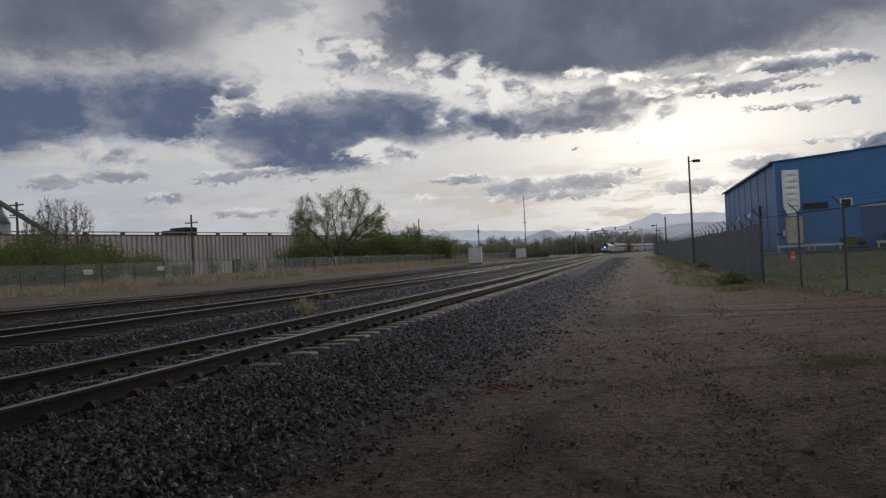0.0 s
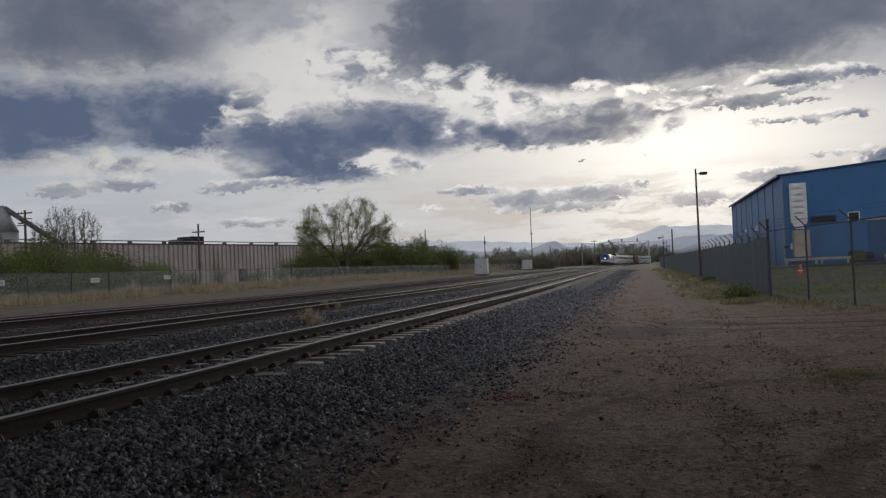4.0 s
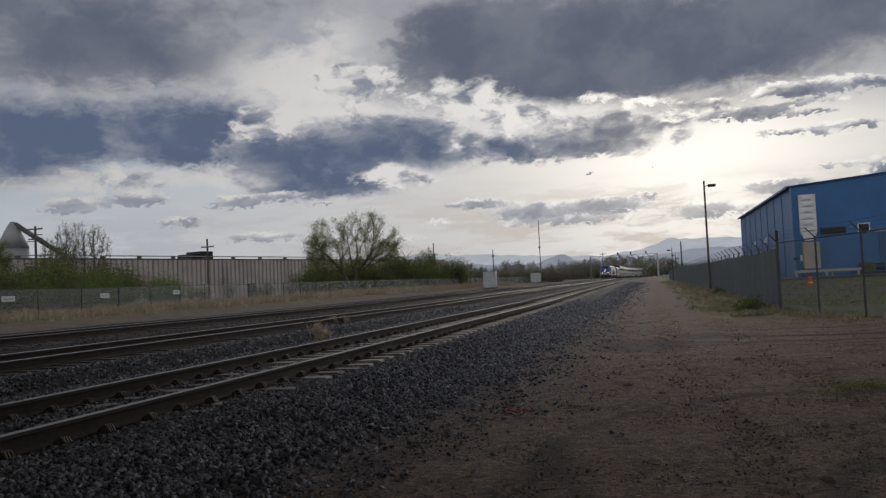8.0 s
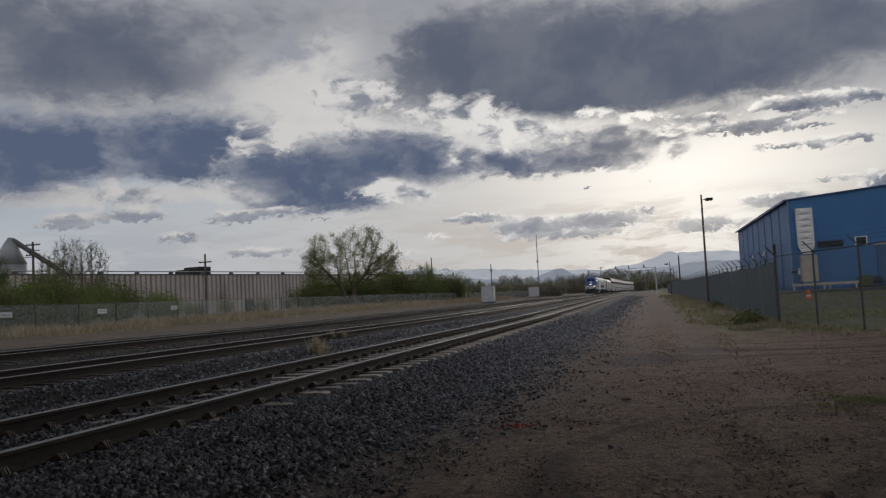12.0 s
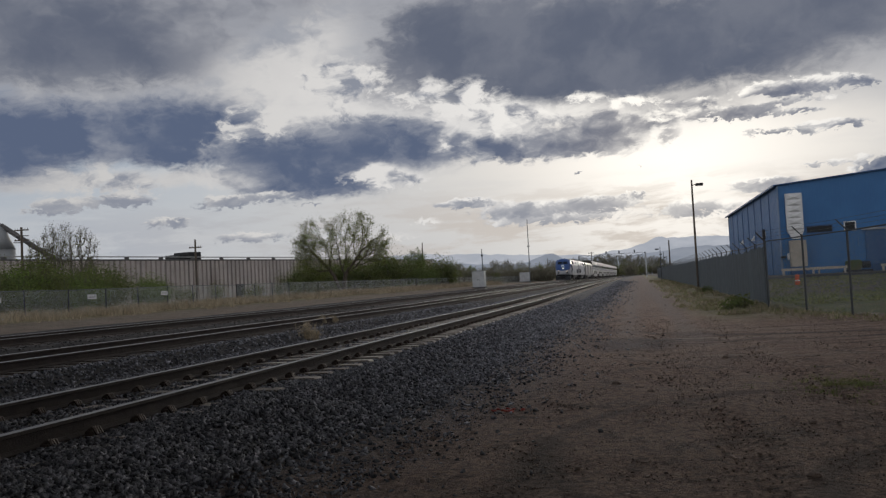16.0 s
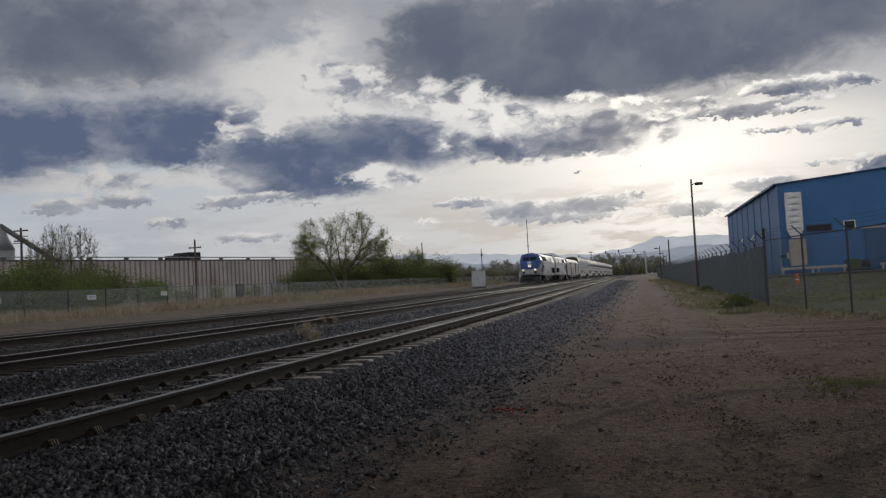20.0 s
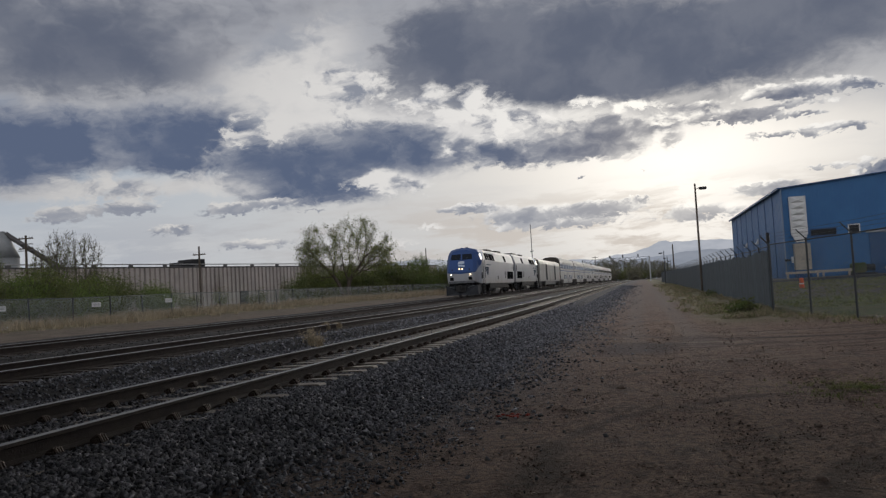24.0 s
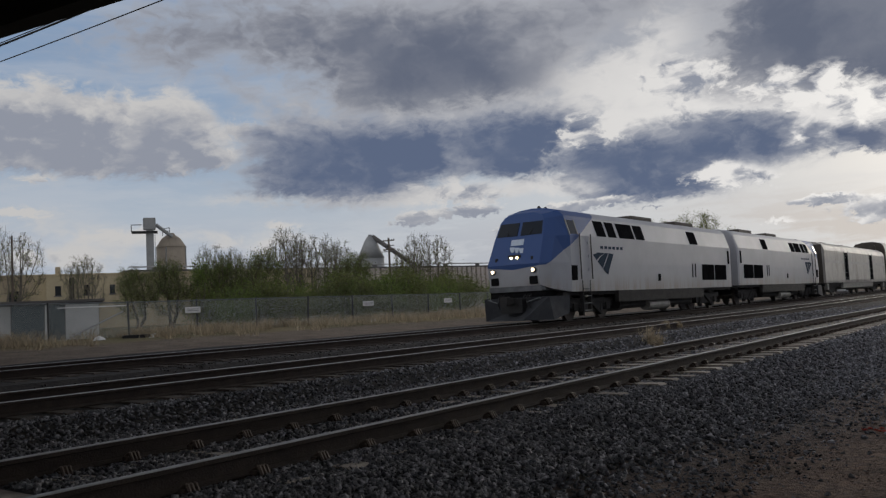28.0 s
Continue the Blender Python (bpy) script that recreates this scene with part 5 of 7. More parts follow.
# ---- fences ----
def mesh_material(name, wire, colour, pitch=0.06):
    """Woven chain link: crossing diagonal wires, open between."""
    m = bpy.data.materials.new(name)
    m.use_nodes = True
    k = Nodes(m.node_tree)
    b = m.node_tree.nodes["Principled BSDF"]
    uv = k.n("ShaderNodeTexCoord").outputs["UV"]
    x, y, z = k.xyz(uv)
    a = k.math("FRACT", k.math("DIVIDE", k.math("ADD", x, y), pitch))
    c = k.math("FRACT", k.math("DIVIDE", k.math("SUBTRACT", x, y), pitch))
    w = k.math("MAXIMUM", k.math("LESS_THAN", a, wire), k.math("LESS_THAN", c, wire))
    n = k.noise(uv, 1.3, 4, 0.6)
    k.put(b.inputs["Base Color"], k.mix(n, colour, tuple(q * 0.7 for q in colour)))
    b.inputs["Roughness"].default_value = 0.55
    b.inputs["Metallic"].default_value = 0.3
    k.put(b.inputs["Alpha"], w)
    return m


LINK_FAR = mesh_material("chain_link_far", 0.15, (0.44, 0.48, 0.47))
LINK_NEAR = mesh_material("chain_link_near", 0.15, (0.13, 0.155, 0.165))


def fabric(p, q, z0, z1, mat, parent, label=""):
    """One bay of wire fabric between two posts."""
    me = bpy.data.meshes.new("wire_fabric")
    L = math.hypot(q[0] - p[0], q[1] - p[1])
    me.from_pydata([(p[0], p[1], p[2] + z0), (q[0], q[1], q[2] + z0), (q[0], q[1], q[2] + z1), (p[0], p[1], p[2] + z1)], [], [(0, 1, 2, 3)])
    uv = me.uv_layers.new(name="UVMap")
    for i, c in enumerate(((0, 0), (L, 0), (L, z1 - z0), (0, z1 - z0))):
        uv.data[i].uv = c
    me.materials.append(mat)
    ob = new("wire_fabric", me)
    ob.parent = parent
    return ob


def build_left_fence():
    f = tagged(thing("chain_link_fence", "low galvanised chain-link fence along dry grass", "fence"), kind="structure")
    g = Geo()
    g.turned([(0.036, -0.3), (0.036, 1.30), (0.042, 1.30), (0.042, 1.33), (0.01, 1.36)], n=8)
    post = g.mesh("post", DARK_POST)
    pts = []
    y = 6.0
    rng = random.Random(4)
    while y < 190:
        x = -28.0 + 0.25 * math.sin(y * 0.05) + (0.035 * max(0, y - 60))
        pts.append((x, y, land(x, y)))
        y += 3.05
    for a, b in zip(pts, pts[1:]):
        share("post", post, f, pose(*a, rng.uniform(-2, 2), rng.uniform(-2, 2)))
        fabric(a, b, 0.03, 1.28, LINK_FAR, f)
        r = Geo()
        r.tube((a[0], a[1], a[2] + 1.30), (b[0], b[1], b[2] + 1.30), 0.021, n=6)
        part("top_rail", r, GALV, f)
    return pts


LEFT_POSTS = build_left_fence()


def fence_sign(y, w, h, up):
    x = -28.0 + 0.25 * math.sin(y * 0.05) + 0.035 * max(0, y - 60) + 0.06
    s = thing("fence_sign", "plain white sign wired to the chain-link fence", "sign", "signs on the fence")
    g = Geo()
    g.box(-0.012, 0.012, -w / 2, w / 2, 0, h, bevel=0.004)
    part("plate", g, WHITE_PAINT, s)
    g = Geo()
    for k in (0.35, 0.6):
        g.box(0.013, 0.016, -w * 0.38, w * 0.38, h * k, h * (k + 0.08))
    part("lettering_bar", g, GALV, s)
    s.matrix_basis = pose(x, y, land(x, y) + up, 0, 0, random.Random(int(y)).uniform(-4, 4))


for yy, ww in ((38.3, 0.74), (45.2, 0.66), (31.5, 0.74), (21.0, 0.7)):
    fence_sign(yy, ww, 0.24, 0.80)

# tall fence round the works
RIGHT_LINE = [(8.3, 18.0), (7.6, 21.1), (6.9, 24.2), (6.2, 27.2), (5.45, 30.1), (4.65, 32.9)] + [(5.1 + 0.004 * i, 35.9 + 3.05 * i) for i in range(66)]


def build_right_fence():
    f = tagged(thing("security_fence", "tall dark chain-link fence with privacy screen and barbed-wire arms", "fence"), kind="structure")
    g = Geo()
    g.turned([(0.034, -0.4), (0.034, 2.55), (0.042, 2.55), (0.042, 2.6), (0.012, 2.63)], n=10)
    post = g.mesh("post", DARK_POST)
    g = Geo()
    g.tube((0, 0, 0), (-0.28, 0.1, 0.34), 0.02, n=6)
    arm = g.mesh("barb_arm", DARK_POST)
    pts = [(x, y, land(x, y)) for x, y in RIGHT_LINE]
    for i, (a, b) in enumerate(zip(pts, pts[1:])):
        p = share("post", post, f, pose(*a))
        share("barb_arm", arm, p, pose(0, 0, 2.58))
        r = Geo()
        r.tube((a[0], a[1], a[2] + 2.55), (b[0], b[1], b[2] + 2.55), 0.022, n=6)
        part("top_rail", r, DARK_POST, f)
        if i < 5:
            fabric(a, b, 0.05, 2.5, LINK_NEAR, f)
        else:
            fabric(a, b, 0.05, 2.5, LINK_NEAR, f)
            if i < 34:
                n = 9
                for j in range(n):
                    u0, u1 = (j + 0.004) / n, (j + 0.996) / n
                    lean = 0.05 * math.sin(j * 0.7 + i * 1.9) - 0.05
                    g = Geo()
                    x0, y0 = a[0] + (b[0] - a[0]) * u0, a[1] + (b[1] - a[1]) * u0
                    x1, y1 = a[0] + (b[0] - a[0]) * u1, a[1] + (b[1] - a[1]) * u1
                    zb, zt = a[2] + 0.08, a[2] + 2.42 + lean
                    g.add([(x0 - 0.07, y0, zb), (x1 - 0.07, y1, zb), (x1 - 0.07, y1, zt), (x0 - 0.07, y0, zt), (x0 - 0.055, y0, zb), (x1 - 0.055, y1, zb), (x1 - 0.055, y1, zt), (x0 - 0.055, y0, zt)],
                          [(0, 3, 2, 1), (4, 5, 6, 7), (0, 1, 5, 4), (3, 7, 6, 2), (0, 4, 7, 3), (1, 2, 6, 5)])
                    part("slat", g, SLAT, f)
            else:
                g = Geo()
                for j in range(9):
                    y0, y1 = a[1] + 3.05 * (j + 0.015) / 9, a[1] + 3.05 * (j + 0.985) / 9
                    g.box(a[0] - 0.07, a[0] - 0.055, y0, y1, a[2] + 0.08, a[2] + 2.42)
                tagged(part("distant_slats", g, SLAT, f), kind="stuff")
    for k in range(3):
        g = Geo()
        for a, b in zip(pts, pts[1:]):
            o = (-0.09 * (k + 1), 0.035 * (k + 1), 2.58 + 0.11 * (k + 1))
            g.tube((a[0] + o[0], a[1] + o[1], a[2] + o[2]), (b[0] + o[0], b[1] + o[1], b[2] + o[2]), 0.006, n=4, caps=False)
        part("barbed_wire", g, DARK_POST, f)
    # small dark box on the corner post
    g = Geo()
    g.box(4.60, 4.70, 32.85, 32.95, pts[5][2] + 2.62, pts[5][2] + 3.0, bevel=0.02)
    part("post_box", g, BLACK, f, "small dark box on the corner post")


build_right_fence()


# ---- blue works building ----
def ribbed_sheet(x0, x1, ribs, half, proud, z0, top, back=0.2):
    """One sheet of ribbed cladding, its face at y = 0 and its ribs towards -y; top(x) is its upper edge."""
    line = [(x0, 0.0)]
    for j in range(ribs):
        xx = x0 + (x1 - x0) * (j + 0.5) / ribs
        line += [(xx - half, 0.0), (xx - half * 0.8, -proud), (xx + half * 0.8, -proud), (xx + half, 0.0)]
    line += [(x1, 0.0), (x1, back), (x0, back)]
    n = len(line)
    g = Geo()
    v = [(x, y, z0) for x, y in line] + [(x, y, top(x)) for x, y in line]
    return g.add(v, [(i, (i + 1) % n, n + (i + 1) % n, n + i) for i in range(n)] + [tuple(range(n))[::-1], tuple(range(n, 2 * n))])


BX, BY0, BY1, BZ0, EAVE, RIDGE_X, RIDGE_Z = 14.1, 89.0, 135.0, 0.25, 9.2, 38.0, 11.2


def build_works():
    b = thing("metal_works_building", "large blue metal-clad industrial building with a low gable roof", "building")
    def roof_z(x):
        return EAVE + (RIDGE_Z - EAVE) * (min(x, 2 * RIDGE_X - x) - BX) / (RIDGE_X - BX)
    X1 = 2 * RIDGE_X - BX
    # long side wall facing the tracks: sheets between seams
    n = 8
    for i in range(n):
        y0, y1 = BY0 + (BY1 - BY0) * i / n, BY0 + (BY1 - BY0) * (i + 1) / n
        g = ribbed_sheet(-y1 + 0.05, -y0, 7, 0.09, 0.014, BZ0 - 0.6, lambda x: EAVE)
        g.v = [(BX + y, -x, z) for x, y, z in g.v]
        part("side_wall_panel", g, BLUE_WALL, b)
        g = Geo()
        g.box(BX - 0.05, BX + 0.02, y1 - 0.13, y1 - 0.02, BZ0, EAVE)
        part("downpipe", g, BLUE_DARK, b)
    # gable end facing the camera, in tall sheets
    m = 24
    for i in range(m):
        x0, x1 = BX + (X1 - BX) * i / m, BX + (X1 - BX) * (i + 1) / m
        g = ribbed_sheet(x0, x1, 6, 0.05, 0.012, BZ0 - 0.6, roof_z)
        g.v = [(x, y + BY0, z) for x, y, z in g.v]
        part("gable_wall_panel", g, BLUE_WALL, b)
    part("back_wall", Geo().box(X1 - 0.2, X1, BY0 + 0.21, BY1 - 0.21, BZ0 - 0.6, EAVE), BLUE_WALL, b)
    part("back_wall", Geo().box(BX + 0.21, X1, BY1 - 0.2, BY1, BZ0 - 0.6, EAVE), BLUE_WALL, b)
    for s in (0, 1):
        g = Geo()
        xa, xb = (BX - 0.35, RIDGE_X) if s == 0 else (RIDGE_X, X1 + 0.35)
        za, zb = (EAVE - 0.03, RIDGE_Z) if s == 0 else (RIDGE_Z, EAVE - 0.03)
        y0, y1 = BY0 - 0.3, BY1 + 0.3
        g.add([(xa, y0, za), (xb, y0, zb), (xb, y1, zb), (xa, y1, za), (xa, y0, za + 0.10), (xb, y0, zb + 0.10), (xb, y1, zb + 0.10), (xa, y1, za + 0.10)],
              [(0, 3, 2, 1), (4, 5, 6, 7), (0, 1, 5, 4), (2, 3, 7, 6), (0, 4, 7, 3), (1, 2, 6, 5)])
        part("roof", g, BLUE_DARK, b, "blue-edged metal roof")
    g = Geo()
    g.box(BX - 0.42, BX - 0.30, BY0 - 0.3, BY1 + 0.3, EAVE - 0.16, EAVE + 0.06)
    part("gutter", g, BLUE_DARK, b)
    g = Geo()
    g.box(BX - 0.05, BX + 0.08, BY0 - 0.06, BY0 + 0.05, BZ0, EAVE)
    part("corner_trim", g, TRIM_BLUE, b, "pale corner trim")
    # white louvred duct with a tapered foot
    d = part("duct", Geo().box(14.75, 16.3, BY0 - 0.45, BY0 - 0.04, 4.55, 8.3, bevel=0.04), WHITE_PANEL, b, "white sheet-metal air duct with stacked hoods")
    for i in range(6):
        g = Geo()
        z = 4.6 + i * 0.615
        g.add([(14.8, BY0 - 0.452, z + 0.58), (16.25, BY0 - 0.452, z + 0.58), (16.25, BY0 - 0.452, z), (14.8, BY0 - 0.452, z), (15.52, BY0 - 0.62, z + 0.22)],
              [(0, 3, 4), (0, 4, 1), (1, 4, 2), (3, 2, 4)])
        part("hood", g, WHITE_PANEL, d)
    g = Geo()
    g.add([(14.75, BY0 - 0.45, 4.55), (16.3, BY0 - 0.45, 4.55), (16.3, BY0 - 0.04, 4.55), (14.75, BY0 - 0.04, 4.55), (15.2, BY0 - 0.4, 3.75), (15.95, BY0 - 0.4, 3.75), (15.95, BY0 - 0.04, 3.75), (15.2, BY0 - 0.04, 3.75)],
          [(0, 4, 5, 1), (1, 5, 6, 2), (3, 7, 4, 0), (4, 7, 6, 5), (0, 1, 2, 3), (2, 6, 7, 3)])
    part("duct_foot", g, WHITE_PANEL, b)
    part("unit_box", Geo().box(14.85, 16.35, BY0 - 0.9, BY0 - 0.04, 1.0, 3.6, bevel=0.06), BEIGE, b, "beige fan unit on the wall")
    part("unit_stand", Geo().box(14.9, 16.3, BY0 - 0.85, BY0 - 0.1, BZ0 - 0.3, 1.0), BLUE_DARK, b)
    # windows, canopy and big door on the gable
    for x0, x1, z0, z1 in ((16.65, 18.95, 4.3, 4.9), (20.15, 21.05, 4.35, 5.1)):
        g = Geo()
        g.box(x0, x1, BY0 - 0.045, BY0 + 0.02, z0, z1)
        w = part("window", g, WINDOW, b, "dark strip window")
        g = Geo()
        g.box(x0 - 0.1, x1 + 0.1, BY0 - 0.08, BY0 - 0.0, z1, z1 + 0.1)
        g.box(x0 - 0.1, x1 + 0.1, BY0 - 0.08, BY0 - 0.0, z0 - 0.1, z0)
        g.box(x0 - 0.1, x0, BY0 - 0.08, BY0 - 0.0, z0, z1)
        g.box(x1, x1 + 0.1, BY0 - 0.08, BY0 - 0.0, z0, z1)
        part("window_frame", g, WHITE_PANEL if x0 > 19 else BLUE_DARK, w)
    g = Geo()
    g.box(21.9, 27.6, BY0 - 0.12, BY0 - 0.035, BZ0 - 0.2, 4.25)
    part("sliding_door", g, BLUE_DARK, b, "dark blue sliding door")
    g = Geo()
    g.box(21.6, 28.0, BY0 - 0.28, BY0 - 0.03, 4.25, 4.45, bevel=0.03)
    part("door_track", g, ROOF_METAL, b)
    for x, z in ((13.4, 1.9), (25.7, 7.0), (14.6, 4.4)):
        g = Geo()
        g.box(x + 0.6, x + 1.1, BY0 - 0.25, BY0 - 0.03, z, z + 0.22, bevel=0.03)
        part("wall_lamp", g, BLACK, b)
    g = Geo()
    g.box(14.65, 15.1, BY0 - 0.06, BY0 - 0.02, 1.75, 2.35)
    part("notice_plate", g, WHITE_PAINT, b)
    # small hoods along the side wall
    for i, y in enumerate((98, 107, 118)):
        g = Geo()
        g.add([(BX - 0.03, y, 5.0), (BX - 0.03, y + 0.7, 5.0), (BX - 0.4, y + 0.7, 4.4), (BX - 0.4, y, 4.4), (BX - 0.03, y, 4.4), (BX - 0.03, y + 0.7, 4.4)], [(0, 1, 2, 3), (0, 3, 4), (1, 5, 2), (3, 2, 5, 4)])
        part("wall_vent_hood", g, WHITE_PANEL, b)


build_works()


def yard_things():
    """Clutter along the foot of the gable."""
    for x, y, L in ((13.6, 86.5, 3.6), (16.2, 86.0, 3.2), (22.4, 86.2, 2.4)):
        t = thing("parking_bumper", "pale yellow steel guard rail standing before the wall", "guard rail", "guard rails in the yard")
        z = land(x, y)
        part("rail", Geo().box(0, L, -0.1, 0.1, 0.42, 0.66, bevel=0.05), BEIGE, t)
        for q in (0.2, L - 0.2):
            part("post", Geo().box(q - 0.08, q + 0.08, -0.08, 0.08, -0.1, 0.45, bevel=0.02), BEIGE, t)
        t.matrix_basis = pose(x, y, z)
    t = thing("traffic_drum", "orange plastic traffic drum in the yard", "traffic drum")
    part("drum", Geo().turned([(0.30, 0.0), (0.30, 0.08), (0.27, 0.1), (0.25, 0.5), (0.23, 0.52), (0.22, 0.95), (0.1, 1.0)], n=16), ORANGE, t)
    part("band", Geo().turned([(0.262, 0.36), (0.256, 0.48)], n=16), WHITE_PAINT, t)
    t.matrix_basis = pose(10.4, 60, land(10.4, 60))
    t.scale = (0.6, 0.6, 0.68)
    t = thing("marker_post", "pale cream marker post beside the traffic drum", "post")
    part("post", Geo().turned([(0.11, -0.2), (0.11, 1.55), (0.07, 1.62), (0.01, 1.64)], n=12), BEIGE, t)
    t.matrix_basis = pose(10.95, 60.5, land(10.95, 60.5))
    t.scale = (0.6, 0.6, 0.6)
    t = thing("blue_bin", "blue steel waste bin by the wall", "bin")
    part("tub", Geo().add([(0, 0, 0.1), (2.0, 0, 0.1), (2.0, 1.3, 0.1), (0, 1.3, 0.1), (-0.15, -0.1, 1.4), (2.15, -0.1, 1.4), (2.15, 1.4, 1.4), (-0.15, 1.4, 1.4)], [(0, 3, 2, 1), (0, 1, 5, 4), (1, 2, 6, 5), (2, 3, 7, 6), (3, 0, 4, 7), (4, 5, 6, 7)]), BLUE_DARK, t)
    part("rim", Geo().box(-0.2, 2.2, -0.15, 1.45, 1.38, 1.5, bevel=0.03), BLACK, t)
    t.matrix_basis = pose(23.8, 86.5, land(23.8, 86.5) - 0.08)
    t = thing("machine_skid", "dark green machine on a skid by the wall", "machine")
    part("skid", Geo().box(0, 2.4, 0, 1.1, 0, 0.2, bevel=0.03), BLACK, t)
    part("housing", Geo().box(0.2, 1.5, 0.1, 1.0, 0.2, 1.15, bevel=0.15), LEAF_DARK, t)
    part("motor", Geo().tube((1.5, 0.55, 0.65), (2.3, 0.55, 0.65), 0.33, n=14), BLACK, t)
    t.matrix_basis = pose(19.4, 86.6, land(19.4, 86.6))
    t = thing("pallet_stack", "stack of grey pallets by the wall", "pallets")
    for i in range(4):
        part("pallet", Geo().box(0, 1.2, 0, 1.0, 0.16 * i, 0.16 * i + 0.12, bevel=0.01), BEIGE, t)
    t.matrix_basis = pose(27.0, 86.6, land(27.0, 86.6))


yard_things()


# ---- long ribbed warehouse beyond the far fence ----
def build_warehouse():
    w = thing("ribbed_warehouse", "long weathered grey-brown ribbed metal warehouse behind the fence", "building")
    a, c = Vector((-79.0, 52.0, 0)), Vector((-41.2, 168.0, 0))
    L = (c - a).length
    ang = math.degrees(math.atan2(c.y - a.y, c.x - a.x))
    n = 30
    H, depth = 5.85, 26.0
    rng = random.Random(8)
    for i in range(n):
        x0, x1 = L * i / n, L * (i + 1) / n
        g = ribbed_sheet(x0, x1, 5, 0.30, 0.26, -0.5, lambda x: H - 0.02)
        part("wall_panel", g, WARE, w)
        s = Geo()
        s.box(x1 - 0.04, x1 + 0.04, -0.10, 0.0, -0.5, H - 0.2)
        part("wall_seam", s, WARE_ROOF, w)
    for x in (0.0, L - 0.2):
        part("end_wall", Geo().box(x, x + 0.2, 0.21, depth - 0.21, -0.5, H), WARE, w)
    part("back_wall", Geo().box(0, L, depth - 0.2, depth, -0.5, H), WARE, w)
    g = Geo()
    g.box(-0.3, L + 0.3, -0.3, depth + 0.3, H, H + 0.16, bevel=0.05)
    part("roof", g, WARE_ROOF, w, "flat dark roof edge")
    g = Geo()
    g.tube((0, 0.4, H + 0.52), (L - 2, 0.4, H + 0.52), 0.07, n=8)
    part("roof_pipe", g, CAR_ROOF, w, "pale pipe along the roof")
    for i in range(22):
        x = L * (i + 0.5) / 22
        part("pipe_stand", Geo().box(x - 0.3, x + 0.3, 0.3, 0.5, H + 0.16, H + 0.45), WARE_ROOF, w)
    x = 56.5
    part("roof_unit", Geo().box(x, x + 1.6, 1.0, 4.0, H + 0.16, H + 0.9, bevel=0.06), BLACK, w, "black rooftop unit")
    part("roof_unit", Geo().box(x + 1.6, x + 3.9, 1.0, 4.0, H + 0.16, H + 1.3, bevel=0.06), BLACK, w, "black rooftop unit")
    for i, x in enumerate((30.0, 66.0, 100.0)):
        part("dark_doorway", Geo().box(x, x + 1.6, -0.30, -0.24, 0.0, 2.3), BLACK, w, "dark doorway")
    w.matrix_basis = pose(a.x, a.y, 0.45, 0, 0, ang)


build_warehouse()


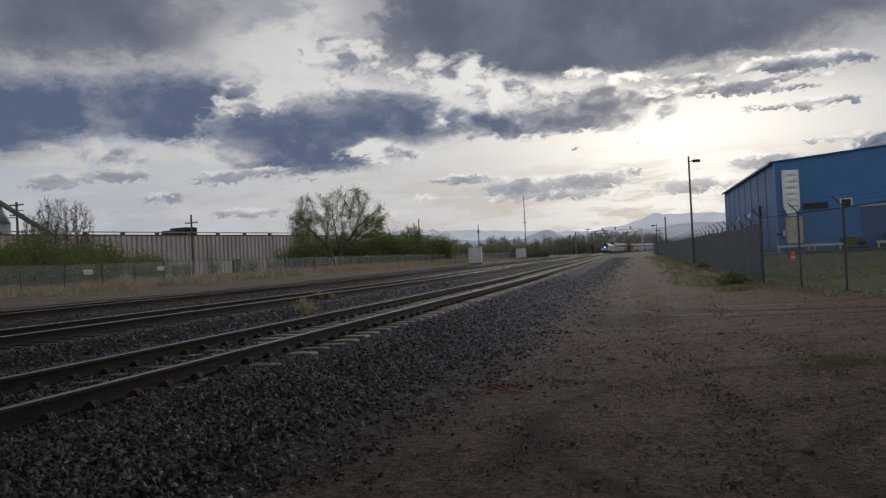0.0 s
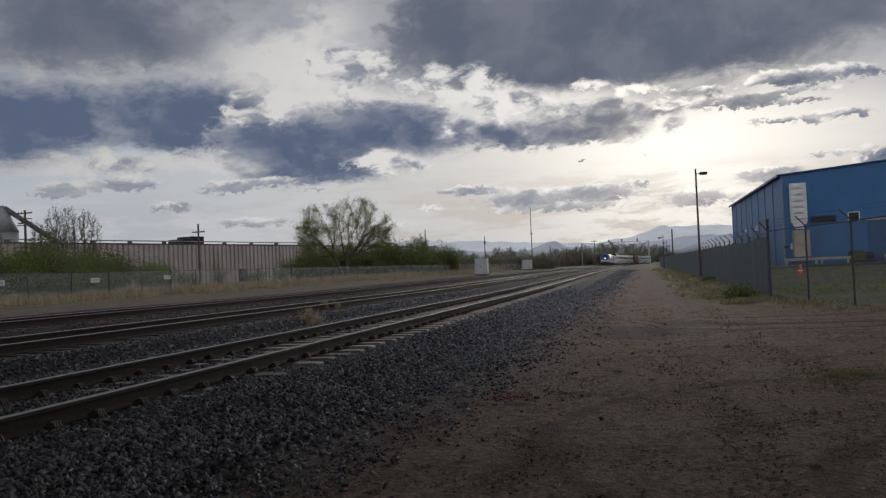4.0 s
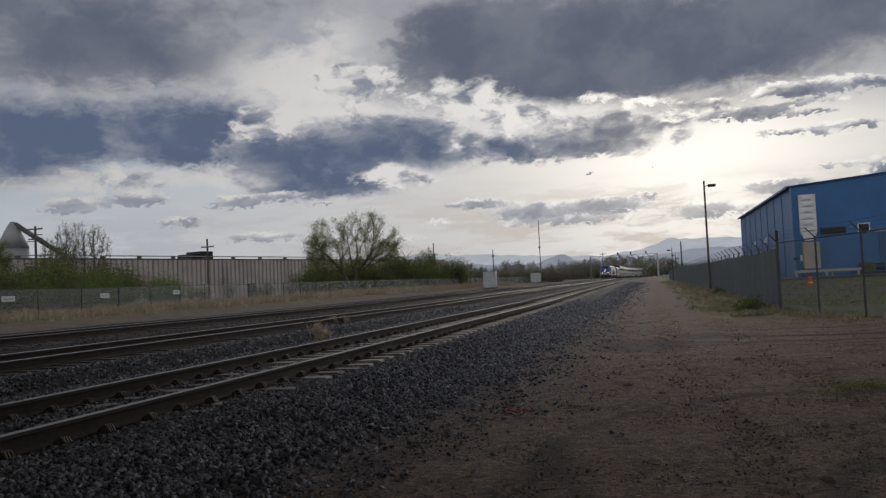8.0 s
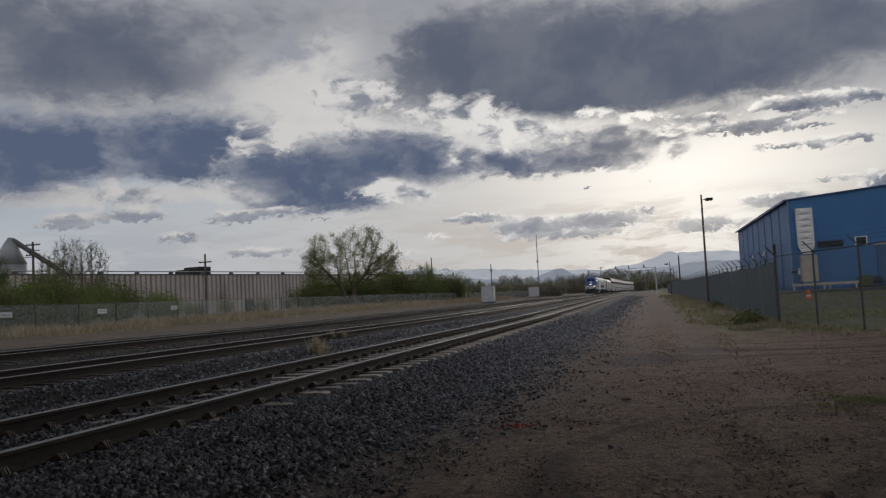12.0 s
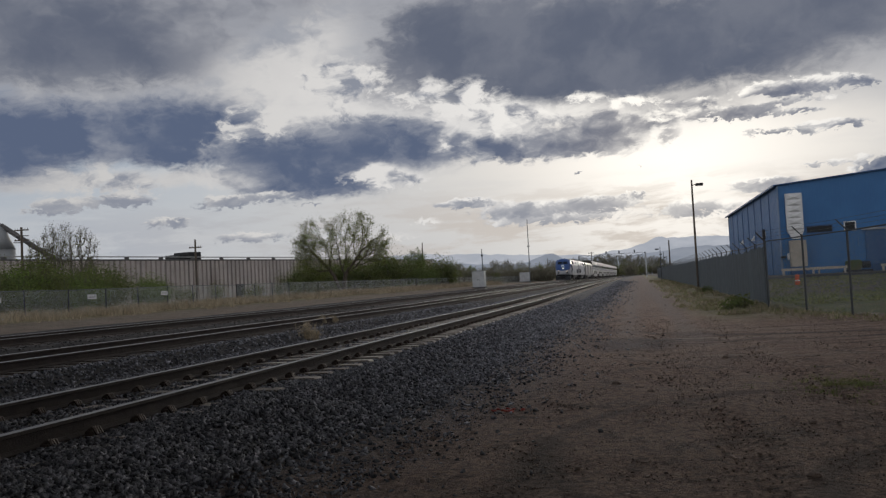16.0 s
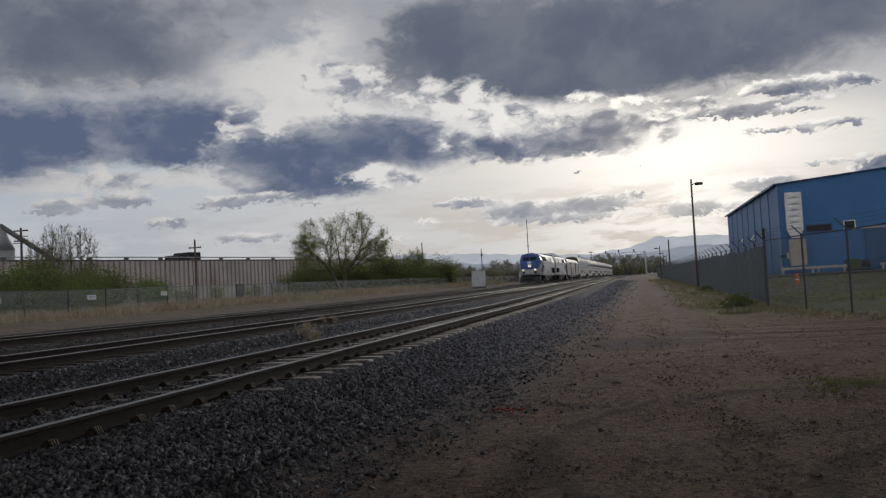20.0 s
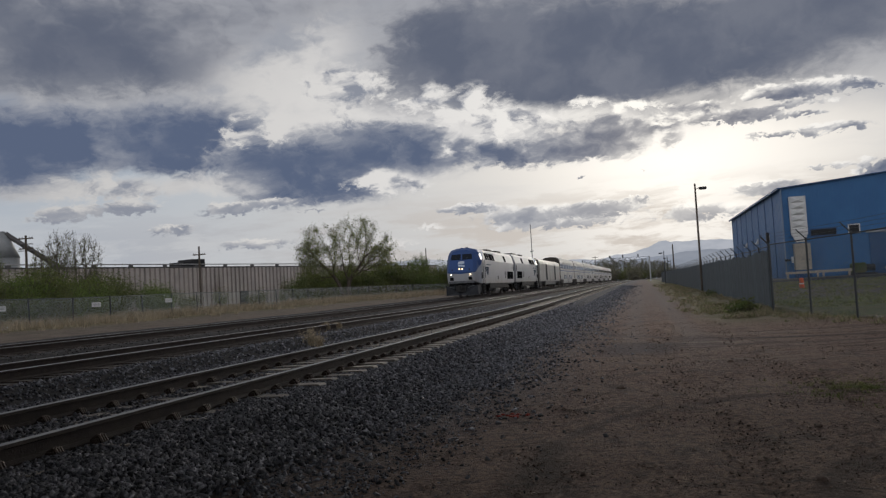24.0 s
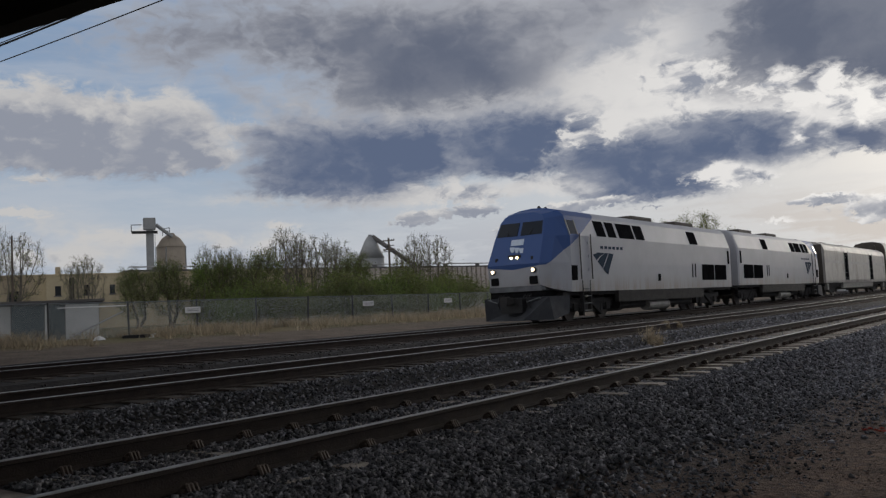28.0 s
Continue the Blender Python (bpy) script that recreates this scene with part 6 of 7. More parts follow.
def left_works():
    """Cream building, elevator tower, tanks and shed."""
    h = thing("cream_building", "low cream stucco industrial building with small dark windows", "building")
    W, D, H = 46.0, 18.0, 5.6
    g = Geo()
    g.box(0, W, 0, D, -0.5, H)
    part("wall", g, CREAM, h)
    part("roof", Geo().box(-0.1, W + 0.1, -0.1, D + 0.1, H, H + 0.14, bevel=0.03), CREAM, h, "flat roof with a plain cream edge")
    part("roof_stack", Geo().box(18.3, 18.8, 1, 1.6, H + 0.1, H + 0.95, bevel=0.03), CREAM, h)
    part("wing", Geo().box(17.4, 32.0, -2.4, 0.0, -0.5, H - 0.15, bevel=0.02), CREAM, h)
    part("wing_roof", Geo().box(17.3, 32.1, -2.5, 0.1, H - 0.15, H - 0.04), CREAM, h)
    for x, z0, w_, hh in ((18.2, 3.45, 0.55, 0.95), (20.85, 3.45, 0.55, 1.0), (23.3, 3.5, 0.5, 0.9), (14.0, 3.0, 0.9, 1.1), (28.0, 3.4, 0.75, 1.1)):
        y = -2.45 if 17.4 < x < 32 else -0.05
        wd = part("window", Geo().box(x, x + w_, y, y + 0.08, z0, z0 + hh), WINDOW, h)
        part("window_sill", Geo().box(x - 0.1, x + w_ + 0.1, y - 0.08, y + 0.05, z0 - 0.12, z0), WARE_ROOF, wd)
    part("door_strip", Geo().box(19.5, 19.95, -2.46, -2.38, 2.98, H - 0.4), BLACK, h, "dark tall opening")
    part("loading_shelf", Geo().box(17.2, 22.6, -3.3, -2.4, 2.82, 2.95, bevel=0.02), WARE_ROOF, h)
    px, py = polar(-72, 96)
    h.matrix_basis = pose(px, py, 0.5, 0, 0, 62)
    t = thing("elevator_tower", "tall grey grain elevator tower with a head house", "tower")
    part("leg", Geo().box(-0.45, 0.45, -0.45, 0.45, -0.3, 12.2, bevel=0.03), SILO, t)
    part("head_house", Geo().box(-0.75, 0.7, -0.65, 0.65, 11.7, 13.1, bevel=0.08), SILO, t)
    part("platform", Geo().box(-2.1, 0.9, -1.0, 1.0, 11.3, 11.45), BLACK, t)
    part("platform_rail", Geo().tube((-2.1, -0.9, 12.2), (-0.9, -0.9, 12.2), 0.05).tube((-2.1, -0.9, 11.4), (-2.1, -0.9, 12.2), 0.05), BLACK, t)
    part("spout", Geo().tube((0.7, 0, 12.3), (2.6, 0.2, 10.8), 0.22, n=10), SILO, t, "sloping spout to the tank")
    part("ladder", Geo().box(0.56, 0.62, -0.3, 0.3, 0, 11.5), BLACK, t)
    px, py = polar(-55.4, 108)
    t.matrix_basis = pose(px, py, 0.45, 0, 0, 55)
    t = thing("grain_tank", "tan steel grain tank with a domed top beside the tower", "tank")
    part("shell", Geo().turned([(1.8, -0.2), (1.82, 3.0), (1.8, 3.05), (1.82, 6.0), (1.8, 6.05), (1.8, 9.6)], n=28), TAN_SILO, t, smooth=True)
    part("dome", Geo().turned([(1.86, 9.6), (1.1, 10.75), (0.5, 11.2), (0.4, 11.4), (0.02, 11.45)], n=28), TAN_SILO, t)
    part("roof_rail", Geo().tube((-0.7, -0.7, 11.1), (-0.7, -0.7, 12.0), 0.04).tube((0.7, -0.7, 11.1), (0.7, -0.7, 12.0), 0.04).tube((-0.7, -0.7, 12.0), (0.7, -0.7, 12.0), 0.04).tube((-0.7, -0.7, 11.6), (0.7, -0.7, 11.6), 0.04), BLACK, t)
    for i in range(4):
        w = i * math.pi / 2 + 0.6
        part("stiffener", Geo().box(1.8 * math.cos(w) - 0.06, 1.8 * math.cos(w) + 0.06, 1.8 * math.sin(w) - 0.06, 1.8 * math.sin(w) + 0.06, 0, 9.6), SILO, t)
    px, py = polar(-54.1, 110)
    t.matrix_basis = pose(px, py, 0.45)
    t = thing("storage_silo", "pale steel silo with a conical roof behind the shrubs", "silo")
    part("shell", Geo().turned([(1.95, -0.2), (1.97, 3), (1.95, 3.05), (1.97, 6), (1.95, 6.05), (1.95, 8.2)], n=28), SILO, t, smooth=True)
    part("cone", Geo().turned([(2.02, 8.2), (1.0, 10.5), (0.5, 11.4), (0.35, 11.45), (0.35, 11.7), (0.02, 11.75)], n=28), SILO, t, smooth=True)
    part("conveyor", Geo().tube((0.3, -0.2, 11.4), (9.5, -3.0, 4.2), 0.33, n=8), WARE_ROOF, t, "dark sloping conveyor")
    part("catwalk", Geo().tube((1.6, -1.2, 9.0), (3.4, -1.6, 9.0), 0.06).tube((1.6, -1.2, 9.9), (3.4, -1.6, 9.9), 0.06), WARE_ROOF, t)
    px, py = polar(-41.0, 124)
    t.matrix_basis = pose(px, py, 0.45, 0, 0, 45)
    s = thing("fence_shed", "long low shed of dark green and white panels behind the fence", "shed")
    part("back_wall", Geo().box(0, 7, 0.5, 2.6, 0, 1.5), WARE_ROOF, s)
    for x0, x1, mm in ((0, 2.55, SLAT), (2.6, 2.95, WHITE_PANEL), (3.0, 3.42, SLAT), (3.46, 3.82, WHITE_PANEL), (3.86, 4.98, SLAT), (5.02, 5.12, WHITE_PANEL), (5.16, 5.72, SLAT), (5.76, 6.98, WHITE_PANEL)):
        part("front_panel", Geo().box(x0, x1, 0.38, 0.5, 0.0, 1.42, bevel=0.01), mm, s)
    part("roof", Geo().box(-0.2, 7.2, 0.2, 2.8, 1.5, 1.6, bevel=0.02), WARE_ROOF, s)
    px, py = polar(-58.5, 36)
    a = radians(61)
    s.matrix_basis = pose(px - 7 * math.cos(a), py - 7 * math.sin(a), land(px, py) - 0.03, 0, 0, 61)


left_works()


# ---- line-side equipment ----
def cabinet(x, y, w, dpt, h, label):
    c = thing("relay_cabinet", label, "relay cabinet", "line-side cabinets")
    part("plinth", Geo().box(-w / 2 - 0.05, w / 2 + 0.05, -dpt / 2 - 0.05, dpt / 2 + 0.05, -0.1, 0.15), BALLAST, c)
    part("housing", Geo().box(-w / 2, w / 2, -dpt / 2, dpt / 2, 0.15, h, bevel=0.03), CABINET, c)
    part("roof", Geo().box(-w / 2 - 0.06, w / 2 + 0.06, -dpt / 2 - 0.06, dpt / 2 + 0.06, h, h + 0.07, bevel=0.02), CABINET, c)
    for s in (-1, 1):
        d = part("door", Geo().box(min(s * 0.02, s * w / 2 - s * 0.04), max(s * 0.02, s * w / 2 - s * 0.04), -dpt / 2 - 0.02, -dpt / 2, 0.22, h - 0.08), CABINET, c)
        part("handle", Geo().box(s * 0.08 - 0.02, s * 0.08 + 0.02, -dpt / 2 - 0.05, -dpt / 2 - 0.02, h * 0.45, h * 0.55), BLACK, d)
    c.matrix_basis = pose(x, y, land(x, y) + 0.02)


cabinet(-19.5, 104.0, 1.55, 1.1, 2.05, "silver relay cabinet beside the main track")
cabinet(-22.6, 172.0, 2.1, 1.3, 2.0, "silver relay cabinet farther along the main track")


def mast(name, az, dist, top_el, r, label, cat, mat, arms=(), group="", lamp=0):
    x, y = polar(az, dist)
    z = land(x, y)
    H = EYE + dist * math.tan(radians(top_el)) - z
    t = thing(name, label, cat, group)
    part("pole", Geo().tube((0, 0, -0.4), (0, 0, H), r, r * 0.7, n=10), mat, t)
    for dz, half in arms:
        part("crossarm", Geo().box(-half, half, -0.06, 0.06, H - dz - 0.06, H - dz + 0.06), mat, t)
        for q in (-0.9, -0.5, 0.5, 0.9):
            part("insulator", Geo().turned([(0.02, 0), (0.035, 0.04), (0.02, 0.06), (0.03, 0.09), (0.01, 0.12)], (q * half, 0, H - dz + 0.06), n=6), BLACK, t).scale = (1, 1, 1)
    if lamp:
        part("lamp_arm", Geo().tube((0, 0, H - 0.5), (lamp * 0.4, 0, H - 0.35), 0.035), mat, t)
        part("lamp_head", Geo().box(*sorted((lamp * 0.3, lamp * 0.95)), -0.16, 0.16, H - 0.55, H - 0.32, bevel=0.06), BLACK, t)
    t.matrix_basis = pose(x, y, z)
    return t


mast("yard_light", 3.83, 75, 6.07, 0.105, "tall wooden pole with a floodlight beside the fence", "light pole", WOOD_POLE, lamp=1)
mast("utility_pole", 2.14, 150, 2.21, 0.15, "dark wooden utility pole beyond the fence", "utility pole", WOOD_POLE, group="utility poles")
for az, dist, el in ((1.55, 165, 1.82), (1.75, 205, 1.45), (1.95, 250, 1.2)):
    mast("street_light", az, dist, el, 0.09, "slim dark street light beside the far road", "street light", DARK_POST, group="street lights", lamp=-1)
mast("radio_mast", -7.15, 170, 4.2, 0.10, "thin tall radio mast with small crossbars", "mast", GALV, arms=((9.0, 0.35), (5.5, 0.3)))
mast("signal_mast", -10.35, 108, 2.35, 0.07, "slim dark mast beside the relay cabinet", "mast", DARK_POST, arms=((0.9, 0.12),))
mast("utility_pole", -29.5, 96, 3.87, 0.14, "wooden utility pole with a single crossarm", "utility pole", WOOD_POLE, arms=((0.9, 0.75),), group="utility poles")
mast("utility_pole", -39.75, 92, 4.9, 0.15, "wooden utility pole with two crossarms", "utility pole", WOOD_POLE, arms=((0.3, 0.8), (1.3, 0.8)), group="utility poles")
mast("utility_pole", -8.6, 230, 1.55, 0.13, "wooden utility pole among distant trees", "utility pole", WOOD_POLE, group="utility poles")
mast("utility_pole", -5.9, 240, 1.45, 0.13, "wooden utility pole among distant trees", "utility pole", WOOD_POLE, group="utility poles")
mast("utility_pole", -2.95, 250, 1.75, 0.13, "wooden utility pole with a crossarm among distant trees", "utility pole", WOOD_POLE, arms=((0.4, 0.9),), group="utility poles")
mast("utility_pole", -14.4, 160, 3.0, 0.12, "wooden utility pole behind the bushes", "utility pole", WOOD_POLE, group="utility poles")
mast("utility_pole", -63.4, 60, 5.6, 0.08, "grey wooden utility pole by the cream building", "utility pole", WOOD_POLE, group="utility poles")


def signal_bridge():
    b = thing("signal_bridge", "pale steel signal bridge spanning the tracks", "signal bridge")
    d = 290
    (x0, y0), (x1, y1) = polar(-3.79, d), polar(0.6, d)
    za, zb = land(x0, y0), EYE + d * math.tan(radians(1.52))
    for x in (x0, x1):
        part("leg", Geo().box(x - 0.2, x + 0.2, y0 - 0.2, y0 + 0.2, za - 0.4, zb), GALV if x == x0 else CABINET, b)
    for z in (zb, zb - 1.0):
        part("beam", Geo().box(x0 - 0.2, x1 + 0.2, y0 - 0.06, y0 + 0.06, z - 0.05, z + 0.05), GALV, b)
    n = 12
    for i in range(n):
        xa, xb = x0 + (x1 - x0) * i / n, x0 + (x1 - x0) * (i + 1) / n
        part("brace", Geo().tube((xa, y0, zb - (i % 2)), (xb, y0, zb - ((i + 1) % 2)), 0.05), DARK_POST, b)
    for az in (-1.97, -1.12, -0.12):
        x, y = polar(az, d)
        s = part("signal_head", Geo().box(x - 0.2, x + 0.2, y0 - 0.3, y0 - 0.1, zb + 0.1, zb + 1.0, bevel=0.06), BLACK, b, "black signal head")
        part("signal_post", Geo().tube((x, y0, zb), (x, y0, zb + 0.4), 0.07), DARK_POST, s)


signal_bridge()


# ---- overhead wires and the canopy at the camera ----
def overhead():
    ends = ((-36.0, 9.6), (13.0, 10.4))
    for k, (x, y) in enumerate(ends):
        t = thing("utility_pole", "wooden pole carrying wires across the tracks", "utility pole", "utility poles")
        z = land(x, y)
        part("pole", Geo().tube((0, 0, -0.4), (0, 0, 9.1), 0.14, 0.1, n=10), WOOD_POLE, t)
        part("crossarm", Geo().box(-0.06, 0.06, -1.2, 1.2, 8.55 - z, 8.67 - z), WOOD_POLE, t)
        t.matrix_basis = pose(x, y, z)
    for dy, z, r in ((-0.15, 7.84, 0.026), (0.1, 8.06, 0.012), (1.0, 8.12, 0.015)):
        pts = []
        for i in range(25):
            u = i / 24
            pts.append((ends[0][0] + (ends[1][0] - ends[0][0]) * u, 9.6 + 0.8 * u + dy + 0.35, z + 0.55 - 4 * 0.55 * u * (1 - u)))
        g = Geo().sweep(pts, r)
        tagged(part("overhead_wire", g, WIRE), "black overhead wire strung across the tracks", "wire", "overhead wires")


def overpass():
    """The road bridge over the tracks, under which the camera stands."""
    b = thing("road_overpass", "dark road bridge over the tracks on round piers", "bridge")
    skew = math.degrees(math.atan(0.135))
    # depth behind the camera is unseen, made wide to shade the near ground
    part("deck", Geo().box(-48, 42, -24.0, 0.0, 7.55, 7.85), BRIDGE, b)
    for y in (-23.7, -20.3, -16.9, -13.5, -10.1, -6.8, -3.5, -0.25):
        part("girder", Geo().ring([(y - 0.22, 7.0), (y + 0.22, 7.0), (y + 0.22, 7.05), (y + 0.05, 7.09), (y + 0.05, 7.5), (y + 0.22, 7.55), (y - 0.22, 7.55), (y - 0.05, 7.5), (y - 0.05, 7.09), (y - 0.22, 7.05)], -48, 42), BRIDGE, b)
        b.children[-1].matrix_basis = Matrix(((0, 1, 0, 0), (1, 0, 0, 0), (0, 0, 1, 0), (0, 0, 0, 1)))
    for y in (-24.0, -0.3):
        part("parapet", Geo().box(-48, 42, y, y + 0.3, 7.85, 8.75, bevel=0.03), BRIDGE, b)
    for x in (-31.0, 13.5):
        part("pier_cap", Geo().box(x - 0.6, x + 0.6, -23.4, -0.9, 6.3, 7.0, bevel=0.05), BRIDGE, b)
        for y in (-20.5, -13.5, -6.6):
            part("pier", Geo().turned([(0.5, -1.2), (0.5, 6.3)], (x, y, 0), n=18), BRIDGE, b, smooth=True)
    b.matrix_basis = pose(0, 10.7, -0.11, 0, 0, skew)


overpass()

overhead()


# ---- trees and shrubs ----
def grow(rng, lobes, count, step, kill, stems, lift):
    """Branches that grow towards points strewn through the crown: segments (start, end, r0, r1) and thin ends."""
    pts = []
    while len(pts) < count:
        cx, cy, cz, rx, ry, rz = lobes[rng.randrange(len(lobes))]
        q = Vector((rng.gauss(0, 1), rng.gauss(0, 1), rng.gauss(0, 1))).normalized() * rng.random() ** 0.42
        p = (cx + q.x * rx, cy + q.y * ry, cz + q.z * rz)
        if p[2] > 0.5 and noise.noise((p[0] * 0.55, p[1] * 0.55, p[2] * 0.55 + count)) > -0.22:
            pts.append(p)
    pts = np.array(pts)
    nodes, parent = [], []
    for (x0, y0), (x1, y1, z1) in stems:
        n = max(2, round(z1 / step))
        for i in range(n):
            u = i / (n - 1)
            nodes.append((x0 + (x1 - x0) * u + rng.uniform(-0.04, 0.04), y0 + (y1 - y0) * u, -0.1 + (z1 + 0.1) * u))
            parent.append(len(nodes) - 2 if i else -1)
    near, best = np.zeros(len(pts), int), np.full(len(pts), 1e9)
    done = 0
    for _ in range(90):
        arr = np.array(nodes[done:])
        if len(arr):
            d = np.linalg.norm(pts[:, None] - arr[None], axis=2)
            j = d.argmin(1)
            dd = d[np.arange(len(pts)), j]
            w = dd < best
            near[w], best[w] = j[w] + done, dd[w]
        done = len(nodes)
        keep = best > kill
        pts, near, best = pts[keep], near[keep], best[keep]
        if not len(pts):
            break
        for i in sorted(set(near.tolist())):
            o = np.array(nodes[i])
            way = pts[near == i] - o
            way = (way / np.linalg.norm(way, axis=1)[:, None]).sum(0)
            way = way / (np.linalg.norm(way) + 1e-6) + np.array([rng.uniform(-0.3, 0.3), rng.uniform(-0.3, 0.3), lift + rng.uniform(-0.2, 0.2)])
            nodes.append(tuple(o + way / np.linalg.norm(way) * step))
            parent.append(i)
    load = [0.0] * len(nodes)
    kids = [0] * len(nodes)
    for i in range(len(nodes) - 1, -1, -1):
        load[i] = max(load[i], 1.0) if not kids[i] else load[i]
        if parent[i] >= 0:
            load[parent[i]] += load[i]
            kids[parent[i]] += 1
    return [(Vector(nodes[parent[i]]), Vector(nodes[i]), load[parent[i]], load[i]) for i in range(len(nodes)) if parent[i] >= 0]


def leaves_mesh(name, rng, spots, count, size, scatter, mat):
    """Many small folded leaves round the given spots."""
    n = count
    idx = np.array([rng.randrange(len(spots)) for _ in range(n)])
    c = np.array([tuple(spots[i]) for i in idx]) + np.array([[rng.gauss(0, scatter) for _ in range(3)] for _ in range(n)])
    a = np.array([[rng.gauss(0, 1) for _ in range(3)] for _ in range(n)])
    a /= np.linalg.norm(a, axis=1)[:, None]
    b = np.cross(a, np.array([[rng.gauss(0, 1) for _ in range(3)] for _ in range(n)]))
    b /= np.linalg.norm(b, axis=1)[:, None]
    s = size * np.array([rng.uniform(0.6, 1.4) for _ in range(n)])[:, None]
    v = np.stack([c - a * s, c + b * s * 0.5, c + a * s, c - b * s * 0.5], 1).reshape(-1, 3)
    k = np.arange(n)[:, None] * 4
    tris = np.concatenate([k + np.array([[0, 1, 2]]), k + np.array([[0, 2, 3]])])
    return soup(name, v, tris, mat)


def make_tree(seed, lobes, points, step, kill, stems, trunk_r, lift, leaf, count, size, scatter, label, twigs=0, twig=0.45, bark=BARK):
    rng = random.Random(seed)
    limbs = grow(rng, lobes, points, step, kill, stems, lift)
    most = max(a for _, _, a, _ in limbs)
    thick = lambda a: max(0.0075, trunk_r * (a / most) ** 0.56)
    t = thing("tree", label, "tree", "trees")
    trunk, g = Geo(), Geo()
    for p, q, a, b in limbs:
        heavy = b > 0.30 * most / len(stems) and q.z < 3.0
        (trunk if heavy else g).tube(p, q, thick(a if heavy else b) * (1.0 if heavy else 1.12), thick(b), n=8 if heavy else 5 if thick(b) > 0.03 else 3, caps=False)
    part("trunk", trunk, bark, t)
    tagged(part("branchwork", g, bark, t), kind="stuff")
    spots = [p + (q - p) * rng.random() for p, q, a, b in limbs if b < 7]
    if twigs:
        g = Geo()
        for _ in range(twigs):
            p = spots[rng.randrange(len(spots))]
            d = Vector((rng.gauss(0, 0.6), rng.gauss(0, 0.6), rng.gauss(0.5 + lift, 0.5))).normalized()
            g.tube(p, p + d * rng.uniform(0.4, 1.2) * twig, 0.008, 0.004, n=3, caps=False)
        tagged(part("twig_growth", g, TWIG, t, "fine bare twigs"), kind="stuff")
    if count:
        ob = new("crown", leaves_mesh("crown", rng, spots, count, size, scatter, leaf))
        ob.parent = t
    return t


def set_tree(t, x, y, turn=0.0, k=1.0, sink=0.05):
    t.matrix_basis = pose(x, y, land(x, y) - sink, 0, 0, turn)
    t.scale = (k, k, k)
    return t


big = make_tree(14, [(-2.9, 0.3, 5.2, 2.7, 2.9, 3.4), (1.5, -0.2, 5.6, 3.3, 3.0, 3.8), (3.9, 0, 4.9, 2.0, 2.2, 2.1), (-4.2, 0, 4.9, 1.5, 1.8, 1.7)], 1500, 0.30, 0.42, [((0, 0), (0.3, 0.1, 2.1)), ((-0.2, 0.1), (-1.0, 0.1, 2.0))], 0.24, 0.28,
                LEAF_OLIVE, 32000, 0.058, 0.24, "broad spring tree with sparse olive-green leaves beside the warehouse", twigs=1500)
set_tree(big, *polar(-19.9, 99), 12, 1.06)
FAN = [((0, 0), (0.1, 0, 1.2)), ((0.2, 0.1), (0.9, 0.3, 1.5)), ((-0.2, 0), (-0.9, -0.2, 1.5)), ((0, -0.2), (0.2, -0.8, 1.4)), ((-0.1, 0.2), (-0.3, 0.8, 1.3))]
bare = make_tree(5, [(0, 0, 4.6, 2.5, 2.5, 3.2), (-1.0, 0, 5.3, 1.5, 1.5, 2.4), (1.4, 0.3, 4.6, 1.6, 1.6, 2.6)], 1500, 0.26, 0.32, FAN, 0.13, 0.35, LEAF_OLIVE, 3200, 0.045, 0.10,
                 "nearly bare grey spring tree with upright branches", twigs=2600, twig=0.5, bark=TWIG)
set_tree(bare, *polar(-37.3, 78), 0, 0.98)
leafy = make_tree(7, [(0, 0, 3.4, 1.9, 1.9, 3.0), (0.8, 0.2, 4.8, 1.3, 1.3, 2.1)], 700, 0.28, 0.36, FAN[:3], 0.15, 0.25, LEAF, 12000, 0.06, 0.24, "bright green young tree behind the fence", twigs=500)
set_tree(leafy, *polar(-15.1, 118), 0, 0.86)
dark = make_tree(9, [(0, 0, 4.6, 2.9, 2.9, 3.6), (-0.8, 0.4, 5.9, 2.0, 2.0, 2.4)], 900, 0.30, 0.40, FAN[:2], 0.20, 0.12, LEAF_DARK, 20000, 0.06, 0.28, "dark green spring tree behind the fence", twigs=900)
set_tree(dark, *polar(-54.3, 62), 0, 0.60)


def another(t, az, dist, turn, k, label="", group=""):
    x, y = polar(az, dist)
    c = copy_thing(t, pose(0, 0, 0))
    set_tree(c, x, y, turn, k)
    if label:
        c["label"] = label
    return c


for az, dist, turn, k in ((-38.4, 84, 60, 0.85), (-46.4, 72, 100, 1.02), (-44.9, 74, 200, 0.95), (-49.8, 76, 30, 0.8), (-64.0, 62, 70, 0.95), (-59.4, 84, 160, 0.9), (-36.3, 86, 250, 0.6), (-43.4, 80, 300, 0.95), (-51.2, 70, 20, 0.85)):
    another(bare, az, dist, turn, k)
for az, dist, turn, k in ((-56.3, 60, 40, 0.52), (-50.6, 64, 120, 0.62), (-42.3, 70, 190, 0.66), (-48.6, 66, 250, 0.7)):
    another(dark, az, dist, turn, k)
another(leafy, -16.3, 122, 90, 0.70)
another(leafy, -14.3, 126, 150, 0.66)
another(leafy, -51.9, 66, 150, 0.78)
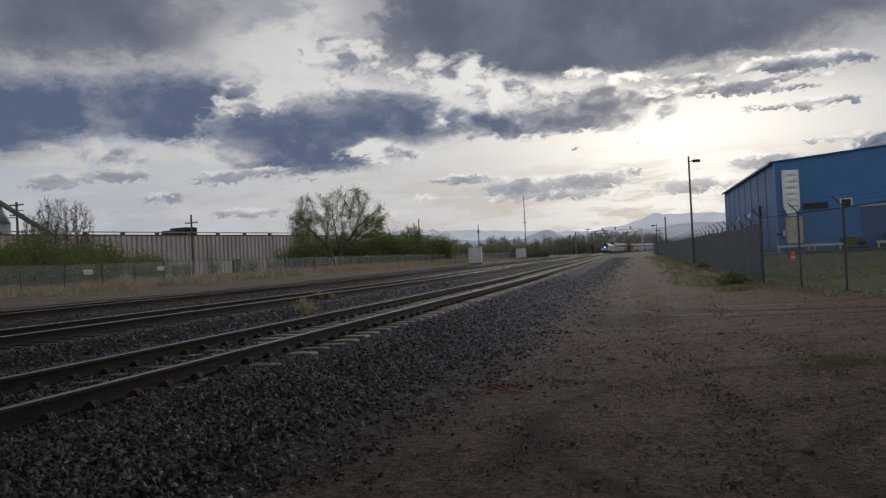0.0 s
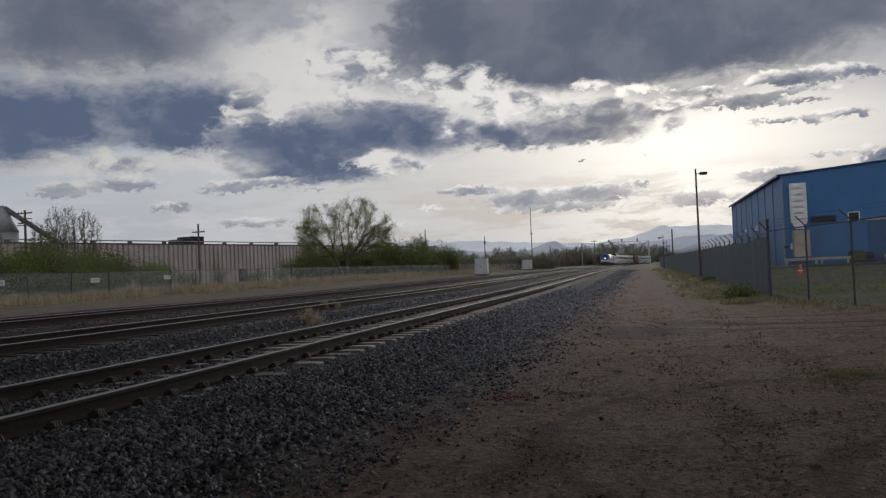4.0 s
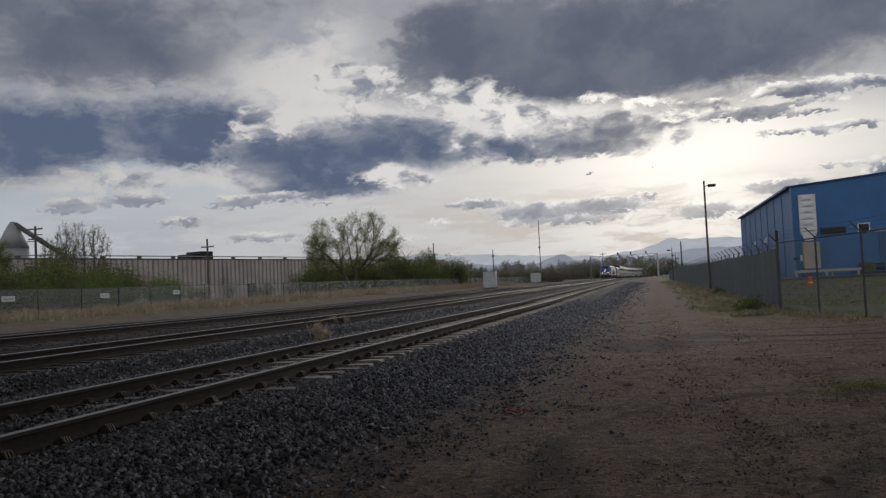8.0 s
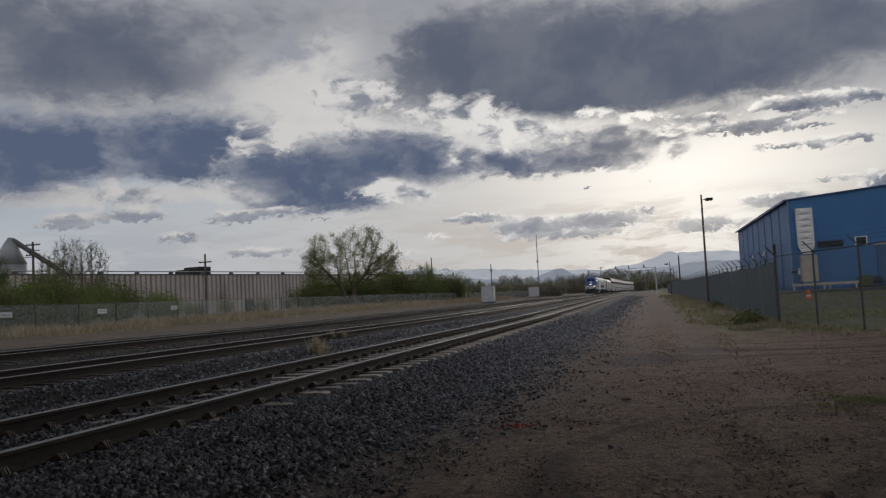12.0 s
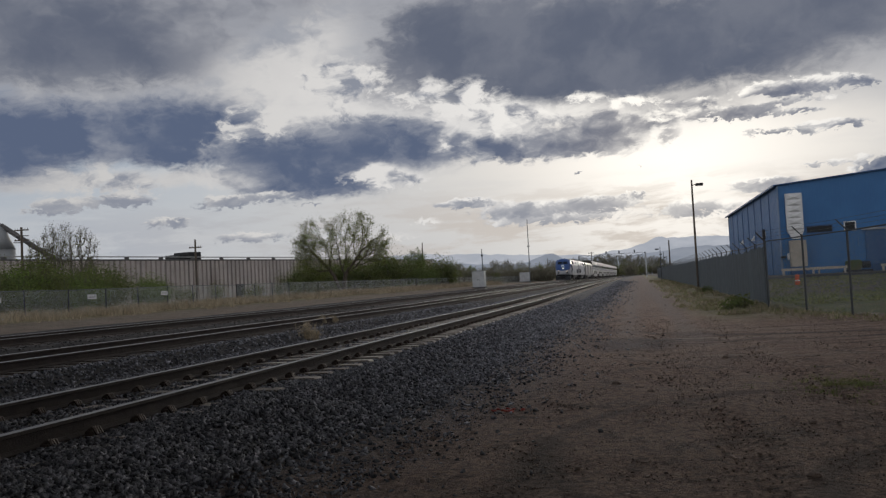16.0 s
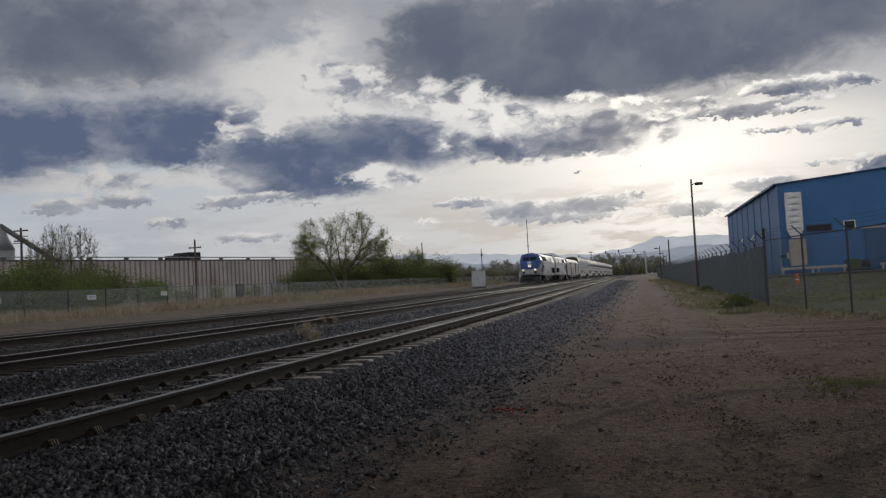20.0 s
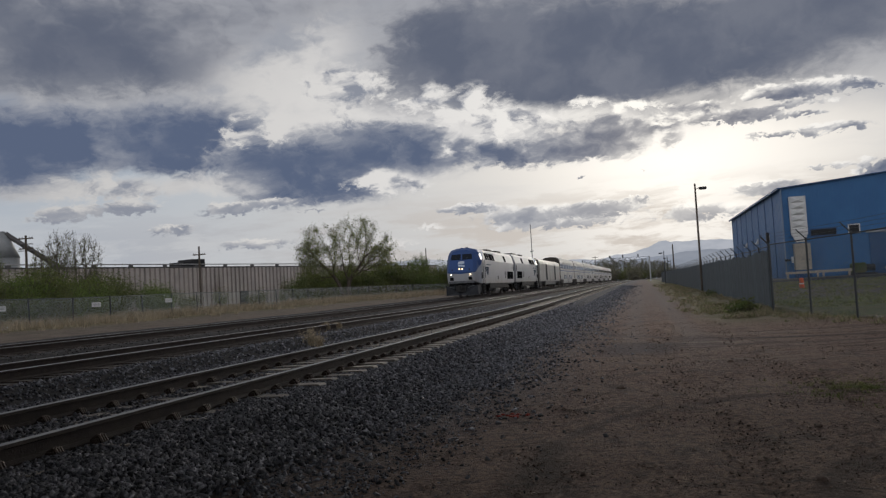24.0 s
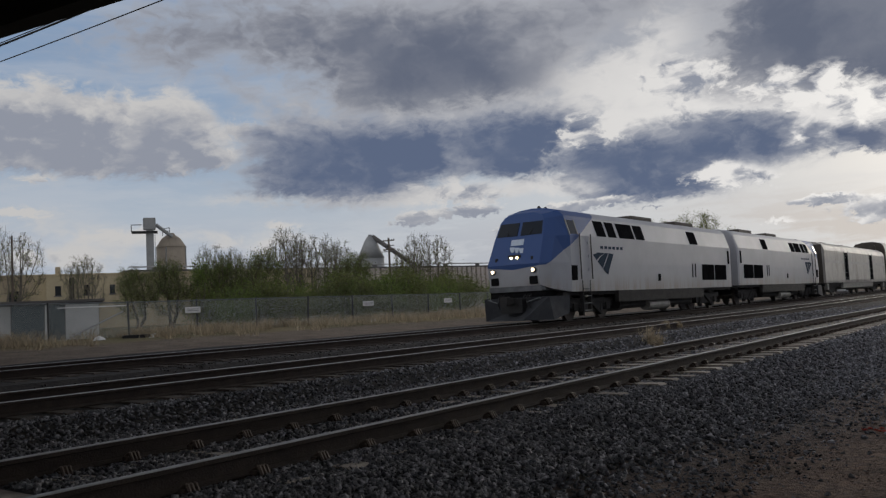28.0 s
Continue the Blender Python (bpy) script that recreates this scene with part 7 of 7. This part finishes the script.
# distant trees along the line, hardly in leaf; their haze is mixed into the colour
hazed_tree = make_tree(17, [(0, 0, 4.6, 3.0, 3.0, 3.4), (1.0, 0.4, 5.6, 1.9, 1.9, 2.4)], 700, 0.34, 0.45, FAN[:3], 0.16, 0.2, LEAF_FAR, 4200, 0.11, 0.30, "hazy brownish distant tree coming into leaf", twigs=900, twig=0.7, bark=TWIG)
set_tree(hazed_tree, *polar(-12.9, 190), 0, 0.62)
FAR_TREES = [(-12.1, 240, 0.8), (-11.2, 205, 0.7), (-10.2, 230, 0.62), (-9.4, 235, 0.8), (-8.6, 225, 0.75), (-7.8, 260, 0.85), (-6.5, 240, 0.72), (-5.7, 235, 0.7), (-4.9, 300, 0.9), (-4.2, 400, 1.2)]
FAR_TREES += [(-3.6, 520, 1.6), (-3.0, 540, 1.7), (-2.4, 560, 1.9), (-1.8, 550, 1.9), (-1.2, 560, 1.95), (-0.6, 570, 1.8), (0.1, 680, 2.0), (0.6, 690, 2.0), (1.1, 700, 1.9), (1.6, 700, 1.75)]
for i, (az, dist, k) in enumerate(FAR_TREES):
    another(leafy if i in (1, 6) else (hazed_tree, bare)[i % 3 == 2], az, dist, i * 47, k)


def make_shrub(seed, r, h, leaf, count, size, label):
    """A many-stemmed shrub."""
    rng = random.Random(seed)
    t = thing("shrub", label, "shrub", "shrubs")
    g, spots = Geo(), []
    for _ in range(44):
        w, q = rng.uniform(0, 2 * math.pi), rng.uniform(0.1, 1.0)
        top = Vector((math.cos(w) * r * q, math.sin(w) * r * q, h * rng.uniform(0.55, 1.0) * (1 - 0.35 * q)))
        mid = Vector((top.x * 0.45, top.y * 0.45, top.z * 0.5))
        root = Vector((rng.uniform(-0.2, 0.2), rng.uniform(-0.2, 0.2), -0.1))
        g.tube(root, mid, 0.022, 0.014, n=3, caps=False)
        g.tube(mid, top, 0.014, 0.006, n=3, caps=False)
        for k in range(10):
            u = rng.uniform(0.25, 1.0)
            spots.append((mid + (top - mid) * (u * 2 - 1)) if u > 0.5 else root + (mid - root) * (u * 2))
    part("stem_clump", g, TWIG, t)
    ob = new("foliage", leaves_mesh("foliage", rng, spots, count, size, r * 0.16, leaf))
    ob.parent = t
    return t


s1 = make_shrub(3, 1.9, 3.4, LEAF_DARK, 7500, 0.058, "dense dark green shrub behind the fence")
s2 = make_shrub(4, 1.7, 2.6, LEAF, 5000, 0.055, "bright green shrub before the warehouse")
s3 = make_shrub(5, 1.9, 3.0, LEAF_OLIVE, 3600, 0.052, "brownish olive shrub with bare stems")
set_tree(s1, *polar(-41.0, 62), 0)
set_tree(s2, *polar(-32.9, 96), 0, 1.1)
set_tree(s3, *polar(-21.3, 104), 0)
rng = random.Random(21)
for i in range(34):     # thicket behind the far fence
    az = -52.2 + 17.7 * i / 33
    another((s1, s3, s1, s2)[rng.randrange(4)], az + rng.uniform(-0.4, 0.4), rng.uniform(56, 70), rng.uniform(0, 360), rng.uniform(0.85, 1.35))
for az, dist, k, src in ((-30.0, 100, 0.7, s3), (-26.2, 108, 0.6, s3), (-24.2, 112, 0.75, s3), (-22.4, 100, 1.0, s1), (-20.2, 102, 1.2, s1), (-18.3, 103, 1.15, s1), (-17.3, 106, 0.9, s3), (-16.0, 112, 1.15, s2), (-15.0, 112, 1.2, s2),
                         (-14.0, 116, 1.1, s2), (-13.2, 130, 1.0, s2), (-12.6, 135, 0.95, s1), (-31.6, 94, 0.8, s2), (-36.5, 70, 1.1, s1), (-38.0, 66, 1.2, s1), (-39.3, 64, 1.25, s3)):
    another(src, az, dist, rng.uniform(0, 360), k)
for i in range(22):     # bushes against the warehouse
    az = -23.2 + 10.6 * i / 21
    another((s1, s3, s1, s3, s2)[rng.randrange(5)], az + rng.uniform(-0.3, 0.3), rng.uniform(108, 128), rng.uniform(0, 360), rng.uniform(1.2, 1.75))
for az, dist, k in ((-32.6, 98, 1.3), (-31.9, 100, 1.2), (-28.2, 110, 0.9), (-25.6, 112, 0.8), (-30.6, 104, 0.8)):
    another(s2 if az < -31 else s3, az, dist, az * 9, k)
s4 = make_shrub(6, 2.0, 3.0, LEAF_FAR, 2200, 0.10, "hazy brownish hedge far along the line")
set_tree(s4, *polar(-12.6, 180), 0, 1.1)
for i in range(46):     # hedges far along the line
    az = -12.2 + 14.3 * i / 45
    dist = rng.uniform(180, 215) if az < -5.6 else rng.uniform(480, 540) if az < -0.3 else rng.uniform(660, 700)
    another((s4, s4, s3, s4)[rng.randrange(4)], az, dist, rng.uniform(0, 360), rng.uniform(1.0, 1.5) if az < -5.6 else rng.uniform(2.4, 3.6) if az < -0.3 else rng.uniform(2.8, 3.6))


# ---- grass and weeds ----
def blades(name, rng, spots, per, height, lean, width, mat, label):
    """Grass as single bent blades in tufts; one object."""
    v, f = [], []
    for (x, y, k) in spots:
        z = land(x, y) - 0.02
        for _ in range(per):
            px, py = x + rng.gauss(0, 0.10 * k), y + rng.gauss(0, 0.10 * k)
            w = rng.uniform(0, 2 * math.pi)
            h = height * k * rng.uniform(0.5, 1.2)
            dx, dy = math.cos(w) * lean * h, math.sin(w) * lean * h
            sx, sy = -math.sin(w) * width, math.cos(w) * width
            i = len(v)
            v += [(px - sx, py - sy, z), (px + sx, py + sy, z), (px + dx * 0.5 + sx * 0.7, py + dy * 0.5 + sy * 0.7, z + h * 0.6), (px + dx * 0.5 - sx * 0.7, py + dy * 0.5 - sy * 0.7, z + h * 0.6), (px + dx * 1.3, py + dy * 1.3, z + h)]
            f += [(i, i + 1, i + 2), (i, i + 2, i + 3), (i + 3, i + 2, i + 4)]
    ob = new(name, soup(name, np.array(v), np.array(f), mat))
    return tagged(ob, label, "grass", kind="stuff")


rng = random.Random(31)
spots = []
for _ in range(3200):
    y = 10 + 130 * rng.random() ** 1.3
    fx = -28.0 + 0.035 * max(0, y - 60)
    x = fx + (abs(rng.gauss(0, 1.6)) if rng.random() < 0.75 else -abs(rng.gauss(0, 4)))
    if noise.noise((x * 0.25, y * 0.16, 5)) > -0.25:
        spots.append((x, y, rng.uniform(0.6, 1.5) * (1 + y / 140)))
blades("dry_grass", rng, spots, 18, 0.30, 0.7, 0.011, DRY, "dry straw-coloured grass along the chain-link fence")
spots = []
for _ in range(2600):
    y = 31 + 130 * rng.random() ** 1.7
    x = 5.1 - abs(rng.gauss(0, 1.5))
    if x > 1.7 + 0.9 * noise.noise((y * 0.35, 2, 2)) and noise.noise((x * 0.6, y * 0.3, 8)) > -0.12:
        spots.append((x, y, rng.uniform(0.5, 1.3)))
for _ in range(260):
    y = 18 + 15 * rng.random()
    x = 8.3 - (y - 18) * 0.245 + rng.gauss(-0.1, 0.5)
    spots.append((x, y, rng.uniform(0.4, 0.9)))
blades("verge_straw", rng, spots, 13, 0.20, 0.8, 0.008, DRY, "dry straw among the verge grass")
blades("verge_grass", rng, spots[::2], 13, 0.20, 0.6, 0.009, GREEN_GRASS, "patchy green and straw grass along the tall fence")
spots = [(x, y, rng.uniform(0.4, 1.0)) for x, y in ((6 + 16 * rng.random(), 34 + 40 * rng.random()) for _ in range(2600))]
blades("field_grass", rng, spots, 11, 0.17, 0.6, 0.012, GREEN_GRASS, "rough green grass inside the tall fence")


def weed(x, y, h, n, mat, label, z0=0.0):
    r = random.Random(int(x * 10 + y * 100))
    t = thing("weed", label, "weed", "weeds")
    v, f = [], []
    for _ in range(n):
        w, lean = r.uniform(0, 2 * math.pi), abs(r.gauss(0, 0.35))
        p0 = Vector((r.gauss(0, 0.06), r.gauss(0, 0.06), 0))
        top = p0 + Vector((math.cos(w) * lean * h, math.sin(w) * lean * h, h * r.uniform(0.4, 1.1)))
        s = Vector((-math.sin(w), math.cos(w), 0)) * 0.006
        i = len(v)
        v += [tuple(p0 - s), tuple(p0 + s), tuple(top)]
        f.append((i, i + 1, i + 2))
        for _ in range(5):
            c = p0 + (top - p0) * r.uniform(0.5, 1.0)
            q = Vector((r.gauss(0, 1), r.gauss(0, 1), r.gauss(0.4, 1))).normalized() * 0.09
            s2 = q.orthogonal().normalized() * 0.008
            i = len(v)
            v += [tuple(c - s2), tuple(c + s2), tuple(c + q)]
            f.append((i, i + 1, i + 2))
    ob = new("stem_clump", soup("stem_clump", np.array(v), np.array(f), mat))
    ob.parent = t
    t.matrix_basis = pose(x, y, land(x, y) + z0)


weed(-8.75, 21.1, 0.48, 90, DRY, "dry tan weed standing in the ballast")
weed(-8.3, 20.6, 0.30, 50, DRY, "small dry weed in the ballast")
weed(-10.0, 25.4, 0.32, 80, DRY, "pale dry tuft against the middle track", 0.12)
weed(-9.9, 26.2, 0.28, 70, DRY, "pale dry tuft against the middle track", 0.12)
spots = []
for _ in range(260):
    w, q = rng.uniform(0, 6.28), abs(rng.gauss(0, 1))
    spots.append((2.7 + 0.75 * q * math.cos(w), 11.6 + 0.75 * q * math.sin(w), rng.uniform(0.2, 0.5)))
blades("weed_patch", rng, spots, 9, 0.13, 0.9, 0.006, GREEN_GRASS, "thin green weeds growing through the dirt")
bush = make_shrub(8, 0.75, 0.5, LEAF_DARK, 900, 0.06, "low green bush at the foot of the fence")
set_tree(bush, 3.7, 33.6)
another(bush, 6.2, 37.0, 50, 0.9)
another(bush, 4.3, 61.0, 90, 0.8)

# ---- loose stone ----
CUBE = np.array([(x, y, z) for z in (-1, 1) for y in (-1, 1) for x in (-1, 1)], float)
CUBE_T = np.array([(0, 2, 3), (0, 3, 1), (4, 5, 7), (4, 7, 6), (0, 1, 5), (0, 5, 4), (1, 3, 7), (1, 7, 5), (3, 2, 6), (3, 6, 7), (2, 0, 4), (2, 4, 6)])


def stones(name, seed, zones, mat, label, category):
    """Broken stones over rectangles (x0, x1, y0, y1, count, size, height of the surface, strewn past x1); one object."""
    r = np.random.RandomState(seed)
    vs = []
    for x0, x1, y0, y1, n, size, surface, fade in zones:
        x = r.uniform(x0, x1, n) + fade * np.abs(r.normal(size=n)) ** 1.5 * (r.uniform(size=n) < 0.45)
        u = r.uniform(0, 1, n)
        y = y0 * (y1 / y0) ** u          # thin out with distance
        if fade:                         # the stone lies narrower beside the trodden dirt
            x = x0 + (x - x0) * (1 - 0.36 * np.clip((13 - y) / 7, 0, 1))
        z = np.array([surface(a, b) for a, b in zip(x, y)])
        s = size * r.uniform(0.55, 1.25, n) * (1 + 0.012 * np.minimum(y, 18) + 0.024 * np.maximum(y - 18, 0))
        p = CUBE[None] * r.uniform(0.35, 1.0, (n, 8, 3)) * np.stack([np.ones(n) * 1.15, r.uniform(0.5, 1.0, n), r.uniform(0.28, 0.62, n)], 1)[:, None]
        q = r.normal(size=(n, 4)) * np.array([1.0, 0.45, 0.45, 1.0])      # most lie flat
        q /= np.linalg.norm(q, axis=1)[:, None]
        w, a, b, c = q.T
        R = np.stack([1 - 2 * (b * b + c * c), 2 * (a * b - c * w), 2 * (a * c + b * w), 2 * (a * b + c * w), 1 - 2 * (a * a + c * c), 2 * (b * c - a * w), 2 * (a * c - b * w), 2 * (b * c + a * w), 1 - 2 * (a * a + b * b)], 1).reshape(n, 3, 3)
        p = np.einsum("nij,nkj->nki", R, p) * (s * 0.5)[:, None, None]
        vs.append(p + np.stack([x, y, z], 1)[:, None])
    v = np.concatenate(vs)
    n = len(v)
    t = (np.arange(n)[:, None, None] * 8 + CUBE_T[None]).reshape(-1, 3)
    ob = new(name, soup(name, v.reshape(-1, 3), t, mat))
    return tagged(ob, label, category, kind="stuff")


def bed_z(base, top, half, toe):
    def f(x, y):
        d = abs(x - track_x(base, y))
        z = top if d < half else top - 0.55 * (d - half) / (toe - half)
        return max(z, land(x, y) + 0.005) if d < toe else land(x, y) + 0.005
    return f


near_bed, mid_bed, far_bed = bed_z(T1, -0.225, 1.55, 2.75), bed_z(T2, -0.11, 1.6, 2.5), bed_z(T3, 0.0, 1.7, 2.7)
def shoulder(x, y):
    """Stone heaped over the tie ends near the camera, lower farther on."""
    w = max(0.0, min(1.0, (12.5 - y) / 4.0))
    return max(near_bed(x, y), -0.190 + 0.04 * noise.noise((x * 2.1, y * 1.9, 6)) - 0.35 * max(0.0, x + 4.05)) * w + near_bed(x, y) * (1 - w)


def crib(x, y):
    return near_bed(x, y) + 0.022 + 0.03 * max(0.0, min(1.0, (14 - y) / 6)) + 0.035 * noise.noise((x * 2.3, y * 1.7, 4))


stones("ballast_stones", 1, [(-4.62, -2.6, 3.0, 170, 46000, 0.058, shoulder, 0.55), (-4.62, -3.7, 3.0, 14, 7000, 0.062, shoulder, 0.1), (-6.15, -4.83, 3.0, 60, 11000, 0.054, crib, 0), (-7.4, -6.35, 3.5, 30, 6000, 0.054, crib, 0),
                             (-9.6, -6.32, 4.0, 110, 36000, 0.056, lambda x, y: max(near_bed(x, y), mid_bed(x, y)), 0), (-3.3, -1.7, 3.0, 60, 6500, 0.030, lambda x, y: land(x, y) + 0.002, 0.5)],
       STONE, "grey crushed stone ballast", "gravel")
stones("oily_ballast_stones", 5, [(-14.2, -9.5, 7.0, 90, 11000, 0.055, lambda x, y: max(mid_bed(x, y), far_bed(x, y)), 0), (-18.6, -14.2, 10.0, 90, 7000, 0.055, lambda x, y: max(far_bed(x, y), land(x, y)), 0)],
       STONE_DARK, "dark oily ballast between the middle and the main track", "gravel")
stones("dirt_pebbles", 2, [(-2.6, 6.5, 3.5, 40, 20000, 0.015, lambda x, y: land(x, y) - 0.001, 0), (-2.4, 6.0, 3.8, 30, 6500, 0.028, lambda x, y: land(x, y) - 0.002, 0), (-2.4, 6.0, 3.8, 30, 320, 0.055, lambda x, y: land(x, y) - 0.006, 0)], PEBBLE, "small pebbles and clods on the dirt", "gravel")

# ---- small things ----
r = random.Random(6)
red = thing("paint_mark", "red spray-paint mark on the gravel", "paint mark")
dab = Geo().turned([(0.03, 0.0), (0.022, 0.012), (0.004, 0.018)], n=6).mesh("paint_dab", RED_PAINT)
for _ in range(14):
    w, q = r.uniform(0, 6.28), r.uniform(0, 0.16)
    share("paint_dab", dab, red, pose(math.cos(w) * q * 1.6, math.sin(w) * q, 0))
red.matrix_basis = pose(-1.62, 10.1, land(-1.62, 10.1) + 0.012)
for x, y, s in ((-0.57, 6.95, 0.05), (1.17, 6.6, 0.085), (-0.39, 12.35, 0.10), (0.08, 11.3, 0.08), (1.59, 8.9, 0.07), (1.42, 15.5, 0.10)):
    g = Geo()
    g.turned([(0.5, 0.0), (0.62, 0.18), (0.45, 0.42), (0.12, 0.55)], n=8)
    g.v = [(a * s * (1 + 0.25 * r.uniform(-1, 1)), b * s * (1 + 0.25 * r.uniform(-1, 1)), c * s) for a, b, c in g.v]
    ob = tagged(part("rock", g, PEBBLE), "loose rock lying on the dirt track", "rock", "rocks on the dirt")
    ob.matrix_basis = pose(x, y, land(x, y) - 0.004)
for i in range(11):
    g = Geo()
    g.turned([(0.5, 0.0), (0.6, 0.2), (0.4, 0.5), (0.1, 0.6)], n=7)
    k = r.uniform(0.10, 0.2)
    g.v = [(a * k * (1 + 0.3 * r.uniform(-1, 1)), b * k * (1 + 0.3 * r.uniform(-1, 1)), c * k) for a, b, c in g.v]
    ob = tagged(part("rubble", g, CONCRETE_TIE), "pale lump of broken concrete by the fence", "rubble", "rubble by the fence")
    x, y = 6.75 + 0.11 * i + r.uniform(-0.1, 0.1), 27.2 - 0.16 * i + r.uniform(-0.25, 0.25)
    ob.matrix_basis = pose(x - 0.45, y, land(x - 0.45, y) - 0.01, 0, 0, 40 * i)
# fallen rail and litter at the foot of the far fence
px, py = polar(-58.2, 32.5)
g = Geo().box(-0.6, 0.6, -0.1, 0.1, 0.0, 0.12, bevel=0.04)
ob = tagged(part("scrap_beam", g, BLACK), "black scrap beam lying before the fence", "scrap")
ob.matrix_basis = pose(-27.0, 18.1, land(-27.0, 18.1), 0, 0, 62)
t = thing("fence_brace", "white pipe leaning against the fence", "pipe")
part("pipe", Geo().tube((0, 0, 0.03), (0.1, 2.2, 0.95), 0.028, n=8), CABINET, t)
part("rail", Geo().tube((0.1, -0.3, 1.14), (0.12, 2.3, 1.16), 0.022, n=8), WHITE_PAINT, t)
t.matrix_basis = pose(-27.8, 15.7, land(-27.8, 15.7))
for i, (x, y) in enumerate(((-26.9, 16.2), (-26.6, 18.2), (-27.0, 31.0))):
    g = Geo().add([(0, 0, 0), (0.3, 0.05, 0.0), (0.34, 0.3, 0.02), (0.02, 0.26, 0.0), (0.08, 0.06, 0.12), (0.26, 0.1, 0.16), (0.24, 0.24, 0.1), (0.07, 0.2, 0.14)], [(0, 3, 2, 1), (4, 5, 6, 7), (0, 1, 5, 4), (1, 2, 6, 5), (2, 3, 7, 6), (3, 0, 4, 7)])
    ob = tagged(part("litter", g, WHITE_PAINT), "crumpled white litter before the fence", "litter", "litter")
    ob.matrix_basis = pose(x, y, land(x, y), 0, 0, 40 * i)


# ---- what moves ----
def motions():
    for car, back, turn in CONSIST:
        rows = []
        for i in range(57):
            t = i * 0.5
            x, y, z, a = on_line(front_at(t) + back)
            rows.append((t, pose(x, y, z, 0, 0, a + turn)))
        walk(car, rows)
    # wheels of the two engines and the baggage car roll
    for car, back, turn in CONSIST[:3]:
        sets = [o for o in car.children_recursive if o.name.split(".")[0] == "wheelset"]
        for w in sets:
            r = w.location.z
            place = w.location.copy()
            rows = []
            for i in range(561):
                t = i * 0.05
                gone = front_at(0) - front_at(t)
                rows.append((t, pose(place.x, place.y, place.z, math.degrees(gone / r) * (1 if turn == 0 else -1) % 360.0)))
            walk(w, rows)


motions()
